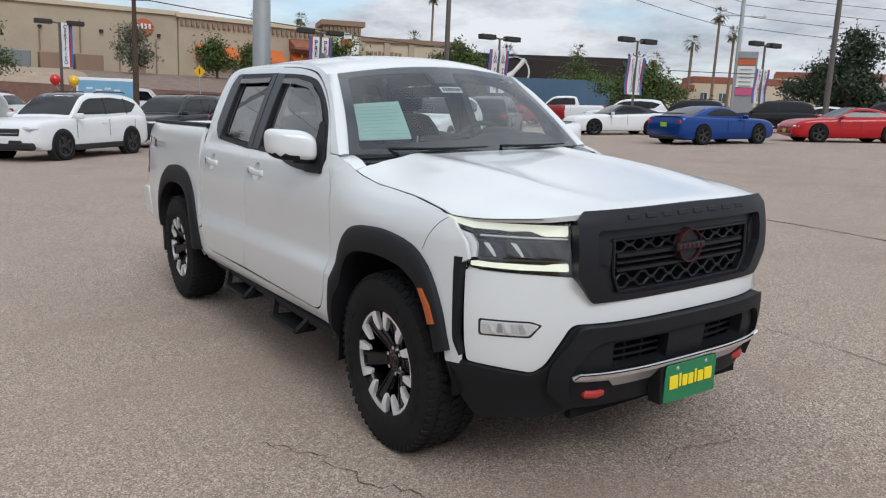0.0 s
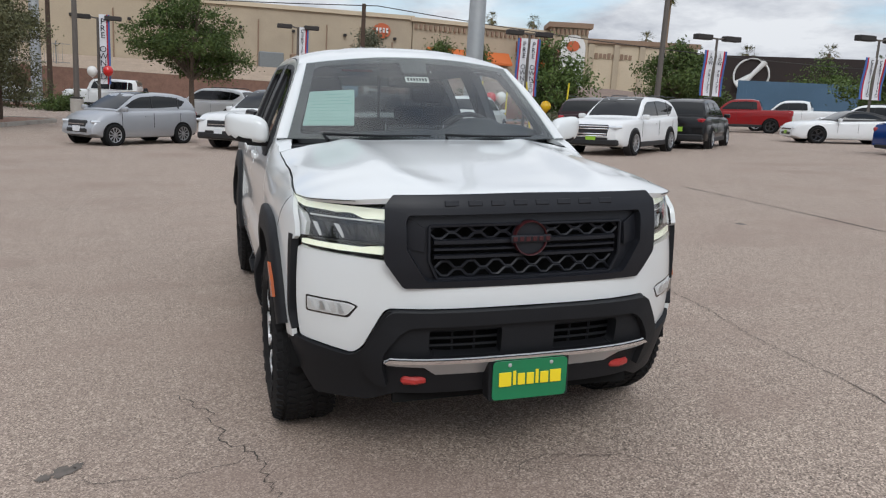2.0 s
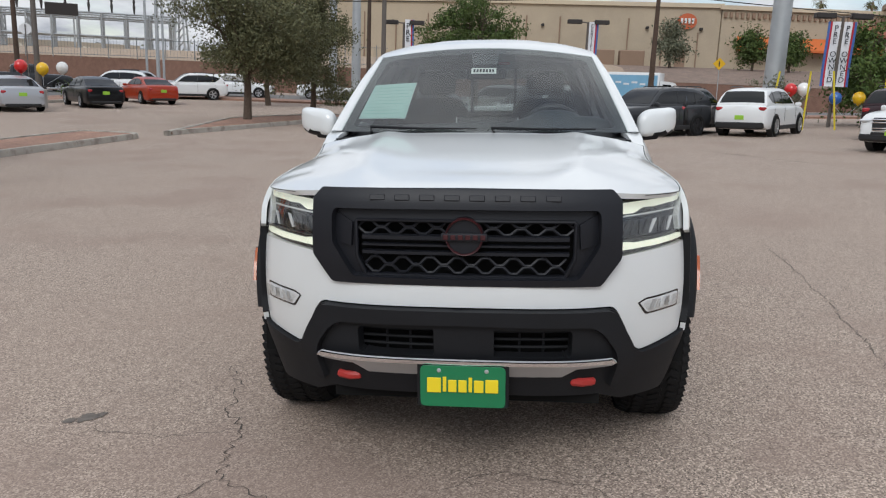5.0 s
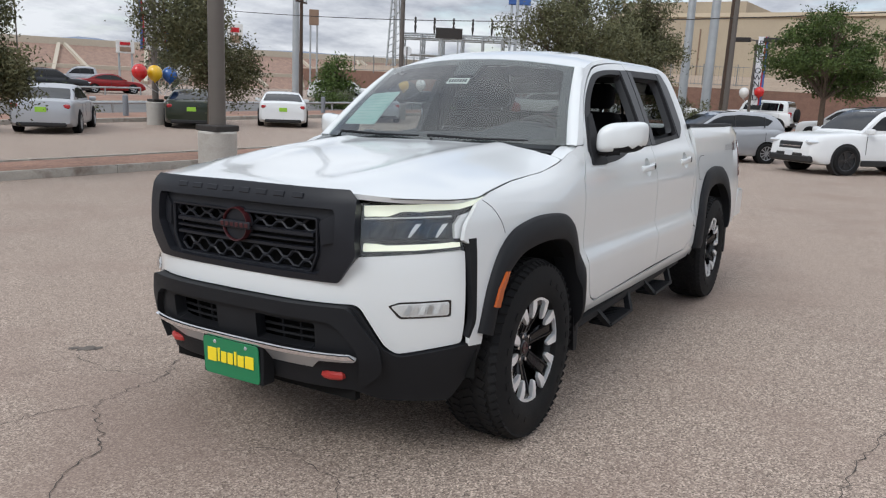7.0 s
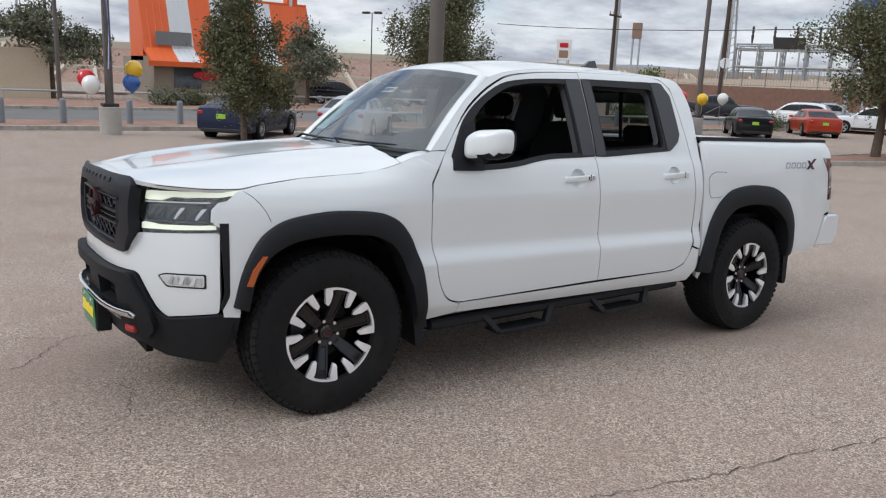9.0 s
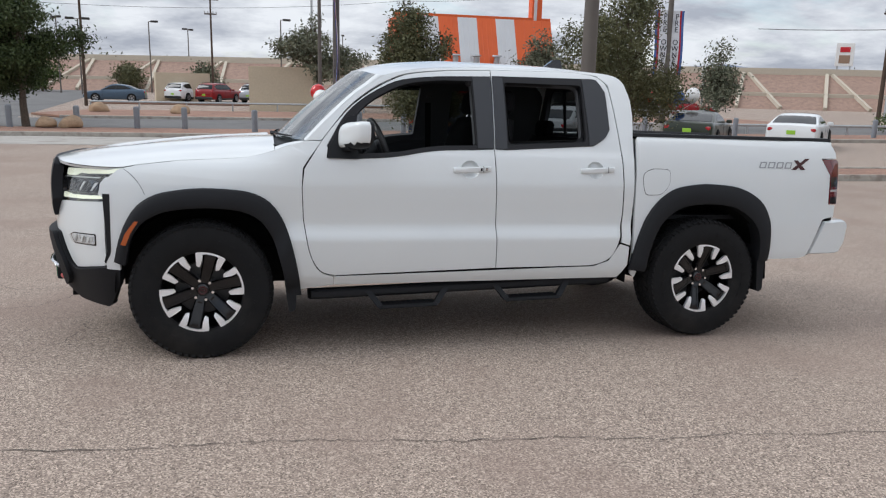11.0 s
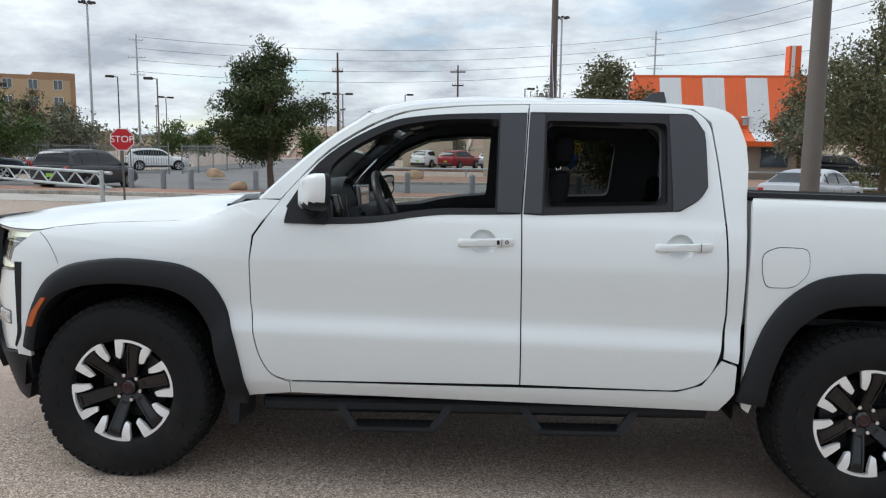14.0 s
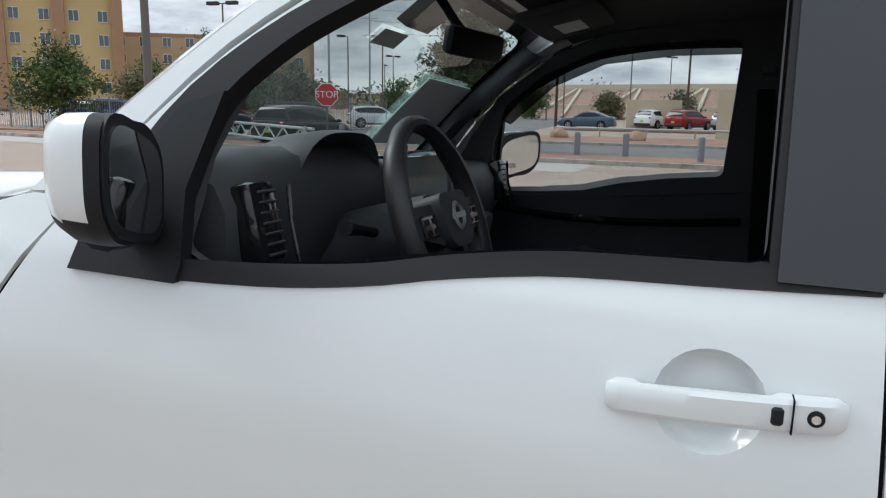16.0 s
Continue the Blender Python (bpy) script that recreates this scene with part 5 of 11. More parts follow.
# running boards
for s in (1, -1):
    def bar_z(x):
        return 0.366 - 0.030 * x

    bm = bmesh.new()
    rings = []
    for x, yy in ((1.00, 0.75), (0.985, 0.785), (0.94, 0.795), (0.0, 0.795), (-0.90, 0.795), (-0.945, 0.785), (-0.96, 0.75)):
        z = bar_z(x)
        rings.append([(x, s * (yy + a), z + b) for a, b in ((-0.035, 0.024), (-0.02, 0.032), (0.018, 0.030), (0.034, 0.016), (0.036, -0.012), (0.022, -0.028), (-0.02, -0.030), (-0.035, -0.02))])
    loft_into(bm, rings)
    bmesh.ops.recalc_face_normals(bm, faces=bm.faces[:])
    BOARD = part("running_board", bm, M_BLACK, TRUCK, "black step bar with two drop steps")
    for x0, x1 in ((0.655, 0.150), (-0.150, -0.655)):
        bm = bmesh.new()
        za, zb = bar_z(x0), bar_z(x1)
        lo = 0.085
        for sx, z0, xe in ((x0, za, x0 - 0.085), (x1, zb, x1 + 0.085)):
            rings = []
            for t_ in (0.0, 0.35, 0.9, 1.0):
                x, yy, z = sx + (xe - sx) * t_, 0.812 + 0.058 * t_, z0 + 0.02 - lo * t_ - 0.02 * t_
                rings.append([(x - 0.020, s * (yy + 0.012), z), (x + 0.020, s * (yy + 0.012), z), (x + 0.020, s * (yy - 0.020), z - 0.006), (x - 0.020, s * (yy - 0.020), z - 0.006)])
            loft_into(bm, rings)
        xa, xb = x0 - 0.075, x1 + 0.075
        loft_into(bm, [[(x, s * yy, bar_z(x) - lo + dz) for yy, dz in ((0.884, 0.012), (0.887, -0.004), (0.876, -0.012), (0.755, -0.010), (0.750, 0.004))] for x in (xa, xb)])
        bmesh.ops.recalc_face_normals(bm, faces=bm.faces[:])
        STEP = part("drop_step", bm, M_BLACK, BOARD, "black ribbed drop step")
        for k in range(10):
            x = xa - 0.03 - k * (xa - xb - 0.06) / 9
            part("tread_rib", box((x, s * 0.815, bar_z(x) - lo + 0.005), (0.014, 0.105, 0.008), None, 0.002), M_BLACK, STEP)

# mirrors
for i, s in enumerate((1, -1)):
    base = bmesh.new()
    prism_into(base, soft([(0.90, 1.150), (0.72, 1.148), (0.715, 1.170), (0.738, 1.27), (0.715, 1.405), (0.78, 1.385), (0.89, 1.215, 0.01)]), lambda a, b, h: (a, s * (half_width(a, b) + h), b), -0.012, 0.012)
    arm = [Vector((0.80, s * 0.83, 1.222)), Vector((0.785, s * 0.87, 1.222)), Vector((0.765, s * 0.93, 1.232))]
    tube_into(base, arm, [0.030, 0.030, 0.036], 10)
    bmesh.ops.recalc_face_normals(base, faces=base.faces[:])
    MIRROR = part("side_mirror", base, M_BLACK, FDOOR[i], "black mirror mount")
    def rear_x(dy):
        return 0.712 - 0.45 * dy

    shell = bmesh.new()
    rings = []
    for t, sx in ((0.0, 0.40), (0.05, 0.66), (0.18, 0.88), (0.42, 1.0), (0.72, 1.02), (0.80, 1.02), (1.0, 0.98)):
        ring = []
        for k in range(72):
            a = 2 * math.pi * k / 72
            cy, cz = math.cos(a), math.sin(a)
            dy = math.copysign(abs(cy) ** 0.55, cy) * 0.110 * sx
            rz = math.copysign(abs(cz) ** 0.60, cz) * 0.075 * sx
            x = (0.812 - 0.45 * dy) * (1 - t) + rear_x(dy) * t
            ring.append((x, s * (0.937 + dy), 1.286 + rz + 0.022 * cy))
        rings.append(ring)
    loft_into(shell, rings)
    bmesh.ops.recalc_face_normals(shell, faces=shell.faces[:])
    for f in shell.faces:
        c = f.calc_center_median()
        if c.z < 1.230 + 0.2 * (abs(c.y) - 0.937) or c.x < rear_x(abs(c.y) - 0.937) + 0.014:
            f.material_index = 1
    part("mirror_shell", shell, [M_PAINT, M_BLACK], MIRROR, "white mirror shell with black underside", angle=50)
    pts = []
    for k in range(28):
        a = 2 * math.pi * k / 28
        cy, cz = math.cos(a), math.sin(a)
        pts.append((math.copysign(abs(cy) ** 0.55, cy) * 0.092, math.copysign(abs(cz) ** 0.60, cz) * 0.060))
    bm = bmesh.new()
    prism_into(bm, pts, lambda a, b, h: (rear_x(a) + h, s * (0.937 + a), 1.286 + b + 0.021 * a / 0.1), -0.006, 0.002)
    part("mirror_glass", bm, M_MIRROR, MIRROR, "mirror glass")
    bm = bmesh.new()
    prism_into(bm, [(a * 1.15, b * 1.20) for a, b in pts], lambda a, b, h: (rear_x(a) + h, s * (0.937 + a), 1.286 + b + 0.021 * a / 0.1), -0.004, 0.010)
    part("mirror_bezel", bm, M_BLACK, MIRROR)

# door handles
def door_handle(door, x0, x1, z, s, keyed):
    xc = x0 - 0.106

    def bowl(x, zz):
        r = math.hypot((x - xc) / 0.057, (zz - z) / 0.054)
        return (x, half_width(x, zz) - 0.026 * max(0.0, 1 - r ** 6), zz)

    def mid(x):
        return z + 0.012 * (x0 * 0.5 + x1 * 0.5 - x) / (x0 - x1)

    H = part("door_handle", sheet(cup_ring(xc, z, 1.02), bowl, (0, 1, 0), (), 0.009, 0.0, mirror=s < 0), M_PAINT, door, "white door handle in a round recess", angle=60)
    rings = []
    n = 26
    for i in range(n + 1):
        t = i / n
        x = x0 + (x1 - x0) * t
        e = min(1.0, min(t, 1 - t) / 0.04)
        hh = 0.0172 * (0.72 + 0.28 * e ** 0.5)
        lift = 0.014 + 0.010 * math.sin(math.pi * t)
        yy = half_width(x, z)
        top, bot = yy + lift * (0.6 + 0.4 * e), yy + (0.010 if 0.12 < t < 0.72 else -0.004)
        zc = mid(x)
        rings.append([(x, s * bot, zc - hh), (x, s * (top - 0.005), zc - hh), (x, s * (top - 0.001), zc - hh * 0.72), (x, s * top, zc), (x, s * (top - 0.001), zc + hh * 0.72), (x, s * (top - 0.005), zc + hh), (x, s * bot, zc + hh)])
    bm = bmesh.new()
    loft_into(bm, rings)
    bmesh.ops.recalc_face_normals(bm, faces=bm.faces[:])
    part("grip", bm, M_PAINT, H)
    seam = x1 + (x0 - x1) * 0.215
    part("seam", box((seam, s * (half_width(seam, z) + 0.0105), mid(seam)), (0.0016, 0.024, 0.0348)), M_CAVITY, H)
    if keyed:
        bx_ = x1 + (x0 - x1) * 0.275
        part("lock_button", box((bx_, s * (half_width(bx_, z) + 0.0215), mid(bx_)), (0.012, 0.006, 0.019), None, 0.003), M_BLACK, H, "black lock button")
        kx = x1 + (x0 - x1) * 0.125
        for name, prof, mm in (("key_ring", [(0.0, 0.0015), (0.0082, 0.0015), (0.0092, -0.004)], M_BLACK), ("keyhole", [(0.0, 0.0035), (0.0045, 0.0035), (0.0055, 0.0)], M_CHROME)):
            bm = bmesh.new()
            lathe_into(bm, prof, 18)
            for v in bm.verts:
                v.co = Vector((v.co.x + kx, s * (half_width(kx, z) + 0.0175 + v.co.y), v.co.z + mid(kx)))
            part(name, bm, mm, H)


for i, s in enumerate((1, -1)):
    door_handle(FDOOR[i], 0.148, -0.088, 1.098, s, s > 0)
    door_handle(RDOOR[i], -0.680, -0.915, 1.106, s, False)

# chassis, tank and axles below
bm = bmesh.new()
box_into(bm, (0, 0.42, 0.50), (4.6, 0.09, 0.14))
box_into(bm, (0, -0.42, 0.50), (4.6, 0.09, 0.14))
for x in (-2.2, -1.2, 0.0, 1.0, 1.9):
    box_into(bm, (x, 0, 0.50), (0.08, 0.9, 0.10))
box_into(bm, (-0.5, 0.1, 0.43), (1.1, 0.5, 0.22), None, 0.04)
box_into(bm, (1.0, 0, 0.42), (0.9, 0.4, 0.22), None, 0.05)
rod_into(bm, (-1.6, -0.72, 0.39), (-1.6, 0.72, 0.39), 0.05)
rod_into(bm, (1.6, -0.72, 0.37), (1.6, 0.72, 0.37), 0.03)
rod_into(bm, (-1.6, 0.05, 0.26), (-1.6, 0.05, 0.52), 0.13, n=12)
part("chassis", bm, M_CAVITY, TRUCK)

# ---- the pickup's cabin ----
cab_in = soft([(0.925, 1.19), (0.72, 1.462), (0.53, 1.592), (0.38, 1.648), (0.10, 1.682), (-0.144, 1.69), (-0.87, 1.69, 0.04), (-0.985, 1.60, 0.05), (-1.01, 1.20), (-1.01, 1.18), (0.93, 1.13)])
cab_front = soft([(0.045, 1.262, 0.02), (0.20, 1.246), (0.34, 1.222), (0.46, 1.190), (0.60, 1.177), (0.70, 1.170), (0.752, 1.19, 0.02), (0.746, 1.31), (0.705, 1.432, 0.03), (0.575, 1.532), (0.40, 1.605), (0.20, 1.630), (0.025, 1.636, 0.03)])
cab_near = soft([(-0.002, 1.226, 0.02), (0.20, 1.220), (0.34, 1.203), (0.46, 1.184), (0.60, 1.170), (0.70, 1.164), (0.754, 1.185, 0.02), (0.748, 1.31), (0.708, 1.436, 0.03), (0.578, 1.537), (0.40, 1.610), (0.20, 1.636), (-0.004, 1.642, 0.02)])
cab_rear = soft([(-0.235, 1.256, 0.03), (-0.71, 1.280, 0.04), (-0.725, 1.610, 0.05), (-0.225, 1.612, 0.04)])
for i, s in enumerate((1, -1)):
    part("pillar_trim", sheet(cab_in, on_side(-0.055), (0, -1, 0), [cab_near if s > 0 else cab_front, cab_rear], 0.06, 0.04, mirror=s < 0), M_HEADLINER, TRUCK, "dark grey inner pillar trim")
    for door, x0, x1, rear in ((FDOOR[i], 0.93, -0.10, False), (RDOOR[i], -0.17, -0.98, True)):
        z1 = 1.20 if rear else 1.15
        inner = [(x0, 0.56), (x0, z1), ((x0 + x1) / 2, z1 + 0.02), (x1, 1.225), (x1, 0.56)]
        panel = part("door_panel", sheet(inner, on_side(-0.062), (0, -1, 0), (), 0.10, 0.05, mirror=s < 0), M_DASH, door, "black inner door panel")
        bm = bmesh.new()
        xm = x0 * 0.35 + x1 * 0.65
        box_into(bm, (xm, s * 0.79, 0.985), (0.42, 0.07, 0.05), None, 0.02, 2)
        part("armrest", bm, M_DASH, panel)
        hx = x0 * 0.52 + x1 * 0.48
        part("inner_handle", tube([(hx + 0.05, s * 0.792, 1.098), (hx + 0.035, s * 0.775, 1.106), (hx - 0.02, s * 0.772, 1.106), (hx - 0.055, s * 0.776, 1.100)], [0.006, 0.008, 0.008, 0.006], 8), M_CHROME, panel, "chrome inner handle")
        bm = bmesh.new()
        rings = []
        for k in range(9):
            t = k / 8
            x = x0 + (x1 - x0) * (0.06 + 0.86 * t)
            z = 1.128 - 0.03 * math.sin(math.pi * t) if not rear else 1.15
            rings.append([(x, s * (half_width(x, z) - 0.066), z + 0.012), (x, s * (half_width(x, z) - 0.085), z + 0.004), (x, s * (half_width(x, z) - 0.066), z - 0.012)])
        loft_into(bm, rings)
        bmesh.ops.recalc_face_normals(bm, faces=bm.faces[:])
        part("panel_crease", bm, M_CLOTH, panel)
    part("grab_handle", tube([(0.80, s * 0.695, 1.415), (0.785, s * 0.655, 1.435), (0.735, s * 0.630, 1.49), (0.69, s * 0.615, 1.535), (0.665, s * 0.635, 1.558)], [0.016, 0.017, 0.015, 0.017, 0.016], 8), M_DASH, TRUCK, "black pillar grab handle")
    part("seat_belt", sheet([(-0.02, 1.56), (-0.065, 1.56), (-0.095, 0.95), (-0.05, 0.95)], lambda x, z: (x, 0.635 + (1.56 - z) * 0.10, z), (0, -1, 0), (), 0.2, 0.002, mirror=s < 0), M_CLOTH, TRUCK, "black seat belt")
    part("belt_guide", box((-0.045, s * 0.625, 1.565), (0.05, 0.03, 0.04), None, 0.008), M_DASH, TRUCK)
    # sun visor with its pale warning label
    VISOR = part("sun_visor", box((0.455, s * 0.36, 1.655), (0.20, 0.40, 0.022), (0, 14, 0), 0.009, 2), M_HEADLINER, TRUCK, "folded dark sun visor")
    part("visor_label", box((0.455, s * 0.40, 1.6425), (0.07, 0.15, 0.001), (0, 14, 0)), M_WHITEPAPER, VISOR, "pale warning label")

part("headliner", sheet([(0.56, -0.97), (0.56, 0.97), (-0.98, 0.97), (-0.98, -0.97)], lambda x, k: tuple(Vector(roof_map(x, k)) - Vector((0, 0, 0.042))), (0, 0, -1), (), 0.10, 0.03), M_HEADLINER, TRUCK, "dark grey headliner")
bm = bmesh.new()
box_into(bm, (0.36, 0.0, 1.688), (0.16, 0.18, 0.035), (0, 6, 0), 0.012, 2)
CONSOLE = part("overhead_console", bm, M_DASH, TRUCK, "black overhead console")
for y in (-0.045, 0.045):
    part("map_lamp", box((0.33, y, 1.672), (0.05, 0.05, 0.008), (0, 6, 0), 0.003), M_WHITEPAPER, CONSOLE)

# floor, firewall, rear wall with its three-part window
part("cab_floor", box((0.0, 0, 0.555), (2.1, 1.60, 0.03)), M_CLOTH, TRUCK, "black floor carpet")
part("firewall", box((1.06, 0, 0.86), (0.03, 1.46, 0.66)), M_CAVITY, TRUCK)


def rear_wall(inset):
    return lambda y, z: (-1.050 + 0.06 * max(0.0, z - 1.40) ** 1.3 + inset, y, z)


wall_line = soft([(-0.80, 0.52), (0.80, 0.52), (0.80, 1.20), (0.74, 1.38), (0.585, 1.69, 0.06), (-0.585, 1.69, 0.06), (-0.74, 1.38), (-0.80, 1.20)])
rear_pane = soft([(-0.64, 1.315, 0.04), (0.64, 1.315, 0.04), (0.545, 1.625, 0.05), (-0.545, 1.625, 0.05)])
part("cab_rear_wall", sheet(wall_line, rear_wall(0.0), (-1, 0, 0), [rear_pane], 0.12, 0.0), M_PAINT, TRUCK, "white rear cab wall")
part("rear_trim_panel", sheet(wall_line, rear_wall(0.03), (1, 0, 0), [rear_pane], 0.12, 0.03), M_HEADLINER, TRUCK, "dark grey rear trim")
RW = part("rear_window", sheet(rear_pane, rear_wall(0.008), (-1, 0, 0), (), 0.15, 0.0), M_TINT2, TRUCK, "lightly tinted sliding rear window")
RW.visible_shadow = False
for y in (-0.165, 0.165):
    part("window_bar", box((-0.995, y, 1.47), (0.02, 0.024, 0.33), (0, 5, 0), 0.004), M_BLACK, RW)
part("third_lamp", box((-1.015, 0, 1.675), (0.03, 0.24, 0.025), None, 0.006), M_TAIL, TRUCK)

# dashboard
prof = [(1.09, 1.215), (0.98, 1.252), (0.86, 1.272), (0.77, 1.276), (0.725, 1.262), (0.705, 1.225), (0.70, 1.165), (0.735, 1.10), (0.76, 0.95), (0.82, 0.74), (1.05, 0.74)]
bm = bmesh.new()
rings = []
for k in range(23):
    y = -0.745 + 1.49 * k / 22
    cut = 0.05 * smooth01(0.55, 0.745, abs(y))
    rings.append([(x - 0.16 * (abs(y) / 0.745) ** 2 * smooth01(0.85, 1.09, x) + (cut if x < 0.9 else 0) * 0.3, y, z - 0.01 * (abs(y) / 0.745) ** 2 + 0.012 * math.exp(-(y / 0.2) ** 2) * (x < 0.9) + (0.052 * smooth01(0.12, 0.28, y) * (1 - 0.65 * smooth01(0.58, 0.74, y)) * smooth01(1.05, 0.88, x) if z > 1.2 else 0.0)) for x, z in prof])
loft_into(bm, rings)
bmesh.ops.recalc_face_normals(bm, faces=bm.faces[:])
DASH = part("dashboard", bm, M_DASH, TRUCK, "black moulded dashboard", angle=45)
# instrument hood
bm = bmesh.new()
rings = []
for x, gy, gz in ((0.712, 1.0, 1.0), (0.705, 1.03, 1.04), (0.73, 1.06, 1.06), (0.80, 1.04, 1.0), (0.90, 0.92, 0.72), (0.97, 0.7, 0.45)):
    ring = []
    for k in range(21):
        a = math.pi * k / 20
        c = math.copysign(abs(math.cos(a)) ** 0.6, math.cos(a))
        ring.append((x + 0.02 * (1 - math.sin(a)), 0.382 + 0.172 * gy * c, 1.17 + 0.174 * gz * math.sin(a) ** 0.75))
    rings.append(ring)
inner = [(p[0] + 0.085, 0.382 + (p[1] - 0.382) * 0.86, 1.17 + (p[2] - 1.17) * 0.86) for p in rings[0]]
loft_into(bm, [inner] + rings, close=False, caps=False)
part("instrument_hood", bm, M_DASH, DASH, "black instrument hood", angle=50)
part("gauge_panel", box((0.79, 0.382, 1.215), (0.02, 0.33, 0.17), (0, -12, 0), 0.01), M_GLOSSBLK, DASH, "dark gauge panel")
for y in (0.30, 0.465):
    bm = bmesh.new()
    lathe_into(bm, [(0.048, 0.004), (0.052, 0.007), (0.056, 0.0)], 28, "X")
    for v in bm.verts:
        v.co = Vector((0.775 - v.co.x, y + v.co.y, 1.225 + v.co.z))
    part("gauge_ring", bm, M_SILVER, DASH)
# outer vents with slats
for s in (1, -1):
    vy = s * 0.683
    VENT = part("air_vent", box((0.705, vy, 1.212), (0.045, 0.070, 0.125), (0, 14, 0), 0.012, 2), M_GLOSSBLK, DASH, "black air vent")
    for k in range(7):
        part("slat", box((0.688 - 0.0037 * k + 0.012, vy - s * 0.004, 1.258 - k * 0.0155), (0.022, 0.048, 0.004), (0, 24, 0), 0.0015), M_DASH, VENT)
    part("vent_edge", tube([(0.675, vy - s * 0.036, 1.272), (0.668, vy - s * 0.036, 1.215), (0.652, vy - s * 0.036, 1.152)], 0.0035, 6), M_GLOSSBLK, VENT, "gloss vent edge")
# middle stack: screen, vents, knobs
part("centre_bezel", box((0.705, 0.012, 1.235), (0.03, 0.325, 0.155), (0, 7, 0), 0.012, 2), M_GLOSSBLK, DASH, "gloss black screen bezel")
part("touch_screen", box((0.6875, 0.012, 1.246), (0.006, 0.262, 0.112), (0, 7, 0), 0.002), M_SCREEN, DASH, "switched-off touch screen, reflected sky put into its grey")
for y in (-0.16, 0.184):
    part("screen_edge", box((0.690, y, 1.236), (0.012, 0.006, 0.150), (0, 7, 0), 0.002), M_SILVER, DASH)
part("centre_stack", box((0.735, 0.012, 1.07), (0.06, 0.31, 0.19), (0, -10, 0), 0.02, 2), M_DASH, DASH)
for y in (-0.09, 0.0, 0.09):
    bm = bmesh.new()
    rod_into(bm, (0.70, y + 0.012, 1.08), (0.675, y + 0.012, 1.086), 0.024, 0.021, 16)
    part("climate_knob", bm, M_BLACK, DASH)
part("glove_box", box((0.735, -0.42, 1.04), (0.05, 0.40, 0.16), (0, -12, 0), 0.015, 2), M_DASH, DASH)
part("centre_console", box((0.20, 0, 0.72), (1.0, 0.24, 0.34), None, 0.03, 2), M_DASH, TRUCK, "black centre console")
part("gear_lever", tube([(0.42, 0.02, 0.88), (0.41, 0.02, 0.98), (0.405, 0.02, 1.02)], [0.012, 0.014, 0.026], 10), M_BLACK, TRUCK)

# steering wheel
WHEEL = new("steering_wheel")
tagged(WHEEL, "black leather steering wheel")
WHEEL.parent = TRUCK
WHEEL.matrix_basis = Matrix.Translation((0.512, 0.382, 1.205)) @ Matrix.Rotation(radians(21), 4, "Y")
bm = bmesh.new()
n, k = 48, 10
ring = []
for i in range(n):
    a = 2 * math.pi * i / n
    row = []
    for j in range(k):
        b = 2 * math.pi * j / k
        fat = 1.15 if abs(math.sin(a)) < 0.75 and abs(math.cos(a)) > 0.3 else 1.0
        rr = 0.178 + 0.0155 * fat * math.cos(b)
        row.append(bm.verts.new((0.018 * fat * math.sin(b), rr * math.cos(a), rr * math.sin(a))))
    ring.append(row)
for i in range(n):
    for j in range(k):
        bm.faces.new((ring[i][j], ring[(i + 1) % n][j], ring[(i + 1) % n][(j + 1) % k], ring[i][(j + 1) % k]))
bmesh.ops.recalc_face_normals(bm, faces=bm.faces[:])
part("rim", bm, M_LEATHER, WHEEL, "stitched black leather rim")
bm = bmesh.new()
prism_into(bm, soft([(-0.075, 0.045, 0.03), (0.075, 0.045, 0.03), (0.062, -0.055, 0.04), (-0.062, -0.055, 0.04)]), lambda a, b, h: (h, a, b), -0.028, 0.03)
HUB = part("hub_pad", bm, M_DASH, WHEEL, "black horn pad")
bm = bmesh.new()
lathe_into(bm, [(0.017, -0.0295), (0.022, -0.034), (0.027, -0.0295)], 24, "X")
box_into(bm, (-0.031, 0, 0), (0.004, 0.062, 0.010))
part("hub_badge", bm, M_SILVER, HUB, "silver ring badge")
for s in (1, -1):
    bm = bmesh.new()
    prism_into(bm, soft([(s * 0.06, 0.030), (s * 0.172, 0.030), (s * 0.175, -0.018), (s * 0.06, -0.045)]), lambda a, b, h: (h, a, b), -0.012, 0.012)
    SP = part("wheel_spoke", bm, M_DASH, WHEEL)
    part("button_pad", box((-0.014, s * 0.112, -0.006), (0.008, 0.062, 0.040), None, 0.003), M_GLOSSBLK, SP)
    for dy, dz in ((-0.018, 0.008), (0.018, 0.008), (-0.018, -0.010), (0.018, -0.010)):
        part("button", box((-0.019, s * 0.112 + dy, -0.006 + dz), (0.004, 0.016, 0.010), None, 0.002), M_BLACK, SP)
    bm = bmesh.new()
    prism_into(bm, [(s * 0.035, -0.05), (s * 0.018, -0.172), (s * 0.048, -0.168), (s * 0.06, -0.05)], lambda a, b, h: (h, a, b), -0.008, 0.008)
    part("wheel_spoke", bm, M_SILVER if s == 2 else M_DASH, WHEEL)
part("steering_column", tube([(0.53, 0.382, 1.195), (0.62, 0.382, 1.165), (0.74, 0.382, 1.12)], [0.055, 0.062, 0.07], 14), M_DASH, TRUCK, "black steering column")
for s in (1, -1):
    part("column_stalk", tube([(0.62, 0.382 + s * 0.04, 1.175), (0.625, 0.382 + s * 0.11, 1.188), (0.622, 0.382 + s * 0.17, 1.198)], [0.009, 0.010, 0.013], 8), M_BLACK, TRUCK, "black column stalk")

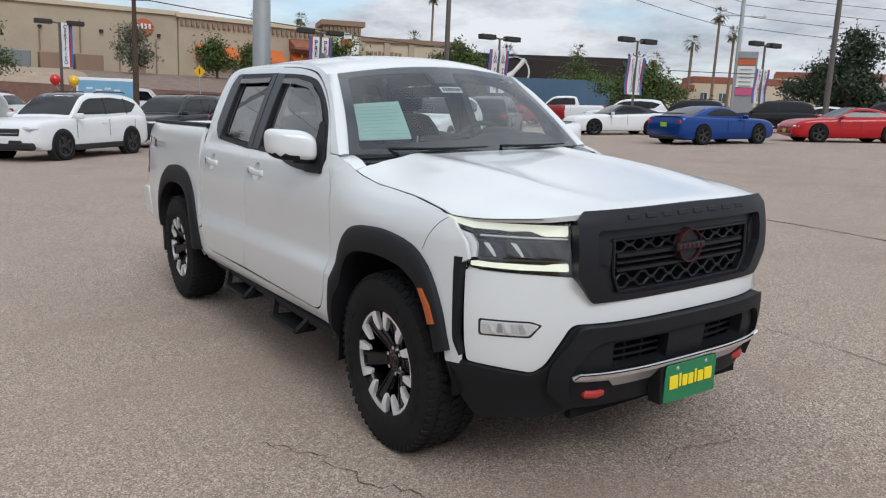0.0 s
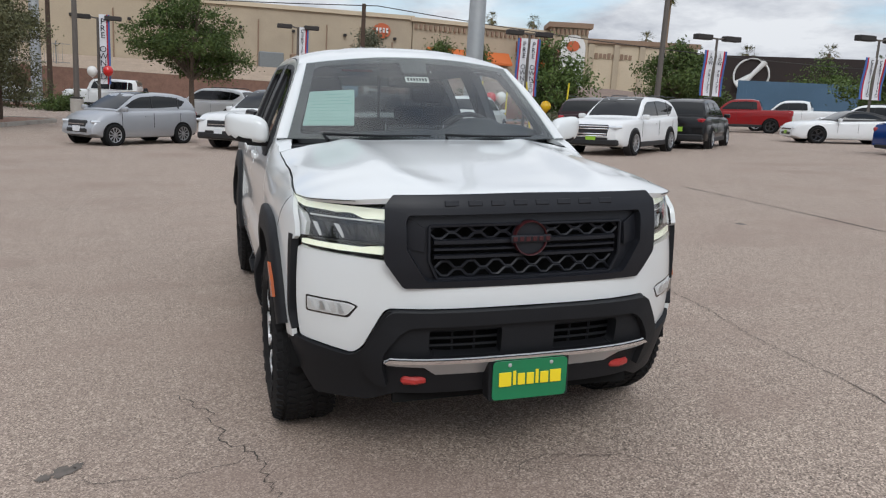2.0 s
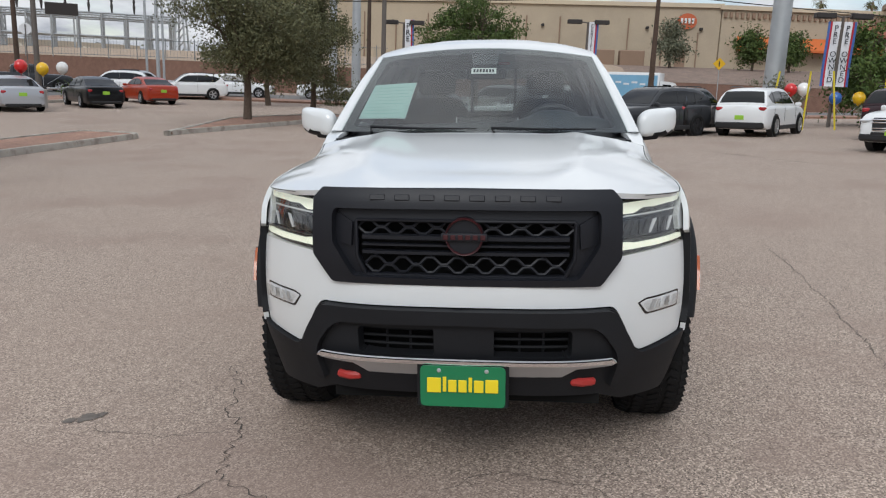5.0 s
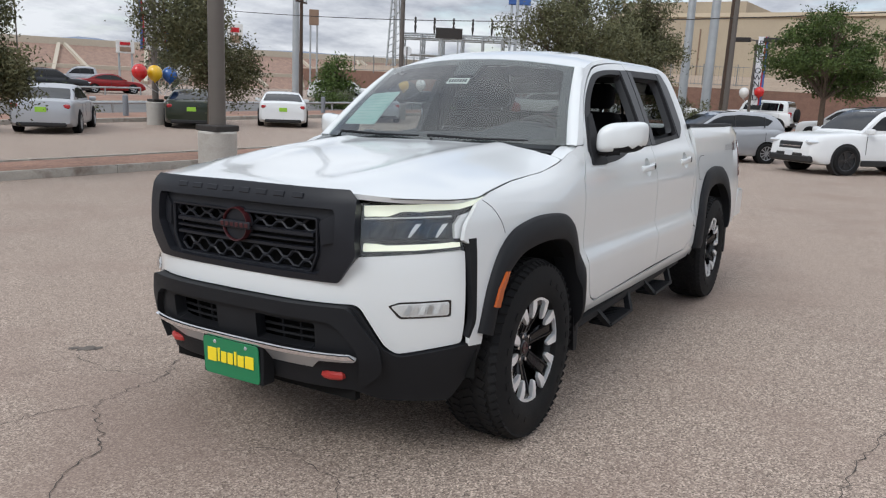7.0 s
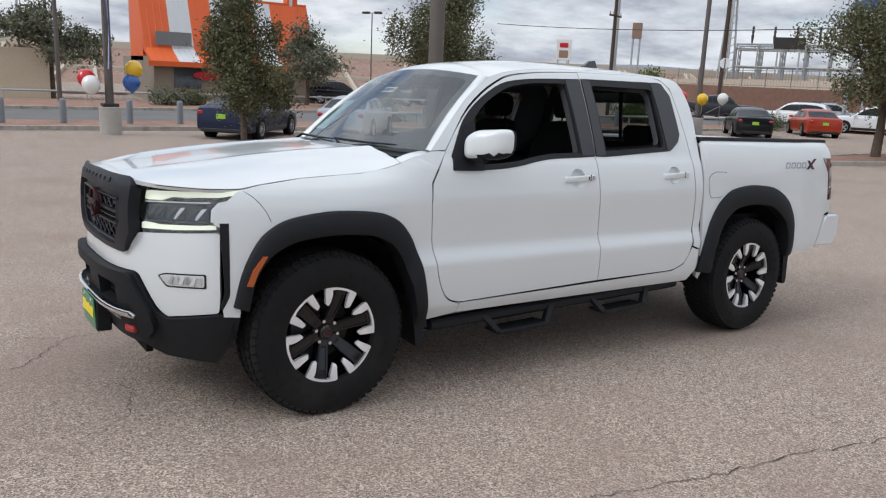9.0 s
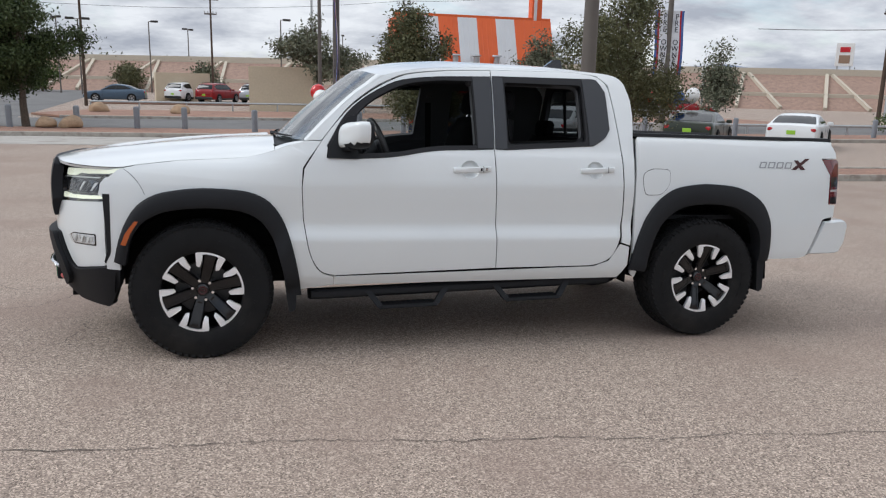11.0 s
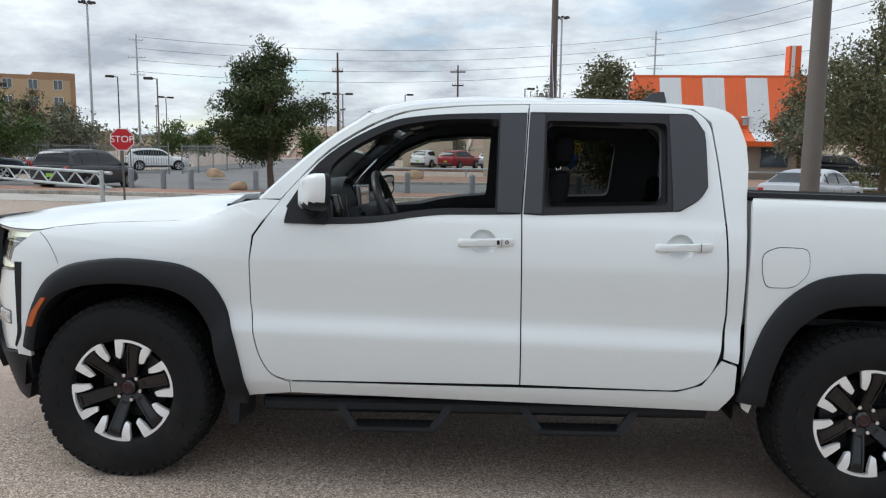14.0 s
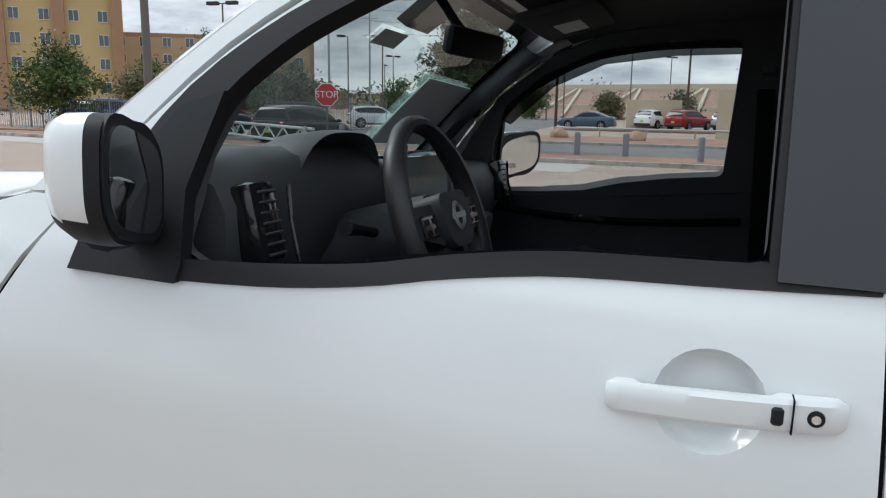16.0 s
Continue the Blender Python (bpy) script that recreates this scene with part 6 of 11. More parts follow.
# inside mirror
part("inside_mirror", box((0.592, 0.0, 1.552), (0.03, 0.235, 0.062), (0, -8, -12), 0.014, 2), M_BLACK, TRUCK, "black inside rear-view mirror")
part("mirror_stem", tube([(0.605, 0.0, 1.56), (0.64, 0.0, 1.60), (0.665, 0.0, 1.635)], 0.011, 8), M_BLACK, TRUCK)

# seats
def seat_shape(rows, n=20, ex=0.55):
    """A cushion skinned through (centre x, y, z, half depth, half width) rows, seen along z."""
    bm = bmesh.new()
    rings = []
    for x, y, z, hd, hw in rows:
        ring = []
        for k in range(n):
            a = 2 * math.pi * k / n
            c, q = math.cos(a), math.sin(a)
            ring.append((x + hd * math.copysign(abs(c) ** ex, c), y + hw * math.copysign(abs(q) ** ex, q), z))
        rings.append(ring)
    loft_into(bm, rings)
    bmesh.ops.recalc_face_normals(bm, faces=bm.faces[:])
    return bm


for s in (1, -1):
    y = s * 0.37
    SEAT = new("front_seat")
    tagged(SEAT, "black cloth front seat with headrest")
    SEAT.parent = TRUCK
    part("cushion", seat_shape([(0.12, y, 0.70, 0.24, 0.24), (0.12, y, 0.78, 0.27, 0.26), (0.12, y, 0.86, 0.26, 0.25), (0.12, y, 0.89, 0.20, 0.20)]), M_CLOTH, SEAT)
    part("backrest", seat_shape([(-0.13, y, 0.82, 0.07, 0.23), (-0.17, y, 0.95, 0.085, 0.255), (-0.225, y, 1.15, 0.085, 0.25), (-0.275, y, 1.32, 0.075, 0.22), (-0.300, y, 1.40, 0.055, 0.17), (-0.305, y, 1.415, 0.03, 0.12)]), M_CLOTH, SEAT)
    part("headrest", seat_shape([(-0.305, y, 1.435, 0.035, 0.10), (-0.312, y, 1.46, 0.050, 0.125), (-0.318, y, 1.52, 0.055, 0.13), (-0.318, y, 1.57, 0.045, 0.12), (-0.315, y, 1.592, 0.025, 0.09)]), M_CLOTH, SEAT)
    for dy in (-0.06, 0.06):
        part("headrest_rod", rod((-0.300, y + dy, 1.39), (-0.310, y + dy, 1.45), 0.006), M_CHROME, SEAT)
BENCH = new("rear_bench")
tagged(BENCH, "black cloth rear bench seat")
BENCH.parent = TRUCK
part("cushion", seat_shape([(-0.64, 0, 0.70, 0.22, 0.66), (-0.64, 0, 0.80, 0.25, 0.68), (-0.64, 0, 0.86, 0.24, 0.67), (-0.64, 0, 0.88, 0.18, 0.62)], 28, 0.3), M_CLOTH, BENCH)
part("backrest", seat_shape([(-0.86, 0, 0.82, 0.07, 0.66), (-0.88, 0, 1.0, 0.08, 0.66), (-0.92, 0, 1.22, 0.07, 0.65), (-0.935, 0, 1.29, 0.04, 0.60)], 28, 0.3), M_CLOTH, BENCH)
for y in (-0.40, 0.40):
    part("headrest", seat_shape([(-0.925, y, 1.285, 0.035, 0.10), (-0.93, y, 1.31, 0.045, 0.125), (-0.935, y, 1.38, 0.045, 0.125), (-0.935, y, 1.405, 0.025, 0.10)]), M_CLOTH, BENCH)

# papers behind the windshield
PAPER = part("window_paper", sheet([(-0.69, 0.17), (-0.42, 0.17), (-0.42, 0.60), (-0.69, 0.60)], lambda y, t: ws_map(y, t, 0.007), (1, 0, 1), (), 0.06, 0.0), M_PAPER, WS, "pale green buyer's sheet with print bars")
part("paper_back", sheet([(-0.69, 0.17), (-0.42, 0.17), (-0.42, 0.60), (-0.69, 0.60)], lambda y, t: ws_map(y, t, 0.011), (1, 0, 1), (), 0.06, 0.0), M_PAPERBACK, PAPER, "plain grey back of the sheet")
for k in range(9):
    t0 = 0.545 - k * 0.040
    w = (0.20, 0.235, 0.225, 0.24, 0.21, 0.235, 0.10, 0.19, 0.235)[k]
    part("print_bar", sheet([(-0.675, t0), (-0.675 + w, t0), (-0.675 + w, t0 + 0.006), (-0.675, t0 + 0.006)], lambda y, t: ws_map(y, t, 0.0055), (1, 0, 1), (), 0.06, 0.0), M_INK, PAPER)
CARD = part("stock_sticker", sheet([(-0.085, 0.685), (0.075, 0.685), (0.075, 0.755), (-0.085, 0.755)], lambda y, t: ws_map(y, t, 0.006), (1, 0, 1), (), 0.06, 0.0), M_WHITEPAPER, WS, "small white sticker with dark marks")
for k in range(7):
    y0 = -0.072 + k * 0.020
    part("print_bar", sheet([(y0, 0.70), (y0 + 0.013, 0.70), (y0 + 0.013, 0.74), (y0, 0.74)], lambda y, t: ws_map(y, t, 0.0045), (1, 0, 1), (), 0.06, 0.0), M_BLACK, CARD)

# ---- parked cars ----
M_CARGLASS = mat("dark_car_glass", (0.004, 0.005, 0.006), 0.05, vary=0.1)
M_CARTRIM = mat("car_black_trim", (0.018, 0.018, 0.019), 0.5, vary=0.1)
M_CARSILVER = mat("car_wheel_silver", (0.50, 0.51, 0.53), 0.3, metal=0.8, vary=0.05)
M_CARLAMP = mat("car_headlamp", (0.62, 0.65, 0.68), 0.12, vary=0.1, coat=1.0)
M_CARTAIL = mat("car_tail_lamp", (0.36, 0.012, 0.018), 0.15, vary=0.1, coat=1.0)
M_CARRIM = mat("satin_black_car_rim", (0.028, 0.028, 0.030), 0.28, metal=0.4, vary=0.1, scale=8, coat=0.6)
M_CARPLATE = mat("yellow_green_plate", (0.30, 0.55, 0.05), 0.4, vary=0.1)
M_WHITEPLATE = mat("white_plate", (0.66, 0.68, 0.70), 0.4, vary=0.1)
PAINTS = {}


def paint(key, color, metal=0.0):
    if key not in PAINTS:
        PAINTS[key] = mat(key + "_car_paint", color, 0.32, metal=metal, vary=0.03, scale=2, coat=0.5)
    PAINTS[key].node_tree.nodes["Principled BSDF"].inputs["Specular IOR Level"].default_value = 0.2
    return PAINTS[key]


# length, width, height, wheel base, wheel radius, belt, sill; lines from tail to nose: body top, roof; side glass outline
SHAPES = {
    "suv": (4.75, 1.90, 1.68, 2.85, 0.37, 1.07, 0.25,
            [(-2.375, 0.72), (-2.35, 1.0), (-2.25, 1.08), (-1.5, 1.10), (-0.5, 1.08), (0.95, 1.05), (1.5, 1.035), (2.0, 0.985), (2.22, 0.92), (2.33, 0.80), (2.375, 0.60)],
            [(-2.24, 1.10), (-2.08, 1.38), (-1.90, 1.56), (-1.5, 1.64), (-0.8, 1.675), (0.0, 1.66), (0.28, 1.60), (0.62, 1.39), (1.02, 1.06)],
            [(0.80, 1.13), (0.38, 1.45), (0.12, 1.54), (-0.8, 1.575), (-1.5, 1.52), (-1.92, 1.40), (-1.58, 1.17), (-0.5, 1.14)]),
    "sedan": (4.80, 1.83, 1.45, 2.80, 0.335, 0.96, 0.20,
              [(-2.40, 0.66), (-2.36, 0.95), (-2.2, 1.03), (-1.75, 1.04), (-1.2, 1.0), (-0.4, 0.97), (0.9, 0.94), (1.5, 0.90), (2.0, 0.82), (2.25, 0.70), (2.37, 0.58), (2.40, 0.52)],
              [(-1.88, 1.03), (-1.5, 1.17), (-1.1, 1.33), (-0.7, 1.415), (-0.2, 1.445), (0.15, 1.42), (0.45, 1.30), (1.0, 0.94)],
              [(0.80, 1.01), (0.38, 1.25), (0.12, 1.335), (-0.3, 1.365), (-0.75, 1.335), (-1.1, 1.23), (-1.40, 1.09), (-0.5, 1.03)]),
    "coupe": (4.78, 1.90, 1.35, 2.81, 0.35, 0.95, 0.17,
              [(-2.39, 0.62), (-2.36, 0.92), (-2.2, 1.0), (-1.8, 1.01), (-1.2, 0.98), (-0.3, 0.95), (0.62, 0.93), (1.4, 0.91), (2.0, 0.84), (2.25, 0.74), (2.36, 0.60), (2.39, 0.50)],
              [(-1.88, 1.0), (-1.4, 1.16), (-1.0, 1.27), (-0.6, 1.335), (-0.2, 1.345), (0.05, 1.30), (0.35, 1.16), (0.74, 0.93)],
              [(0.55, 1.0), (0.25, 1.155), (0.0, 1.24), (-0.4, 1.265), (-0.8, 1.215), (-1.18, 1.07), (-0.9, 1.01)]),
    "hatch": (3.65, 1.60, 1.48, 2.39, 0.30, 0.98, 0.20,
              [(-1.825, 0.66), (-1.80, 0.95), (-1.70, 1.02), (-1.2, 1.01), (-0.3, 0.99), (0.9, 0.95), (1.3, 0.90), (1.6, 0.78), (1.78, 0.60), (1.825, 0.50)],
              [(-1.73, 1.03), (-1.6, 1.25), (-1.4, 1.39), (-1.0, 1.46), (-0.3, 1.475), (0.25, 1.43), (0.6, 1.25), (1.07, 0.96)],
              [(0.88, 1.03), (0.5, 1.25), (0.2, 1.35), (-0.4, 1.39), (-1.0, 1.36), (-1.38, 1.25), (-1.2, 1.10), (-0.4, 1.05)]),
    "minivan": (5.10, 1.98, 1.74, 3.06, 0.34, 1.05, 0.22,
                [(-2.55, 0.70), (-2.52, 1.0), (-2.4, 1.06), (-1.0, 1.06), (0.0, 1.04), (1.35, 1.0), (1.8, 0.97), (2.2, 0.86), (2.45, 0.70), (2.55, 0.55)],
                [(-2.43, 1.08), (-2.3, 1.40), (-2.1, 1.62), (-1.6, 1.71), (-0.5, 1.735), (0.3, 1.69), (0.7, 1.53), (1.44, 1.01)],
                [(1.12, 1.12), (0.65, 1.42), (0.3, 1.55), (-0.5, 1.60), (-1.7, 1.57), (-2.15, 1.45), (-2.10, 1.14), (-0.5, 1.12)]),
    "pickup": (5.70, 1.98, 1.88, 3.60, 0.40, 1.23, 0.34,
               [(-2.85, 0.90), (-2.83, 1.25), (-2.7, 1.28), (-1.3, 1.28), (-0.8, 1.25), (0.0, 1.23), (1.05, 1.21), (1.8, 1.19), (2.4, 1.14), (2.7, 1.04), (2.82, 0.85), (2.85, 0.70)],
               [(-1.22, 1.26), (-1.16, 1.60), (-1.02, 1.80), (-0.5, 1.87), (0.2, 1.86), (0.52, 1.78), (0.8, 1.56), (1.12, 1.21)],
               [(0.92, 1.30), (0.6, 1.58), (0.38, 1.71), (-0.4, 1.76), (-0.95, 1.72), (-1.02, 1.32)]),
    "jeep": (4.30, 1.86, 1.84, 2.95, 0.41, 1.19, 0.36,
             [(-2.15, 0.80), (-2.12, 1.16), (-1.95, 1.20), (0.0, 1.20), (0.72, 1.20), (1.5, 1.18), (1.95, 1.14), (2.08, 0.95), (2.15, 0.70)],
             [(-1.98, 1.20), (-1.92, 1.68), (-1.8, 1.82), (0.0, 1.84), (0.40, 1.82), (0.55, 1.72), (0.80, 1.19)],
             [(0.58, 1.28), (0.42, 1.66), (0.30, 1.71), (-1.55, 1.71), (-1.68, 1.66), (-1.70, 1.28)]),
}
BUILT = {}


def once(name, key, make, material, parent, label="", angle=35):
    """Links a part, and shares its mesh with every other car of the same shape and paint."""
    if key in BUILT:
        return share(name, BUILT[key], parent, Matrix.Identity(4), label)
    BUILT[key] = part(name, make(), material, parent, label, angle=angle)
    return BUILT[key]


WHEELS = {}


def car_wheel(style):
    """Tyre and rim meshes of unit radius, made once for each style."""
    if style in WHEELS:
        return WHEELS[style]
    bm = bmesh.new()
    lathe_into(bm, [(0.66, 0.26), (0.72, 0.30), (0.90, 0.30), (0.985, 0.24), (1.0, 0.10), (1.0, -0.10), (0.985, -0.24), (0.90, -0.30), (0.66, -0.28)], 28)
    tyre = part("tyre", bm, M_RUBBER)
    bm = bmesh.new()
    lathe_into(bm, [(0.70, 0.27), (0.72, 0.29), (0.64, 0.26), (0.60, 0.05)], 28)
    n = {"five": 5, "ten": 10, "seven": 7}[style.split("_")[0]]
    for k in range(n):
        a = 2 * math.pi * k / n
        w = 0.62 / n
        rings = []
        for r, ww, y in ((0.10, w * 0.8, 0.22), (0.35, w * 0.75, 0.235), (0.66, w * 1.15, 0.255)):
            ring = []
            for dt, dy in ((-ww, 0), (ww, 0), (ww, -0.10), (-ww, -0.10)):
                ring.append((r * math.cos(a) - dt * math.sin(a), y + dy, r * math.sin(a) + dt * math.cos(a)))
            rings.append(ring)
        loft_into(bm, rings)
    lathe_into(bm, [(0.0, 0.25), (0.12, 0.245), (0.15, 0.20)], 16)
    bmesh.ops.recalc_face_normals(bm, faces=bm.faces[:])
    rim = part("rim", bm, M_CARRIM if style.endswith("black") else M_CARSILVER)
    bm = bmesh.new()
    lathe_into(bm, [(0.0, 0.05), (0.66, 0.05)], 20)
    back_ = part("wheel_back", bm, M_CAVITY)
    meshes = (tyre.data, rim.data, back_.data)
    for o in (tyre, rim, back_):
        bpy.data.objects.remove(o)
    WHEELS[style] = meshes
    return meshes


def car(kind, key, color, x, y, rz, label, metal=0.0, wheels="five_silver", plate="green", stretch=1.0, lower=None, group="", top_paint=True):
    L, W, H, base, wr, belt, low, top_line, roof_line_, glass_line = SHAPES[kind]
    k = stretch
    L, base = L * k, base * k
    top_line = [(px_ * k, pz_) for px_, pz_ in top_line]
    roof_line_ = [(px_ * k, pz_) for px_, pz_ in roof_line_]
    glass_line = [(px_ * k, pz_) for px_, pz_ in glass_line]
    body_m = paint(key, color, metal)
    names = {"suv": "suv", "sedan": "sedan_car", "coupe": "sports_coupe", "hatch": "hatchback_car", "minivan": "minivan", "pickup": "parked_pickup_truck", "jeep": "off_road_vehicle"}
    root = thing(names[kind], on_lot(x, y, rz), label, "truck" if kind == "pickup" else "car", group)
    hw, f, r = W / 2, L / 2, -L / 2
    top_z = pchip([q[0] for q in top_line], [q[1] for q in top_line])
    roof_z = pchip([q[0] for q in roof_line_], [q[1] for q in roof_line_])
    square = kind in ("jeep", "pickup", "minivan")
    plan = pchip([r, r + 0.08, r + 0.35, r + 1.0, f - 1.0, f - 0.45, f - 0.12, f], [0.86, 0.93, 0.98, 1.0, 1.0, 0.975, 0.90, 0.80] if not square else [0.90, 0.96, 0.99, 1.0, 1.0, 0.99, 0.95, 0.90])
    hood, deck = top_z(f - 0.5), top_z(r + 0.3)
    cowl, top0, top1, tail = roof_line_[-1][0], roof_line_[-4][0], roof_line_[2][0], roof_line_[0][0]
    wb, wt = hw * 0.915, hw * (0.80 if kind == "jeep" else 0.70)

    def cabin_w(z):
        t = min(1.0, max(0.0, (z - belt) / (H - belt)))
        return wb + (wt - wb) * t ** 1.25

    def body_mesh():
        bm = bmesh.new()
        rings = []
        n = 30
        for i in range(n + 1):
            xx = r + L * (0.5 - 0.5 * math.cos(math.pi * i / n))
            tz, w = top_z(xx), hw * plan(xx)
            end = smooth01(0.35, 0.0, min(xx - r, f - xx))
            lo = low + 0.10 * end
            hgt_ = tz - lo
            half = [(w * 0.78, lo), (w * 0.95, lo + 0.03), (w * 0.99, lo + 0.12 * hgt_), (w, lo + 0.36 * hgt_), (w * 0.992, lo + 0.60 * hgt_), (w * 0.985, lo + 0.80 * hgt_), (w * 0.965, lo + 0.91 * hgt_), (w * 0.925, tz - 0.02), (w * 0.86, tz + 0.002), (w * 0.5, tz + 0.016), (0.0, tz + 0.02)]
            rings.append([(xx, a, b) for a, b in half] + [(xx, -a, b) for a, b in half[-2::-1]])
        loft_into(bm, rings)
        bmesh.ops.recalc_face_normals(bm, faces=bm.faces[:])
        return bm

    def cabin_mesh():
        bm = bmesh.new()
        rings = []
        n = 26
        x0, x1 = roof_line_[0][0], roof_line_[-1][0]
        for i in range(n + 1):
            xx = x0 + (x1 - x0) * (0.5 - 0.5 * math.cos(math.pi * i / n))
            zr, zb = roof_z(xx), belt - 0.06
            half = []
            for q in (0.0, 0.25, 0.5, 0.75, 0.90, 0.97):
                z = zb + (zr - zb) * q
                half.append((cabin_w(z) * (1.0 if q < 0.95 else 0.965), z))
            w = cabin_w(zr)
            half += [(w * 0.86, zr + 0.004), (w * 0.5, zr + 0.018), (0.0, zr + 0.024)]
            rings.append([(xx, a, b) for a, b in half] + [(xx, -a, b) for a, b in half[-2::-1]])
        loft_into(bm, rings)
        bmesh.ops.recalc_face_normals(bm, faces=bm.faces[:])
        return bm

    tag = (kind, key, k, top_paint)
    body = once("body", ("body",) + tag, body_mesh, body_m, root, angle=40)
    once("cabin", ("cabin",) + tag, cabin_mesh, body_m if top_paint else M_CARTRIM, body, angle=40)

    def pane_mesh(front):
        pts = roof_line_[-4:] if front else roof_line_[:3]
        a0, a1 = (pts[-1][0] - 0.06, pts[0][0] + 0.05) if front else (pts[0][0] + 0.03, pts[-1][0] - 0.04)

        def lay(yy, s_):
            xx = a0 + (a1 - a0) * s_
            zr = roof_z(xx)
            edge = cabin_w(zr) * (0.90 if not square else 0.92)
            return (xx, yy * edge, zr + 0.012 + 0.018 * (1 - yy * yy))
        return sheet(soft([(-1, 0, 0.06), (1, 0, 0.06), (1, 1, 0.08), (-1, 1, 0.08)]), lay, (1 if front else -1, 0, 1), (), 0.25, 0.012)

    once("windshield", ("ws", kind, k), lambda: pane_mesh(True), M_CARGLASS, body, "dark windshield")
    once("rear_window", ("rw", kind, k), lambda: pane_mesh(False), M_CARGLASS, body, "dark rear window")
    rounded = soft([(q[0], q[1], 0.06) for q in glass_line])
    for s in (1, -1):
        once("side_glass", ("dlo", kind, k, s), lambda: sheet(rounded, lambda a, b: (a, cabin_w(b) + 0.005, b), (0, 1, 0), (), 0.2, 0.012, mirror=s < 0), M_CARGLASS, body, "dark side windows")
        mid_x = (glass_line[0][0] + min(q[0] for q in glass_line)) / 2 + 0.12
        posts = [mid_x] if kind == "coupe" else [mid_x, min(q[0] for q in glass_line) + (0.55 if kind in ("suv", "minivan") else 0.30)]
        for px_ in (posts if kind != "coupe" else []):
            part("pillar", tube([(px_, s * (cabin_w(belt + 0.06) + 0.006), belt + 0.06), (px_ - 0.03, s * (cabin_w(H - 0.12) + 0.006), H - 0.13)], 0.018 if kind in ("suv", "minivan") else 0.022, 6), M_CARTRIM if kind != "jeep" else body_m, body)
    if kind == "coupe" and key in ("blue",):
        part("rear_wing", box((r + 0.16, 0, deck + 0.10), (0.22, W * 0.78, 0.025), (0, 6, 0), 0.01), M_CARTRIM, body, "black rear wing")
    # skirt
    if kind in ("suv", "jeep", "pickup"):
        for s in (1, -1):
            part("side_skirt", box((0, s * (hw - 0.012), low + 0.06), (base - 2 * wr - 0.1, 0.05, 0.15), None, 0.02), M_CARTRIM, body)
        part("front_skirt", box((f - 0.06, 0, low + 0.14), (0.18, W * 0.86, 0.20), None, 0.05), M_CARTRIM, body)
        part("rear_skirt", box((r + 0.06, 0, low + 0.16), (0.18, W * 0.88, 0.24), None, 0.05), M_CARTRIM, body)
    if kind in ("suv", "minivan"):
        for s in (1, -1):
            bm = bmesh.new()
            tube_into(bm, [(top0 - 0.3, s * wt * 0.93, H + 0.01), (top0 - 0.45, s * wt * 0.93, H + 0.045), (top1 + 0.4, s * wt * 0.93, H + 0.045), (top1 + 0.25, s * wt * 0.93, H + 0.01)], 0.018, 6)
            part("roof_rail", bm, M_CARTRIM, body)
    if kind == "pickup":
        bm = box(((r + tail) / 2, 0, deck + 0.004), (tail - r - 0.16, W - 0.28, 0.02))
        part("cargo_bed", bm, M_CARTRIM, body)
    # lamps, grille, bumpers, plates
    for s in (1, -1):
        fz = hood - 0.24 if kind not in ("jeep", "pickup") else hood - 0.20
        bm = bmesh.new()
        box_into(bm, (f - (0.115 if kind == "suv" else 0.17), s * hw * 0.72, fz + (0.05 if kind == "suv" else 0.0)), (0.26, hw * 0.34, 0.075), (0, 0, -s * 24), 0.03)
        part("headlamp", bm, M_CARLAMP, body, "clear headlamp")
        rz_ = deck - 0.20 if kind not in ("suv", "minivan", "hatch", "jeep", "pickup") else belt - 0.10
        bm = bmesh.new()
        box_into(bm, (r + 0.115, s * hw * 0.73, rz_), (0.20, hw * 0.34, 0.13 if kind not in ("pickup", "jeep") else 0.30), (0, 0, s * 20), 0.03)
        part("tail_lamp", bm, M_CARTAIL, body, "red tail lamp")
        bm = bmesh.new()
        box_into(bm, (cowl - 0.15, s * (hw + 0.07), belt + 0.03), (0.12, 0.22, 0.14), None, 0.04, 2)
        part("side_mirror", bm, body_m, body)
        # shut lines and door handles
        for px_ in ([cowl - 0.12, mid_x] + ([top1 + 0.3] if kind not in ("coupe",) else [])):
            part("door_seam", box((px_, s * (hw + 0.0005), (low + belt) / 2 + 0.10), (0.010, 0.006, belt - low - 0.36)), M_CARTRIM, body)
        part("door_handle", box((mid_x + 0.22, s * (hw * 0.995 + 0.002), belt - 0.17), (0.16, 0.02, 0.025)), body_m, body)
    bm = bmesh.new()
    box_into(bm, (f - 0.05, 0, hood - 0.30 if kind not in ("jeep", "pickup") else hood - 0.26), (0.10, hw * (0.95 if kind != "coupe" else 1.2), 0.20 if kind != "coupe" else 0.09), (0, -8, 0), 0.03)
    box_into(bm, (f - 0.03, 0, low + 0.22), (0.10, hw * 1.1, 0.13), None, 0.03)
    part("grille", bm, M_CARTRIM, body)
    bm = bmesh.new()
    box_into(bm, (f - 0.012, 0, hood - 0.31), (0.03, hw * 0.85, 0.018))
    part("grille_strip", bm, M_CHROME, body)
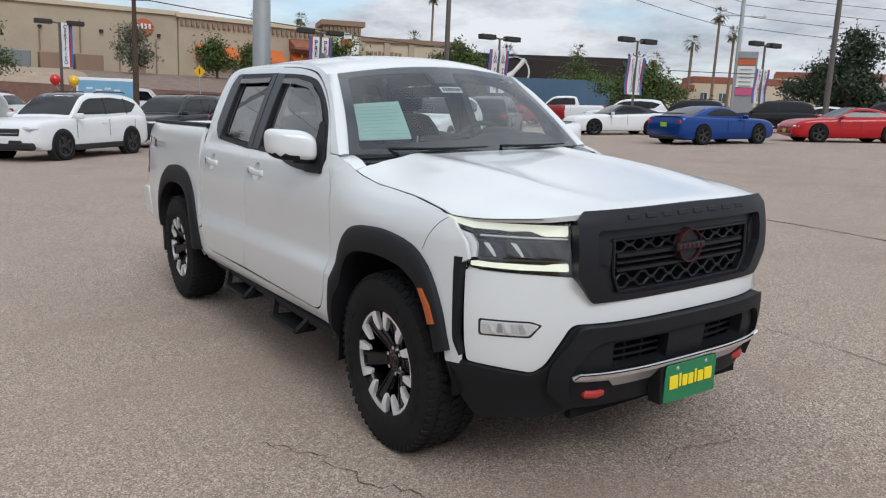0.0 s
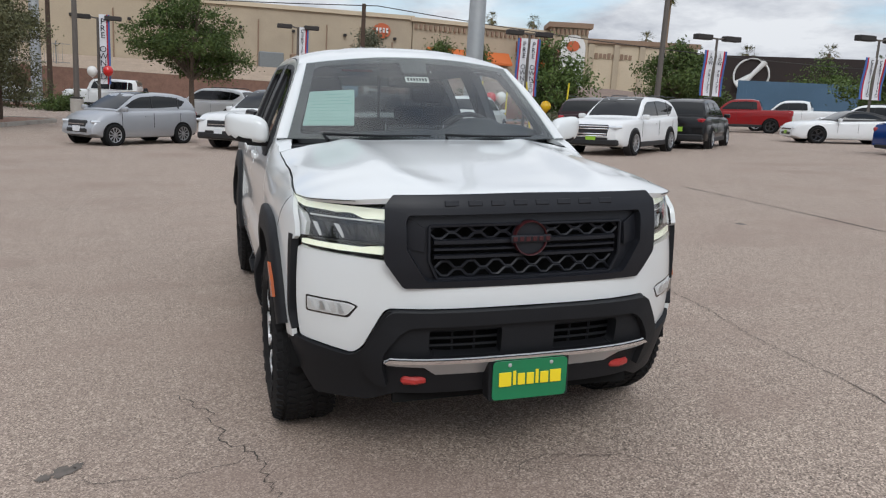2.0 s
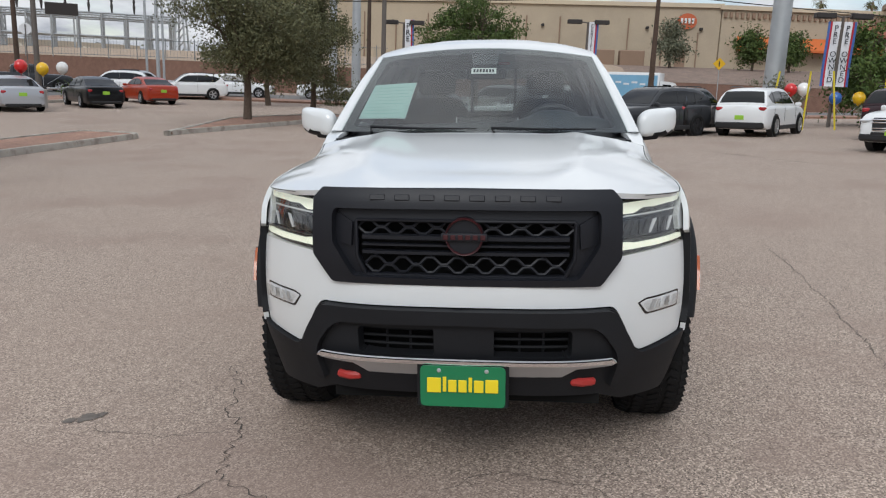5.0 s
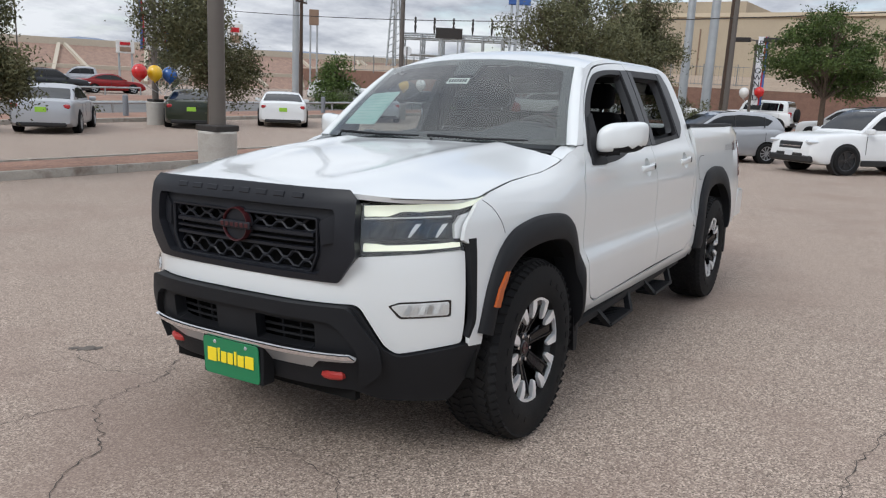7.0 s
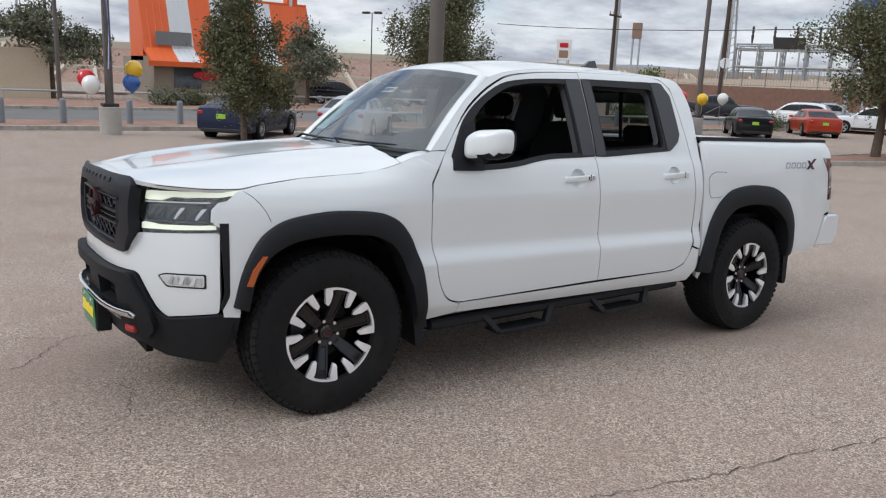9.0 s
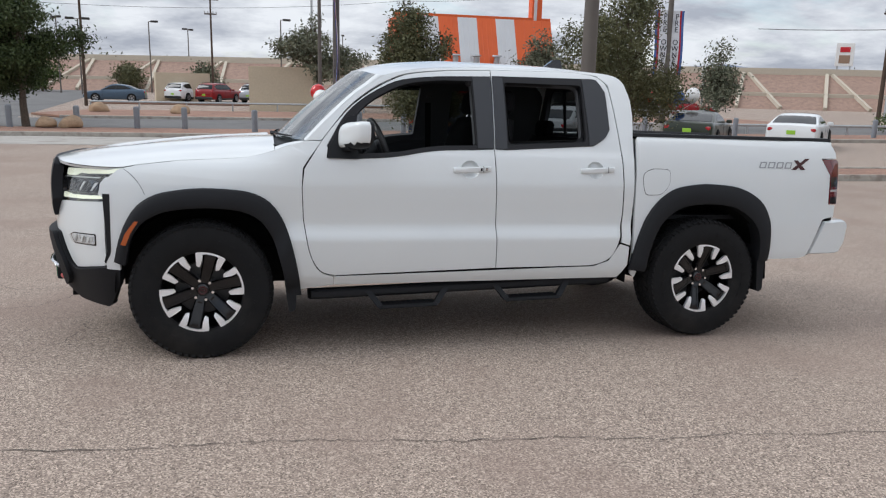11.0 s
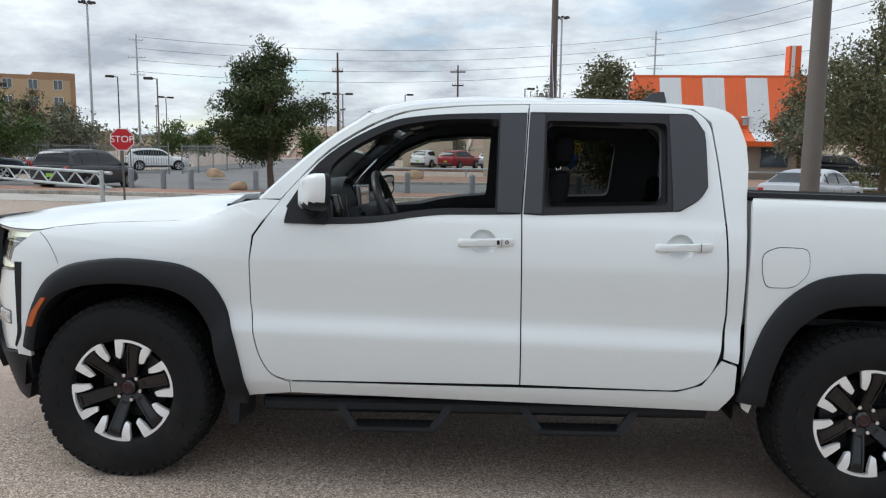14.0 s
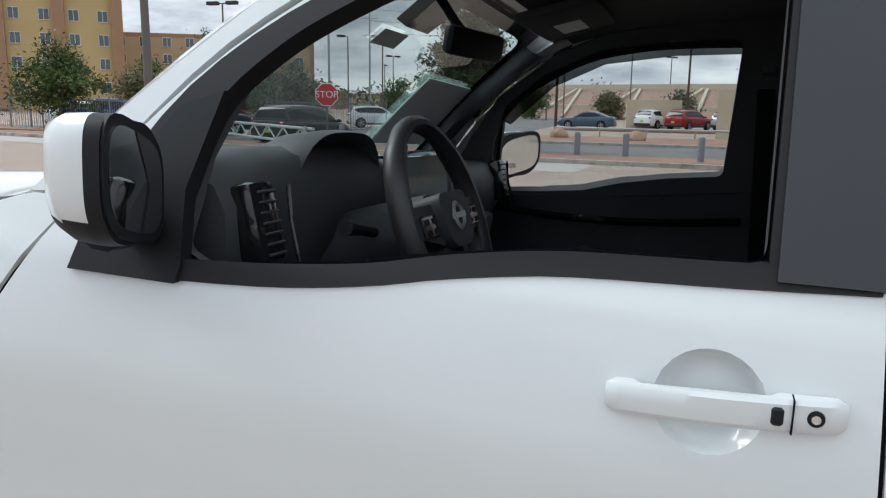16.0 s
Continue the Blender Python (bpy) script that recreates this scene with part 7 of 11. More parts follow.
    if "chrome grille" in label:
        part("grille_panel", box((f - 0.055, 0, hood - 0.29), (0.12, hw * 1.08, 0.34), (0, -6, 0), 0.04), M_CARTRIM, body)
        for q in (0.16, 0.23, 0.37, 0.43):
            half = hw * (0.56 - 0.25 * max(0.0, q - 0.30))
            part("grille_strip", tube([(f - 0.10, -half - 0.04, hood - q), (f + 0.005, -half + 0.04, hood - q - 0.008), (f + 0.020, 0, hood - q - 0.010), (f + 0.005, half - 0.04, hood - q - 0.008), (f - 0.10, half + 0.04, hood - q)], 0.017, 6), M_CHROME, body)
        for s in (1, -1):
            part("fog_trim", tube([(f - 0.13, s * hw * 0.80, low + 0.42), (f - 0.10, s * hw * 0.80, low + 0.28), (f - 0.06, s * hw * 0.62, low + 0.20)], 0.016, 6), M_CHROME, body)
    bm = bmesh.new()
    box_into(bm, (r + 0.03, 0, low + 0.10), (0.10, hw * 1.5, 0.13), None, 0.03)
    part("rear_valance", bm, M_CARTRIM, body)
    pm = {"green": M_CARPLATE, "white": M_WHITEPLATE}[plate]
    part("rear_plate", box((r - 0.005, 0, deck - 0.30 if kind not in ("suv", "minivan", "hatch", "jeep", "pickup") else low + 0.42), (0.02, 0.31, 0.15), None, 0.005), pm, body, "dealer plate")
    part("front_plate", box((f + 0.012, 0, low + 0.26), (0.02, 0.31, 0.15), None, 0.005), pm, body, "dealer plate")
    if kind == "jeep":
        bm = bmesh.new()
        lathe_into(bm, [(0.0, -0.12), (0.30, -0.12), (0.38, -0.08), (0.38, 0.08), (0.0, 0.08)], 24, "X")
        for v in bm.verts:
            v.co += Vector((r - 0.10, 0, 1.05))
        part("spare_wheel", bm, M_RUBBER, body)
    # wheels in dark arches
    tm, rm, bk = car_wheel(wheels)
    for px_ in (base / 2 + 0.02, -base / 2 + 0.02):
        for s in (1, -1):
            arch = bmesh.new()
            lathe_into(arch, [(0.0, 0.0), (wr * 1.13, 0.0), (wr * 1.13, -0.20)], 24)
            for v in arch.verts:
                v.co = Vector((v.co.x + px_, s * (hw + 0.004 + v.co.y), v.co.z + wr + 0.01))
            part("wheel_arch", arch, M_CAVITY if kind not in ("suv", "jeep") else M_CARTRIM, body)
            w = new("wheel")
            w.parent = root
            w.matrix_basis = Matrix.Translation((px_, s * (hw - 0.050), wr)) @ (Matrix.Identity(4) if s > 0 else Matrix.Rotation(math.pi, 4, "Z")) @ Matrix.Diagonal((wr, wr * 0.9, wr, 1))
            for nm, me in (("tyre", tm), ("rim", rm), ("wheel_back", bk)):
                o = new(nm, me)
                o.parent = w
    return root


WHITE, SILVERP, BLACKP, DARK = (0.73, 0.74, 0.74), (0.42, 0.43, 0.45), (0.006, 0.006, 0.007), (0.03, 0.032, 0.036)
LOT = "cars parked in the lot"
car("suv", "white", WHITE, -18.9, 0.9, -46, "white crossover SUV with black wheels on the lot", wheels="five_black", plate="white", group=LOT)
car("hatch", "silver", SILVERP, -19.7, -3.2, -47, "small silver hatchback on the lot", metal=0.5, wheels="ten_silver", plate="white", group=LOT)
car("suv", "charcoal", DARK, -23.3, 4.9, -50, "charcoal crossover SUV on the lot", metal=0.3, wheels="five_black", plate="white", group=LOT)
car("suv", "white", WHITE, -35.1, -0.8, -120, "white compact SUV seen from behind", wheels="ten_silver", group=LOT)
car("jeep", "white", WHITE, -44.9, -6.7, -97, "white square off-road vehicle by the kerb", wheels="five_black", group=LOT)
car("suv", "white", WHITE, -24.9, 9.2, 146, "white compact SUV with silver wheels", wheels="ten_silver", group=LOT)
car("suv", "black", BLACKP, -25.4, 6.6, 146, "black SUV with dark windows", wheels="five_black", group=LOT)
car("suv", "white", WHITE, -16.6, 11.3, -52, "white three-row SUV with chrome grille", wheels="ten_silver", stretch=1.03, group=LOT)
car("suv", "black", BLACKP, -19.6, 15.8, 134, "black SUV seen from behind", wheels="seven_silver", group=LOT)
car("suv", "plum", (0.022, 0.006, 0.009), -22.6, 13.4, 140, "dark plum SUV seen from behind", metal=0.3, group=LOT)
car("pickup", "red", (0.24, 0.010, 0.012), -33.8, 28.6, -132, "red pickup truck with black wheels", wheels="five_black", group=LOT)
car("pickup", "white", WHITE, -35.1, 33.3, -136, "white pickup truck with silver wheels", group=LOT)
car("coupe", "white", WHITE, -22.0, 24.9, -112, "white convertible coupe with black roof", wheels="five_black", top_paint=False, group=LOT)
car("coupe", "blue", (0.004, 0.042, 0.21), -14.4, 22.1, 84, "blue sports coupe with rear wing", metal=0.3, wheels="five_black", group=LOT)
car("coupe", "bright_red", (0.40, 0.010, 0.014), -13.0, 28.6, -125, "bright red sports coupe with black wheels", wheels="five_black", group=LOT)
car("suv", "black", BLACKP, -21.2, 35.7, -146, "black SUV in the back row", group=LOT)
car("sedan", "white", WHITE, -21.0, 40.5, -159, "white sedan in the back row", group=LOT)
car("suv", "charcoal", DARK, -14.2, 34.2, -163, "charcoal SUV in the back row", metal=0.3, wheels="ten_silver", group=LOT)
car("suv", "white", WHITE, -27.8, 31.8, -142, "white SUV in the back row", group=LOT)
car("suv", "black", BLACKP, -26.1, 34.8, -144, "black SUV in the back row", group=LOT)
car("sedan", "silver", SILVERP, -24.5, 45.0, -150, "silver sedan in the back row", metal=0.5, group=LOT)
car("coupe", "army_green", (0.028, 0.034, 0.022), -16.2, -22.0, -133, "dark green muscle coupe seen from behind", metal=0.3, wheels="five_black", group=LOT)
car("coupe", "white", WHITE, -20.2, -21.2, -136, "white sports coupe seen from behind", wheels="five_black", group=LOT)
car("sedan", "silver", SILVERP, -27.6, -21.8, -136, "silver sedan seen from behind", metal=0.5, group=LOT)
car("sedan", "silver", SILVERP, -10.5, -21.9, -132, "silver sedan with red tail lamps", metal=0.5, wheels="ten_silver", group=LOT)
car("sedan", "navy", (0.010, 0.016, 0.045), -6.5, -22.1, -133, "navy blue sedan seen from behind", metal=0.3, wheels="ten_silver", group=LOT)
car("sedan", "black", BLACKP, -32.6, -20.9, -136, "black sedan seen from behind", group=LOT)
car("sedan", "orange_red", (0.36, 0.04, 0.015), -38.4, -20.8, -134, "orange-red sedan seen from behind", metal=0.2, wheels="ten_silver", group=LOT)
car("minivan", "charcoal", DARK, 18.0, -29.8, -97, "charcoal minivan by the stop sign", metal=0.3, wheels="ten_silver", group="cars on the street")
STREET = "cars across the street"
car("pickup", "charcoal", DARK, -48.2, -34.2, 127, "charcoal pickup truck across the street", metal=0.3, group=STREET)
car("suv", "white", WHITE, -46.0, -26.8, -68, "white crossover across the street", group=STREET)
car("suv", "silver", SILVERP, -52.4, -27.7, 120, "silver SUV across the street", metal=0.5, group=STREET)
car("suv", "white", WHITE, -45.6, -21.4, -62, "white SUV across the street", group=STREET)
car("suv", "black", BLACKP, -23.9, -50.3, 152, "black SUV by the restaurant", group=STREET)
car("suv", "charcoal", DARK, -28.0, -50.3, 159, "charcoal SUV by the restaurant", metal=0.3, group=STREET)
car("pickup", "silver", SILVERP, -35.1, -57.6, -33, "silver pickup truck by the restaurant", metal=0.5, group=STREET)
car("sedan", "red", (0.24, 0.010, 0.012), -33.5, -51.5, 160, "red sedan by the restaurant", group=STREET)
car("suv", "white", WHITE, -46.4, -39.9, 129, "white SUV across the street", group=STREET)
car("suv", "white", WHITE, -52.5, -43.5, 129, "white SUV across the street", group=STREET)
car("sedan", "slate_blue", (0.08, 0.12, 0.17), 11.1, -65.7, -2, "slate blue sedan across the street", metal=0.4, group=STREET)
car("suv", "red", (0.24, 0.010, 0.012), 2.9, -68.5, -120, "red SUV across the street", group=STREET)
car("suv", "white", WHITE, 5.6, -70.4, -120, "white SUV across the street", group=STREET)
car("suv", "silver", SILVERP, -0.8, -68.5, -120, "silver SUV across the street", metal=0.5, group=STREET)
car("pickup", "slate", (0.03, 0.038, 0.05), 27.5, -35.2, -151, "dark slate pickup truck behind the fence", metal=0.3, group=STREET)
car("sedan", "red", (0.24, 0.010, 0.012), 32.6, -45.8, -146, "red sedan behind the fence", group=STREET)
car("sedan", "red", (0.24, 0.010, 0.012), 36.2, -43.6, -146, "red sedan behind the fence", group=STREET)
car("sedan", "silver", SILVERP, 30.7, -50.4, -149, "silver sedan behind the fence", metal=0.5, group=STREET)
car("suv", "white", WHITE, 26.0, -55.5, -149, "white SUV behind the fence", group=STREET)
car("pickup", "deep_blue", (0.02, 0.05, 0.16), 33.8, -35.4, -138, "deep blue pickup truck behind the fence", metal=0.3, group=STREET)
car("suv", "white", WHITE, 38.5, -38.2, -138, "white SUV behind the fence", group=STREET)
car("suv", "white", WHITE, -53.0, -20.5, 100, "white SUV on the street", group=STREET)
car("sedan", "white", WHITE, -56.0, -14.5, 98, "white sedan on the street", group=STREET)

# delivery van with a tall blue box on the drive below the stores
def box_van(x, y, rz):
    root = thing("delivery_van", on_lot(x, y, rz), "white delivery van with a pale blue cargo box", "van", "")
    blue_box = mat("pale_blue_van_panel", (0.20, 0.40, 0.56), 0.4, vary=0.08, scale=1.5)
    body = part("cargo_box", box((-1.1, 0, 1.75), (4.0, 2.1, 2.2), None, 0.06, 2), paint("white", WHITE), root, "white cargo box")
    for s in (1, -1):
        part("side_panel", box((-1.1, s * 1.054, 1.80), (3.7, 0.012, 1.7)), blue_box, body, "pale blue printed panel")
        for k in range(4):
            part("panel_mark", box((-2.2 + k * 0.62, s * 1.064, 2.1 - 0.12 * (k % 2)), (0.44, 0.010, 0.14)), M_WHITEPLATE, body)
    bm = bmesh.new()
    prism_into(bm, soft([(0.95, 0.42), (3.05, 0.42, 0.06), (3.10, 1.05, 0.10), (2.45, 1.30, 0.10), (1.75, 2.15, 0.16), (0.95, 2.25, 0.05)]), lambda a, b, h: (a, h, b), -0.98, 0.98)
    cab = part("cab", bm, paint("white", WHITE), root, "white van cab")
    for s in (1, -1):
        bm = bmesh.new()
        prism_into(bm, soft([(1.15, 1.32, 0.04), (2.28, 1.32, 0.04), (1.72, 1.98, 0.08), (1.15, 2.0, 0.04)]), lambda a, b, h: (a, s * h, b), 0.978, 0.988)
        part("side_glass", bm, M_CARGLASS, cab, "dark side window")
    part("chassis", box((-0.2, 0, 0.50), (5.6, 1.5, 0.22)), M_CARTRIM, root)
    tm, rm, bk = car_wheel("five_silver")
    for px_ in (2.15, -1.75):
        for s in (1, -1):
            w = new("wheel")
            w.parent = root
            w.matrix_basis = Matrix.Translation((px_, s * 0.93, 0.38)) @ (Matrix.Identity(4) if s > 0 else Matrix.Rotation(math.pi, 4, "Z")) @ Matrix.Diagonal((0.38, 0.34, 0.38, 1))
            for nm, me in (("tyre", tm), ("rim", rm), ("wheel_back", bk)):
                o = new(nm, me)
                o.parent = w


box_van(-57.5, 10.4, 70)

# ---- kerbs, beds, road, walls ----
M_CONC = mat("pale_concrete", (0.40, 0.375, 0.34), 0.9, vary=0.10, scale=3, grain=0.12, grain_scale=60, bump=0.15, second=(0.25, 0.22, 0.19), second_scale=1.5, second_low=0.52, second_high=0.72)
M_KERB = mat("worn_kerb_concrete", (0.41, 0.38, 0.335), 0.9, vary=0.14, scale=4, grain=0.15, grain_scale=50, bump=0.15, second=(0.22, 0.18, 0.15), second_scale=2.2, second_low=0.5, second_high=0.68)
M_GRAVEL = mat("red_brown_gravel", (0.30, 0.175, 0.125), 0.95, vary=0.16, scale=2, grain=0.35, grain_scale=14, bump=0.6, second=(0.22, 0.13, 0.095), second_scale=0.6, second_low=0.45, second_high=0.7)
M_ROAD = mat("grey_street_asphalt", (0.155, 0.150, 0.145), 0.92, vary=0.12, scale=0.8, grain=0.15, grain_scale=40, bump=0.2, second=(0.115, 0.112, 0.11), second_scale=0.3, second_low=0.48, second_high=0.7)
M_DIRT = mat("tan_dirt", (0.34, 0.26, 0.19), 0.95, vary=0.15, scale=1, grain=0.25, grain_scale=8, bump=0.4)
M_CRACK = mat("open_crack", (0.070, 0.060, 0.052), 1.0, vary=0.25, scale=20)
M_TAR = mat("tar_seam", (0.022, 0.021, 0.021), 0.8, vary=0.2, scale=6)
M_OIL = mat("old_oil_stain", (0.135, 0.116, 0.100), 0.85, vary=0.3, scale=30)
M_STEEL = mat("galvanised_steel", (0.42, 0.44, 0.45), 0.5, metal=0.6, vary=0.08, scale=2)
M_POLE = mat("brown_grey_painted_pole", (0.115, 0.10, 0.088), 0.6, vary=0.08, scale=3)
M_WOODPOLE = mat("dark_wood_pole", (0.075, 0.050, 0.036), 0.9, vary=0.2, scale=5, grain=0.2, grain_scale=40)
M_BROWNWALL = mat("brown_retaining_wall", (0.20, 0.115, 0.085), 0.95, vary=0.16, scale=2.5, grain=0.2, grain_scale=16, bump=0.3)
M_LAMPHEAD = mat("dark_lamp_head", (0.030, 0.026, 0.024), 0.6, vary=0.1)


def slab(name, outline, top, thick, material, label, kind="structure", lean=True, category=""):
    """A flat bed or kerb that follows the lot, from an outline in plan."""
    bm = bmesh.new()
    loop = [Vector((p[0], p[1], 0)) for p in outline]
    vs = [bm.verts.new(v) for v in loop]
    for t in tess_loops([loop]):
        bm.faces.new([vs[i] for i in t])
    xs = [p[0] for p in outline]
    ys = [p[1] for p in outline]
    for ax, (lo, hi) in ((0, (min(xs), max(xs))), (1, (min(ys), max(ys)))):
        n = min(60, int((hi - lo) / 2.0))
        for i in range(1, n + 1):
            co, no = Vector((0, 0, 0)), Vector((0, 0, 0))
            co[ax], no[ax] = lo + (hi - lo) * i / (n + 1), 1
            bmesh.ops.bisect_plane(bm, geom=bm.verts[:] + bm.edges[:] + bm.faces[:], plane_co=co, plane_no=no)
    for v in bm.verts:
        v.co.z = lot_height(v.co.x, v.co.y) + top
    bm.normal_update()
    if sum(f.normal.z for f in bm.faces) < 0:
        bmesh.ops.reverse_faces(bm, faces=bm.faces[:])
    if thick:
        ret = bmesh.ops.extrude_edge_only(bm, edges=[e for e in bm.edges if e.is_boundary])
        for g in ret["geom"]:
            if isinstance(g, bmesh.types.BMVert):
                g.co.z -= thick
    ob = part(name, bm, material, label=label, kind=kind, angle=40)
    return tagged(ob, category=category or name)


def offset_loop(pts, d):
    """A closed outline moved outwards by d."""
    out, n = [], len(pts)
    area = sum(pts[i][0] * pts[(i + 1) % n][1] - pts[(i + 1) % n][0] * pts[i][1] for i in range(n))
    sg = 1 if area > 0 else -1
    for i in range(n):
        a, b, c = Vector(pts[i - 1]), Vector(pts[i]), Vector(pts[(i + 1) % n])
        e0, e1 = (b - a).normalized(), (c - b).normalized()
        n0, n1 = Vector((e0.y, -e0.x)) * sg, Vector((e1.y, -e1.x)) * sg
        m = (n0 + n1)
        m = m.normalized() if m.length > 1e-6 else n0
        out.append(tuple(b + m * d / max(0.5, m.dot(n0))))
    return out


def kerbed_bed(pts, label):
    """A planting bed with a concrete kerb of separate stones all round."""
    inner = offset_loop(pts, -0.16)
    slab("planting_bed", inner, 0.12, 0.1, M_GRAVEL, label, category="planting bed")
    n = len(pts)
    kerb = thing("kerb", None, "worn pale concrete kerb round a planting bed", "kerb", kind="structure")
    for i in range(n):
        a, b, ai, bi = Vector(pts[i]), Vector(pts[(i + 1) % n]), Vector(inner[i]), Vector(inner[(i + 1) % n])
        k = max(1, int((b - a).length / 2.4))
        for j in range(k):
            t0, t1 = j / k, (j + 1) / k - (0.012 / (b - a).length if (b - a).length > 0.3 else 0)
            q = [a.lerp(b, t0), a.lerp(b, t1), ai.lerp(bi, t1), ai.lerp(bi, t0)]
            bm = bmesh.new()
            hi = [bm.verts.new((p.x, p.y, lot_height(p.x, p.y) + 0.15)) for p in q]
            lo = [bm.verts.new((p.x, p.y, lot_height(p.x, p.y) - 0.05)) for p in q]
            for e in range(4):
                bm.faces.new((lo[e], lo[(e + 1) % 4], hi[(e + 1) % 4], hi[e]))
            bm.faces.new(hi)
            bmesh.ops.recalc_face_normals(bm, faces=bm.faces[:])
            es = [e for e in bm.edges if all(v.co.z > lot_height(v.co.x, v.co.y) + 0.1 for v in e.verts)]
            bmesh.ops.bevel(bm, geom=es, offset=0.025, segments=2, affect="EDGES")
            part("kerb_stone", bm, M_KERB, kerb)


kerbed_bed(soft([(-1.2, -10.7, 0.6), (-16.5, -10.4, 0.6), (-16.8, -12.5, 0.6), (-1.2, -12.7, 0.8)], 4), "bare brown planting bed with young trees")
kerbed_bed(soft([(-17.2, -10.2, 0.3), (-31.0, -6.9, 0.6), (-31.6, -8.9, 0.6), (-26.0, -11.4, 0.8)], 4), "bare brown planting bed with shade trees")
slab("sidewalk_strip", [(-44, -23.9), (34, -25.2), (34, -28.6), (-44, -27.4)], 0.125, 0.13, M_GRAVEL, "red-brown gravel strip along the street", category="verge")
slab("kerb_line", [(-44, -23.65), (34, -24.95), (34, -25.2), (-44, -23.9)], 0.15, 0.2, M_KERB, "pale concrete kerb along the lot", category="kerb")
slab("road", [(-60, -27.6), (60, -29.0), (60, -38.6), (-60, -37.2)], 0.012, 0.0, M_ROAD, "grey asphalt street")
slab("kerb_line", [(-34, -37.2), (10, -37.9), (10, -38.2), (-34, -37.5)], 0.15, 0.2, M_KERB, "far kerb of the street", category="kerb")
slab("gravel_bed", [(-34, -37.5), (10, -38.2), (12, -41), (10, -46.5), (-34, -45.0)], 0.13, 0.1, M_GRAVEL, "wide red-brown gravel bed with shrubs", category="planting bed")
slab("road", [(12, -38), (26, -38), (30, -150), (22, -150)], 0.010, 0.0, M_ROAD, "grey asphalt side street")
slab("gravel_bed", [(12.2, -60), (-34, -58), (-34, -61), (12.5, -63)], 0.13, 0.1, M_GRAVEL, "reddish gravel strip between parking rows", category="planting bed")
slab("gravel_bed", [(24.5, -29.8), (60, -29.9), (60, -33.0), (24.5, -33.0)], 0.125, 0.13, M_GRAVEL, "red-brown gravel strip under the fence", category="verge")
slab("concrete_apron", [(4, -20.5), (34, -21.2), (34, -24.9), (4, -24.4)], 0.008, 0.0, M_CONC, "pale concrete apron at the lot exit", category="pavement")
slab("verge", [(-46, -24), (-44.5, 50), (-48, 50), (-49.5, -24)], 0.125, 0.13, M_GRAVEL, "brown gravel verge along the lot", category="verge")
slab("road", [(-49.6, -27), (-48.1, 50), (-60, 50), (-61.5, -27)], 0.012, 0.0, M_ROAD, "grey asphalt access road")


# cracks, seams and stains in the lot, in the truck's own plan
def crack(pts, width, material, name, label, wob=0.03, n=9, lift=0.004):
    rnd = random.Random(int(pts[0][0] * 1000 + pts[-1][1] * 77))
    fx, fy = pchip(range(len(pts)), [p[0] for p in pts]), pchip(range(len(pts)), [p[1] for p in pts])
    k = (len(pts) - 1) * n
    bm = bmesh.new()
    prev = None
    for i in range(k + 1):
        x, y = fx(i / n), fy(i / n)
        dx, dy = fx(i / n + 0.05) - fx(i / n - 0.05), fy(i / n + 0.05) - fy(i / n - 0.05)
        ln = math.hypot(dx, dy) or 1
        nx, ny = -dy / ln, dx / ln
        o = rnd.uniform(-wob, wob)
        w = width * rnd.uniform(0.25, 0.95) * (0.2 if i in (0, k) else 1)
        row = []
        for sgn in (1, -1):
            px_, py_ = x + nx * (o + sgn * w / 2), y + ny * (o + sgn * w / 2)
            row.append(bm.verts.new((px_, py_, lot_height(px_, py_) + lift)))
        if prev:
            bm.faces.new((prev[0], prev[1], row[1], row[0]))
        prev = row
    bm.normal_update()
    if sum(f.normal.z for f in bm.faces) < 0:
        bmesh.ops.reverse_faces(bm, faces=bm.faces[:])
    ob = part(name, bm, material, label=label, kind="structure", smooth=False)
    return tagged(ob, category=name.split("_")[-1])


CR = "thin open crack in the asphalt"
crack([(3.4, 2.02), (2.6, 2.02), (1.92, 2.09), (1.57, 2.11), (1.07, 2.15), (0.56, 2.26), (0.05, 2.31), (-0.39, 2.40), (-0.75, 2.42), (-1.5, 2.52), (-2.4, 2.6)], 0.008, M_CRACK, "pavement_crack", CR, 0.02, 10)
crack([(1.25, -1.35), (1.55, -1.18), (1.85, -1.12), (2.05, -1.0), (2.30, -0.97), (2.48, -0.92), (2.62, -0.72), (2.75, -0.5), (2.95, -0.42), (3.2, -0.2), (3.3, 0.15)], 0.008, M_CRACK, "pavement_crack", CR, 0.025, 9)
crack([(2.48, -0.92), (2.72, -1.05), (2.95, -1.02), (3.2, -1.2)], 0.006, M_CRACK, "pavement_crack", CR, 0.02, 8)
crack([(2.05, -1.0), (2.15, -1.35), (2.1, -1.7)], 0.005, M_CRACK, "pavement_crack", CR, 0.02, 8)
crack([(2.51, -0.10), (2.35, 0.15), (2.45, 0.5), (2.7, 0.7)], 0.005, M_CRACK, "pavement_crack", CR, 0.02, 8)
crack([(-7.15, 7.10), (-5.5, 6.95), (-4.0, 6.80), (-2.7, 6.64), (-1.6, 6.50), (-0.7, 6.39), (0.1, 6.23), (1.2, 6.1)], 0.035, M_TAR, "asphalt_seam", "dark tar seam in the asphalt", 0.006, 6)
crack([(-11, 13.4), (-8, 14.2), (-5.2, 15.0), (-2.0, 15.9)], 0.05, M_TAR, "asphalt_seam", "dark tar seam in the asphalt", 0.01, 6)
crack([(-16, 5.0), (-12, 6.6), (-8.5, 8.1)], 0.04, M_TAR, "asphalt_seam", "dark tar seam in the asphalt", 0.01, 6)


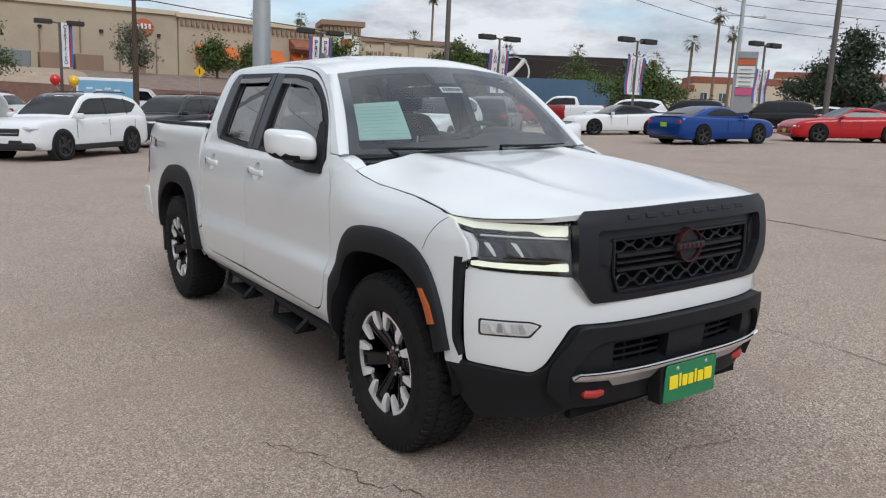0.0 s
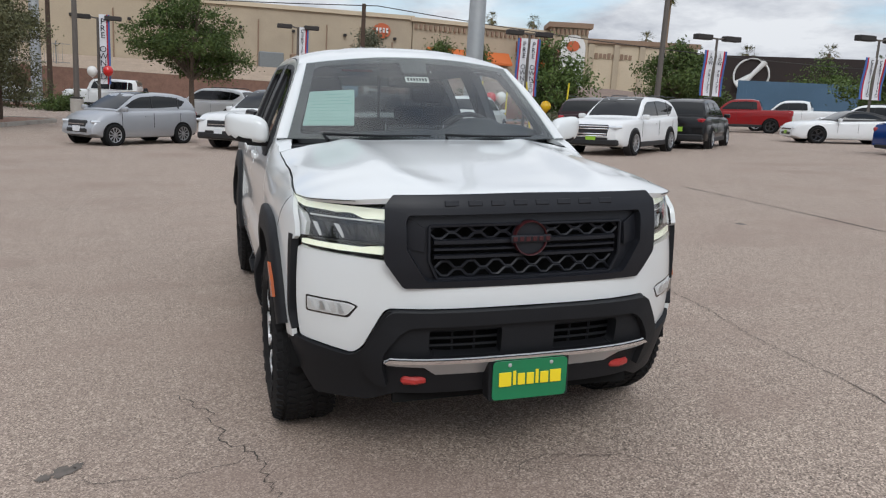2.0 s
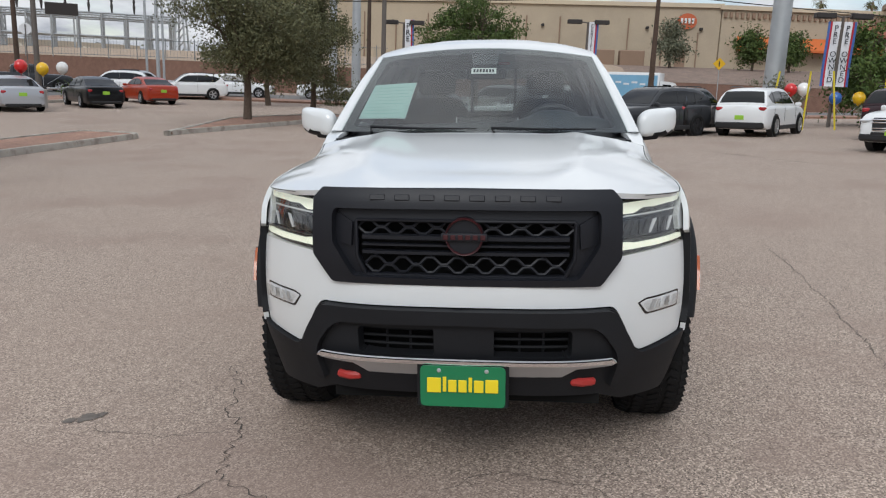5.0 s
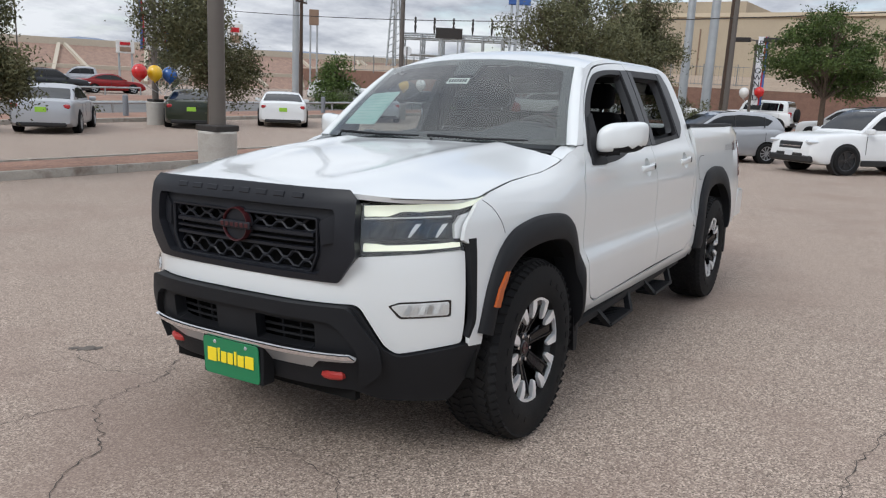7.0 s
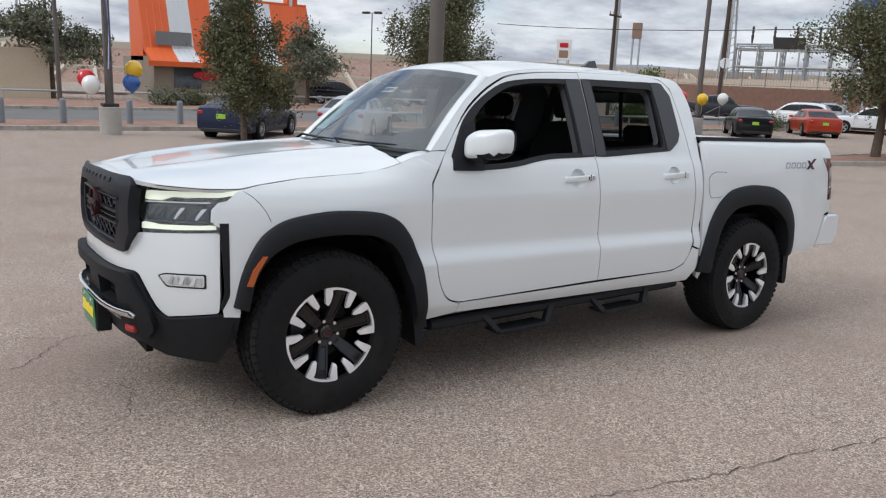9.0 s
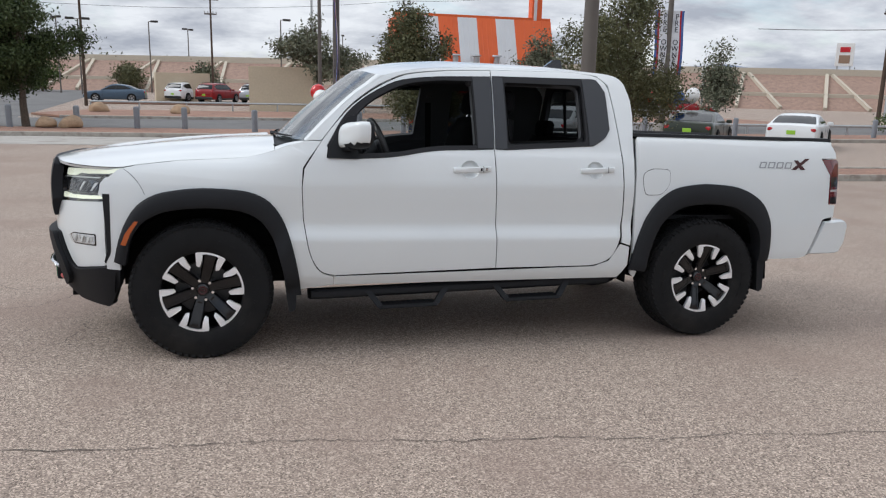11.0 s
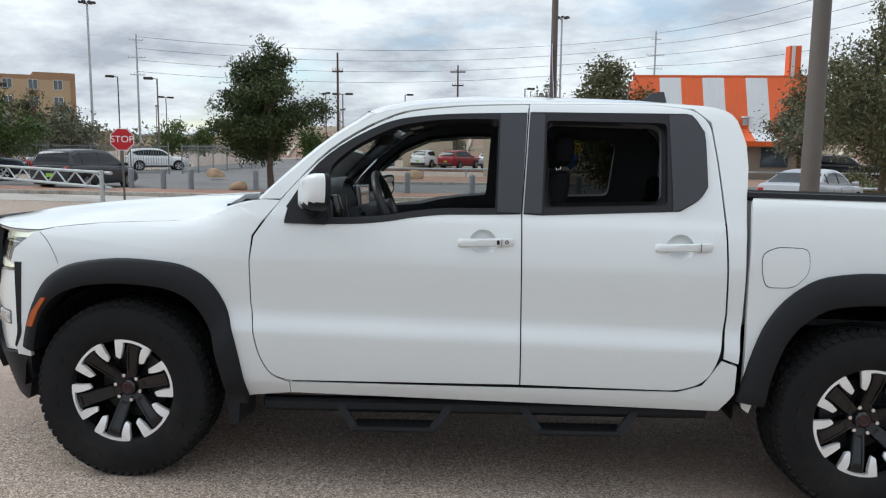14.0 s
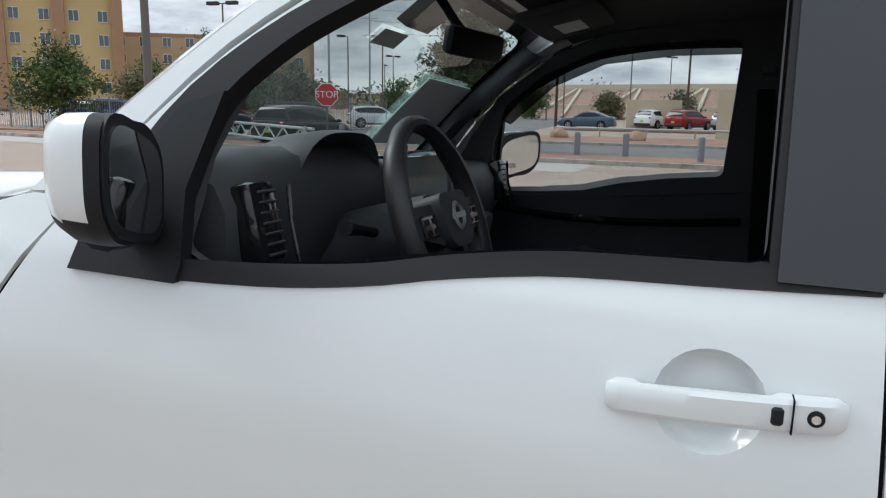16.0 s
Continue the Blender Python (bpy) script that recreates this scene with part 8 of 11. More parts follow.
def stain(x, y, r, name="oil_stain"):
    rnd = random.Random(int(x * 100 + y))
    bm = bmesh.new()
    ring = []
    for k in range(28):
        a = 2 * math.pi * k / 28
        rr = r * rnd.uniform(0.6, 1.15)
        px_, py_ = x + rr * math.cos(a) * 1.3, y + rr * math.sin(a)
        ring.append(bm.verts.new((px_, py_, lot_height(px_, py_) + 0.003)))
    bm.faces.new(ring)
    ob = part(name, bm, M_OIL, label="small dark oil stain on the asphalt", kind="structure", smooth=False)
    tagged(ob, category="stain")


for sx, sy, sr in ((1.99, -1.735, 0.045), (2.03, -1.80, 0.03), (1.95, -1.69, 0.025), (-3.0, 5.2, 0.07)):
    stain(sx, sy, sr)

# retaining wall and raised ground below the stores
def ramp_mesh(rows):
    bm = bmesh.new()
    vr = [[bm.verts.new(p) for p in r] for r in rows]
    for a, b in zip(vr, vr[1:]):
        for j in range(len(a) - 1):
            bm.faces.new((a[j], a[j + 1], b[j + 1], b[j]))
    bmesh.ops.recalc_face_normals(bm, faces=bm.faces[:])
    if sum(f.normal.z for f in bm.faces) < 0:
        bmesh.ops.reverse_faces(bm, faces=bm.faces[:])
    return bm


rows = []
for y, wx, top_z in ((-130, -86, 2.2), (-60, -76, 2.2), (-30, -69, 2.0), (-10, -66, 1.9), (10, -64, 1.7), (30, -62, 1.6), (45, -62, 1.6)):
    rows.append([(wx, y, -0.6), (wx - 0.02, y, top_z), (wx - 0.5, y, top_z + 0.02), (wx - 8, y, 2.9), (wx - 16, y, 3.3), (-200, y, 3.4)])
M_GRAVELBANK = mat("brown_gravel_bank", (0.20, 0.145, 0.115), 0.95, vary=0.25, scale=1.5, grain=0.3, grain_scale=30)
for stretch_, mm, words in ((rows[:5], M_DIRT, "tan dirt bank below the store building"), (rows[4:], M_GRAVELBANK, "brown gravel bank below the store front")):
    ob = part("embankment", ramp_mesh([r[2:] for r in stretch_]), mm, label=words, kind="structure")
    tagged(ob, category="bank")
bm = bmesh.new()
for a, b in zip(rows, rows[1:]):
    q = [a[0], b[0], b[1], a[1]]
    lo = [bm.verts.new(p) for p in q]
    hi = [bm.verts.new((p[0] - 0.35, p[1], p[2])) for p in q]
    bm.faces.new(lo)
    bm.faces.new(hi[::-1])
    for e in range(4):
        bm.faces.new((lo[e], hi[e], hi[(e + 1) % 4], lo[(e + 1) % 4]))
bmesh.ops.recalc_face_normals(bm, faces=bm.faces[:])
tagged(part("retaining_wall", bm, M_BROWNWALL, label="long brown block retaining wall", kind="structure"), category="wall")


# ---- bollards, poles, lamps, banners, balloons ----
def bollard_mesh():
    bm = bmesh.new()
    lathe_into(bm, [(0.0, 0.88), (0.07, 0.875), (0.105, 0.84), (0.115, 0.80), (0.115, 0.0)], 16, "Z")
    return bm


def bollard(x, y):
    b = thing("bollard", Matrix.Translation((x, y, lot_height(x, y) + 0.10)), "grey painted steel bollard in the gravel", "bollard", "bollards along the street")
    global BOLL
    if BOLL is None:
        o = part("post", bollard_mesh(), M_BOLL, b)
        BOLL = o
        c = bmesh.new()
        lathe_into(c, [(0.20, 0.0), (0.20, 0.03), (0.11, 0.04)], 16, "Z")
        part("footing", c, M_CONC, b)
    else:
        share("post", BOLL, b, Matrix.Identity(4))


BOLL = None
M_BOLL = mat("grey_bollard_paint", (0.20, 0.215, 0.235), 0.6, vary=0.1, scale=4)
for bx_ in (-34, -31, -28, -25, -20.5, -16, -12.4, -8.6, -5.2, -3.4, -1.2, 0.7, 3.4, 5.2, 7.4, 9.8, 12.6, 13.8, 15.2, 22.5):
    bollard(bx_, -26.2 - 0.02 * bx_ - (1.6 if bx_ > 3 else 0.0))

M_BANNERW = mat("white_banner_cloth", (0.72, 0.73, 0.76), 0.8, vary=0.06, scale=3)
M_BANNERR = mat("red_banner_cloth", (0.42, 0.025, 0.04), 0.8, vary=0.08, scale=3)
M_BANNERB = mat("blue_banner_cloth", (0.06, 0.13, 0.36), 0.8, vary=0.08, scale=3)
M_LETTER = mat("dark_letter", (0.015, 0.018, 0.03), 0.7)
M_BALLOON = {k: mat(k + "_balloon_vinyl", c, 0.22, vary=0.04, coat=0.6) for k, c in (("red", (0.55, 0.012, 0.012)), ("yellow", (0.75, 0.45, 0.01)), ("blue", (0.03, 0.11, 0.36)), ("white", (0.78, 0.77, 0.74)))}


def words(text, size, m, material, parent, name="lettering", stack=False):
    """Built-in font, as a mesh; upright columns where stacked."""
    cu = bpy.data.curves.new(name, "FONT")
    cu.body = "\n".join(text) if stack else text
    cu.size, cu.extrude, cu.align_x, cu.align_y = size, 0.004, "CENTER", "CENTER"
    if stack:
        cu.space_line = 0.82
    tmp = bpy.data.objects.new("tmp", cu)
    scene.collection.objects.link(tmp)
    me = bpy.data.meshes.new_from_object(tmp.evaluated_get(bpy.context.evaluated_depsgraph_get()))
    bpy.data.objects.remove(tmp)
    me.materials.clear()
    me.materials.append(material)
    ob = new(name, me)
    ob.parent = parent
    ob.matrix_basis = m
    return ob


def banner(parent, z0, z1, yaw, text, pair=True, off=0.34):
    """Two tall cloth strips, white with red and blue edges, one each side of a pole."""
    h = z1 - z0
    for s in ((1, -1) if pair else (1,)):
        b = new("banner")
        b.parent = parent
        b.matrix_basis = Matrix.Translation((0, 0, z0)) @ pose(0, 0, 0, 0, 0, yaw) @ Matrix.Translation((s * off, 0, 0))
        tagged(b, "red, white and blue banner with dark letters")
        for x0, x1, mm in ((-0.27, 0.09, M_BANNERW), (0.09, 0.17, M_BANNERR), (0.17, 0.27, M_BANNERB)):
            bm = bmesh.new()
            rings = []
            for i in range(9):
                t = i / 8
                sway = 0.05 * math.sin(t * 5 + x0)
                rings.append([(s * x0, sway, h * t), (s * x1, sway + 0.01, h * t), (s * x1, sway + 0.022, h * t), (s * x0, sway + 0.012, h * t)])
            loft_into(bm, rings)
            bmesh.ops.recalc_face_normals(bm, faces=bm.faces[:])
            part("cloth_strip", bm, mm, b)
        for side in (1, -1):
            words(text, h / (len(text) * 0.92), Matrix.Translation((-s * 0.09, -0.07 * side + 0.012, h * 0.5)) @ pose(0, 0, 0, 90, 0, 0 if side > 0 else 180), M_LETTER, b, stack=True)


def balloons(x, y, z, spread, keys, yaw):
    c, s_ = math.cos(radians(yaw)), math.sin(radians(yaw))
    for k, key in enumerate(keys):
        o = (k - (len(keys) - 1) / 2) * spread
        rnd = random.Random(k + int(x * 10))
        px_, py_, pz_ = x + o * c, y + o * s_, z + rnd.uniform(-0.06, 0.06)
        b = thing("balloon", Matrix.Translation((px_, py_, pz_)), key + " vinyl balloon tied to a lamp pole", "balloon", "balloons on the poles")
        bm = bmesh.new()
        lathe_into(bm, [(0.0, 0.29), (0.10, 0.275), (0.20, 0.21), (0.26, 0.10), (0.275, 0.0), (0.25, -0.12), (0.17, -0.23), (0.07, -0.30), (0.03, -0.32), (0.04, -0.35)], 20, "Z")
        part("balloon_skin", bm, M_BALLOON[key], b)
        part("stick", rod((0, 0, -0.33), (-o * c * 0.8, -o * s_ * 0.8, -0.75), 0.012, n=6), M_STEEL, b)


def lamp_post(x, y, height, r0=0.10, pedestal=0.0, heads=0, yaw=0.0, label="tall brown-grey lamp pole", material=None, banner_text="", bz=(2.0, 4.6), bpair=True, head_z=None, square=True):
    z = lot_height(x, y)
    root = thing("street_lamp", Matrix.Translation((x, y, z)), label, "lamp post", "lamp posts")
    m = material or M_POLE
    if pedestal:
        bm = bmesh.new()
        lathe_into(bm, [(0.0, pedestal), (0.30, pedestal), (0.33, pedestal - 0.03), (0.33, -0.1)], 28, "Z")
        part("pedestal", bm, M_CONC, root, "round concrete pedestal")
        bm = bmesh.new()
        box_into(bm, (0, 0, pedestal + 0.05), (r0 * 3.6, r0 * 3.6, 0.10), None, 0.01)
        part("base_cover", bm, M_LAMPHEAD, root)
    bm = bmesh.new()
    rod_into(bm, (0, 0, max(0, pedestal - 0.02)), (0, 0, height), r0, r0 * 0.75, 4 if square else 14)
    part("pole", bm, m, root)
    hz = head_z or height
    for k in range(heads):
        s = 1 if k == 0 else -1
        hd = new("lamp_arm")
        hd.parent = root
        hd.matrix_basis = pose(0, 0, hz, 0, 0, yaw)
        part("arm", rod((0, 0, -0.05), (s * 0.35, 0, 0), 0.04, n=6), m, hd)
        part("lamp_head", box((s * 0.78, 0, 0.0), (0.85, 0.42, 0.24), None, 0.03), M_LAMPHEAD, hd, "flat dark lamp head")
    if banner_text:
        banner(root, bz[0] - z, bz[1] - z, yaw, banner_text, bpair)
    return root


lamp_post(-4.95, -8.3, 9.5, 0.145, 0.90, label="brown-grey lamp pole on a concrete pedestal", square=False)
lamp_post(-2.05, -22.6, 9.5, 0.13, 0.88, label="brown-grey lamp pole with banner on a pedestal", banner_text="CERTIFIED", bz=(1.5, 4.9), bpair=False, yaw=80, square=False)
lamp_post(-14.9, -22.6, 8.0, 0.12, 0.85, label="brown-grey lamp pole with banners on a pedestal", banner_text="PRE OWNED", bz=(2.15, 4.55), yaw=0, square=False)
lamp_post(-29.8, -21.9, 9.5, 0.13, 0.85, label="brown-grey lamp pole on a pedestal", square=False)
lamp_post(18.4, -20.2, 9.5, 0.15, 0.82, label="brown-grey lamp pole on a concrete pedestal", square=False)
lamp_post(-40.5, -7.6, 9.5, 0.15, 0.75, label="brown-grey lamp pole on a pedestal", square=False)
lamp_post(-33.0, 22.5, 11, 0.16, 0.0, label="tall grey lamp pole behind the cars", square=False)
lamp_post(-18.5, 36.4, 11, 0.15, 0.0, label="tall grey lamp pole behind the cars", square=False)
for px_, py_, hz, txt, pair, b0, b1 in ((-42.3, -6.7, 5.0, "PRE OWNED", False, 1.0, 4.7), (-42.6, 4.1, 5.3, "CERTIFIED", False, 2.6, 4.9), (-32.0, 14.3, 4.75, "PRE OWNED", True, 1.7, 4.5),
                                         (-27.4, 21.9, 4.5, "LOW PRICES", True, 2.2, 4.3), (-23.0, 27.0, 4.35, "CERTIFIED", True, 2.4, 4.2), (-21.6, 35.2, 4.5, "PRE OWNED", True, 2.3, 4.1)):
    lamp_post(px_, py_, hz + 0.1, 0.09, 0.0, 2, 90, "brown twin-headed lot lamp with banner", banner_text=txt, bz=(b0, b1), bpair=pair)
balloons(-15.0, -22.3, 1.34, 0.66, ("white", "blue", "yellow", "red"), 0)
balloons(-29.7, -21.6, 1.23, 1.6, ("white", "yellow", "red"), 0)
balloons(-2.77, -22.4, 1.49, 0.3, ("yellow",), -20)
balloons(-1.49, -22.4, 1.05, 0.3, ("white",), -20)
balloons(-2.69, -22.4, 1.08, 0.3, ("blue",), -20)
balloons(-1.42, -22.7, 1.24, 0.3, ("red",), -20)
balloons(-42.4, 4.2, 1.9, 0.9, ("red", "yellow"), 90)
balloons(-42.0, -6.6, 1.7, 0.8, ("white", "red"), 90)
balloons(-31.6, 12.6, 1.55, 0.55, ("red", "white"), 90)
balloons(-31.6, 14.8, 1.25, 1.0, ("blue", "yellow"), 90)

# yellow flag stakes by the planted corner
M_YPIPE = mat("yellow_plastic_pipe", (0.62, 0.50, 0.03), 0.5)
for k, (dx, lean_) in enumerate(((0, 8), (1.35, 4), (2.6, -6), (4.2, 5))):
    st = thing("marker_stake", on_lot(-29.3 + k * 0.2, 10.8 + dx), "thin yellow plastic stake in the kerb bed", "stake", "yellow stakes")
    part("rod", rod((0, 0, 0), (0, math.tan(radians(lean_)) * 2.4, 2.4), 0.04, n=6), M_YPIPE, st)

# utility poles, transmission poles and wires
def utility_pole(x, y, height, r, material, arms=(), label="tall wooden utility pole with crossarms", base=None):
    z = lot_height(x, y) if base is None else base
    root = thing("utility_pole", Matrix.Translation((x, y, z)), label, "utility pole", "utility poles")
    part("pole", rod((0, 0, -0.3), (0, 0, height), r, r * 0.6, 12), material, root)
    for az, w, yaw in arms:
        a = new("crossarm")
        a.parent = root
        a.matrix_basis = pose(0, 0, az, 0, 0, yaw)
        part("beam", box((0, 0, 0), (w, 0.10, 0.12), None, 0.01), material, a)
        for k in (-0.46, -0.2, 0.2, 0.46):
            bm = bmesh.new()
            lathe_into(bm, [(0.0, 0.30), (0.05, 0.26), (0.03, 0.2), (0.06, 0.14), (0.03, 0.06), (0.03, 0.0)], 8, "Z")
            for v in bm.verts:
                v.co.x += k * w
            part("insulator", bm, M_STEEL, a)
    return root


utility_pole(-37.6, 13.4, 30, 0.52, M_STEEL, (), "thick galvanised steel transmission pole")
utility_pole(-44.4, 8.3, 7.2, 0.20, M_WOODPOLE, (), "dark cut-off wooden pole")
utility_pole(-53.8, -11.9, 22, 0.36, M_STEEL, ((9.5, 3.2, 60),), "thick galvanised steel transmission pole")
utility_pole(-55.3, -14.0, 22, 0.34, M_STEEL, (), "thick galvanised steel transmission pole")
utility_pole(-59.9, -12.1, 14, 0.20, M_WOODPOLE, ((11, 2.6, 30),))
utility_pole(-52.8, -38.0, 20, 0.20, M_WOODPOLE, ((9.5, 1.8, 40),))
utility_pole(-50.8, -48.5, 24, 0.34, M_STEEL, (), "thick galvanised steel transmission pole")
utility_pole(-39.8, -37.9, 16, 0.15, M_WOODPOLE, ((8.5, 2.0, 20), (7.2, 2.0, 20)))
utility_pole(-48.9, -25.0, 14, 0.14, M_STEEL, ())
utility_pole(-3.7, -44.4, 15, 0.13, M_POLE, (), "dark flag pole by the restaurant")
utility_pole(11.7, -55.5, 9.0, 0.12, M_WOODPOLE, ((7.6, 0.8, 0),), "dark pole with a lamp bracket")
utility_pole(3.6, -79.5, 10.5, 0.13, M_WOODPOLE, ((9.8, 1.6, 0), (8.4, 1.2, 0)))
utility_pole(62.7, -132.8, 21, 0.22, M_STEEL, ((20, 2.4, 20), (17, 3.0, 20), (14, 2.4, 20)), "grey transmission pole with side arms")
utility_pole(-31, -150, 24, 0.25, M_STEEL, ((22.5, 2.2, 20), (19.5, 4.0, 20), (17, 3.4, 20)), "grey transmission pole with side arms")
utility_pole(-51.7, 74.1, 26, 0.28, M_STEEL, ((11.5, 5.5, 60), (15.2, 6.0, 60)), "grey transmission pole with side arms")
for hx, hy in ((78.8, -147.2), (-14.5, -165.9)):
    root = utility_pole(hx, hy, 29, 0.30, M_STEEL, (), "very tall freeway lamp mast")
    for k in range(8):
        a = 2 * math.pi * k / 8
        part("lamp_head", box((1.2 * math.cos(a), 1.2 * math.sin(a), 29), (0.8, 0.5, 0.3), (0, 0, math.degrees(a))), M_LAMPHEAD, root)
LOTLAMPS = ((33.6, -46.2, 8.6), (32.0, -69.9, 8.2), (39.5, -77.4, 9.0), (46, -105, 8.5), (36, -112, 8.0), (28, -118, 8.0), (21, -95, 8.5), (26, -130, 8.0), (12, -105, 9), (17.5, -88, 8), (-4, -92, 9), (-9, -110, 9), (8, -120, 9), (-15, -120, 9), (54, -120, 8), (-40, -75, 9), (-24, -90, 9))
for k, (px_, py_, ph) in enumerate(LOTLAMPS):
    lamp_post(px_, py_, ph, 0.09, 0.0, 1 if k % 3 else 2, 20 * k, "dark parking-lot lamp in the distance")


def wire(a, b, sag, r=0.011, label="thin dark overhead wire between poles"):
    a, b = Vector(a), Vector(b)
    pts = [a.lerp(b, i / 14) - Vector((0, 0, sag * 4 * (i / 14) * (1 - i / 14))) for i in range(15)]
    ob = part("overhead_wire", tube(pts, r, 5), M_LAMPHEAD, label=label)
    tagged(ob, label, "wire", "overhead wires")


wire((-46, -60, 7.2), (-43.5, 9.0, 6.6), 1.2, 0.03)
wire((-43.5, 9.0, 6.6), (-38, 60, 5.4), 0.9, 0.03)
for k in range(4):
    wire((-37.6, 13.4, 16 + k * 2.2), (-51.7, 74.1, 11.2 + k * 1.4), 1.6, 0.03)
    wire((-51.7, 74.1, 11.4 + k * 1.2), (-10, 150, 12 + k * 1.5), 1.8, 0.03)
    wire((-53.8, -11.9, 14 + k * 2), (-50.8, -48.5, 15 + k * 2.2), 1.0, 0.022)
    wire((-50.8, -48.5, 15 + k * 2.2), (-31, -150, 17 + k * 2), 2.0, 0.03)
    wire((-31, -150, 17 + k * 1.8), (62.7, -132.8, 14 + k * 2), 2.5, 0.03)

# stop signs
M_SIGNRED = mat("stop_sign_red", (0.46, 0.012, 0.02), 0.4, vary=0.04)
M_SIGNWHITE = mat("sign_white", (0.78, 0.78, 0.78), 0.45, vary=0.03)
M_SIGNGREY = mat("sign_back_grey", (0.32, 0.33, 0.34), 0.5, metal=0.4)


def stop_sign(x, y, yaw, zc, text="STOP"):
    z = lot_height(x, y)
    root = thing("stop_sign", Matrix.Translation((x, y, z)) @ pose(0, 0, 0, 0, 0, yaw), "red octagonal stop sign on a dark post", "sign")
    part("post", rod((0, 0, 0), (0, 0, zc - z + 0.3), 0.035, n=8), M_POLE, root)
    for r, y0, mm, nm in ((0.39, -0.045, M_SIGNWHITE, "sign_border"), (0.365, -0.052, M_SIGNRED, "sign_face")):
        bm = bmesh.new()
        prism_into(bm, [(r * math.cos(radians(22.5 + 45 * k)), r * math.sin(radians(22.5 + 45 * k))) for k in range(8)], lambda a, b, h: (a, h, b + zc - z), y0 - 0.006, y0)
        part(nm, bm, mm, root)
    if text:
        words(text, 0.30, Matrix.Translation((0, -0.064, zc - z)) @ pose(0, 0, 0, 90, 0, 0), M_SIGNWHITE, root)


stop_sign(12.15, -21.1, 207, 1.63)
stop_sign(-46.5, -33.1, -58, 3.6, "")

# rolled lattice gate beside the exit, and the fence behind it
gate = thing("barrier_gate", Matrix.Translation((17.3, -23.9, lot_height(17.3, -23.9))) @ pose(0, 0, 0, 0, 0, -38) @ Matrix.Diagonal((1.65, 1, 1, 1)), "galvanised lattice boom gate lying across the exit", "gate")
bm = bmesh.new()
for z0 in (0.55, 1.02):
    tube_into(bm, [(-4.2, 0, z0), (4.2, 0, z0)], 0.05, 8)
part("rail", bm, M_STEEL, gate)
bm = bmesh.new()
for k in range(9):
    x0 = -4.0 + k * 0.9
    tube_into(bm, [(x0, 0, 0.57), (x0 + 0.45, 0, 1.0)], 0.028, 6)
    tube_into(bm, [(x0 + 0.45, 0, 1.0), (x0 + 0.9, 0, 0.57)], 0.028, 6)
part("lattice", bm, M_STEEL, gate)
for x0 in (-3.9, 3.9):
    part("post", rod((x0, 0.08, -0.1), (x0, 0.08, 1.1), 0.06, n=8), M_STEEL, gate)

M_FENCE = mat("grey_steel_fence", (0.20, 0.215, 0.22), 0.55, metal=0.3, vary=0.1)


def fence(a, b, h, label="grey steel picket fence", every=0.16, post=2.4):
    a, b = Vector((*a, 0)), Vector((*b, 0))
    ln = (b - a).length
    d = (b - a) / ln
    root = thing("fence", Matrix.Translation((a.x, a.y, lot_height(a.x, a.y))) @ Matrix.Rotation(math.atan2(d.y, d.x), 4, "Z"), label, "fence")
    for k in range(int(ln / post) + 1):
        part("post", rod((k * post, 0, -0.2), (k * post, 0, h + 0.12), 0.045, n=6), M_FENCE, root)
    for z0 in (0.15, h - 0.12):
        part("rail", box((ln / 2, 0, z0), (ln, 0.04, 0.05)), M_FENCE, root)
    bm = bmesh.new()
    for k in range(int(ln / every)):
        rod_into(bm, (k * every, 0, 0.05), (k * every, 0, h), 0.014, n=4)
    part("railing", bm, M_FENCE, root, kind="stuff")


fence((23.5, -31.5), (40, -32.0), 1.9)
fence((21.5, -47), (40, -33.5), 2.0)
fence((21, -48), (19.5, -64), 2.0)

# pipe rail and chain fence in front of the restaurant
def pipe_rail(a, b, h, label):
    a, b = Vector((*a, 0)), Vector((*b, 0))
    ln = (b - a).length
    d = (b - a) / ln
    root = thing("pipe_rail", Matrix.Translation((a.x, a.y, lot_height(a.x, a.y))) @ Matrix.Rotation(math.atan2(d.y, d.x), 4, "Z"), label, "rail")
    part("rail", rod((0, 0, h), (ln, 0, h), 0.06, n=8), M_STEEL, root)
    k = int(ln / 3) + 1
    for i in range(k + 1):
        part("post", rod((ln * i / k, 0, -0.1), (ln * i / k, 0, h), 0.05, n=8), M_STEEL, root)


pipe_rail((-34, -27.6), (-14, -28.0), 0.55, "low galvanised pipe rail along the street")
pipe_rail((-32, -46), (10, -47), 0.6, "low galvanised pipe rail by the restaurant")
pipe_rail((-44, -27.0), (-36, -27.2), 0.55, "low galvanised pipe rail along the street")

# ---- trees and shrubs ----
M_BARK = mat("grey_brown_bark", (0.105, 0.078, 0.058), 0.95, vary=0.25, scale=9, grain=0.35, grain_scale=30, bump=0.6)
M_PALMBARK = mat("palm_bark", (0.19, 0.14, 0.10), 0.95, vary=0.2, scale=6)


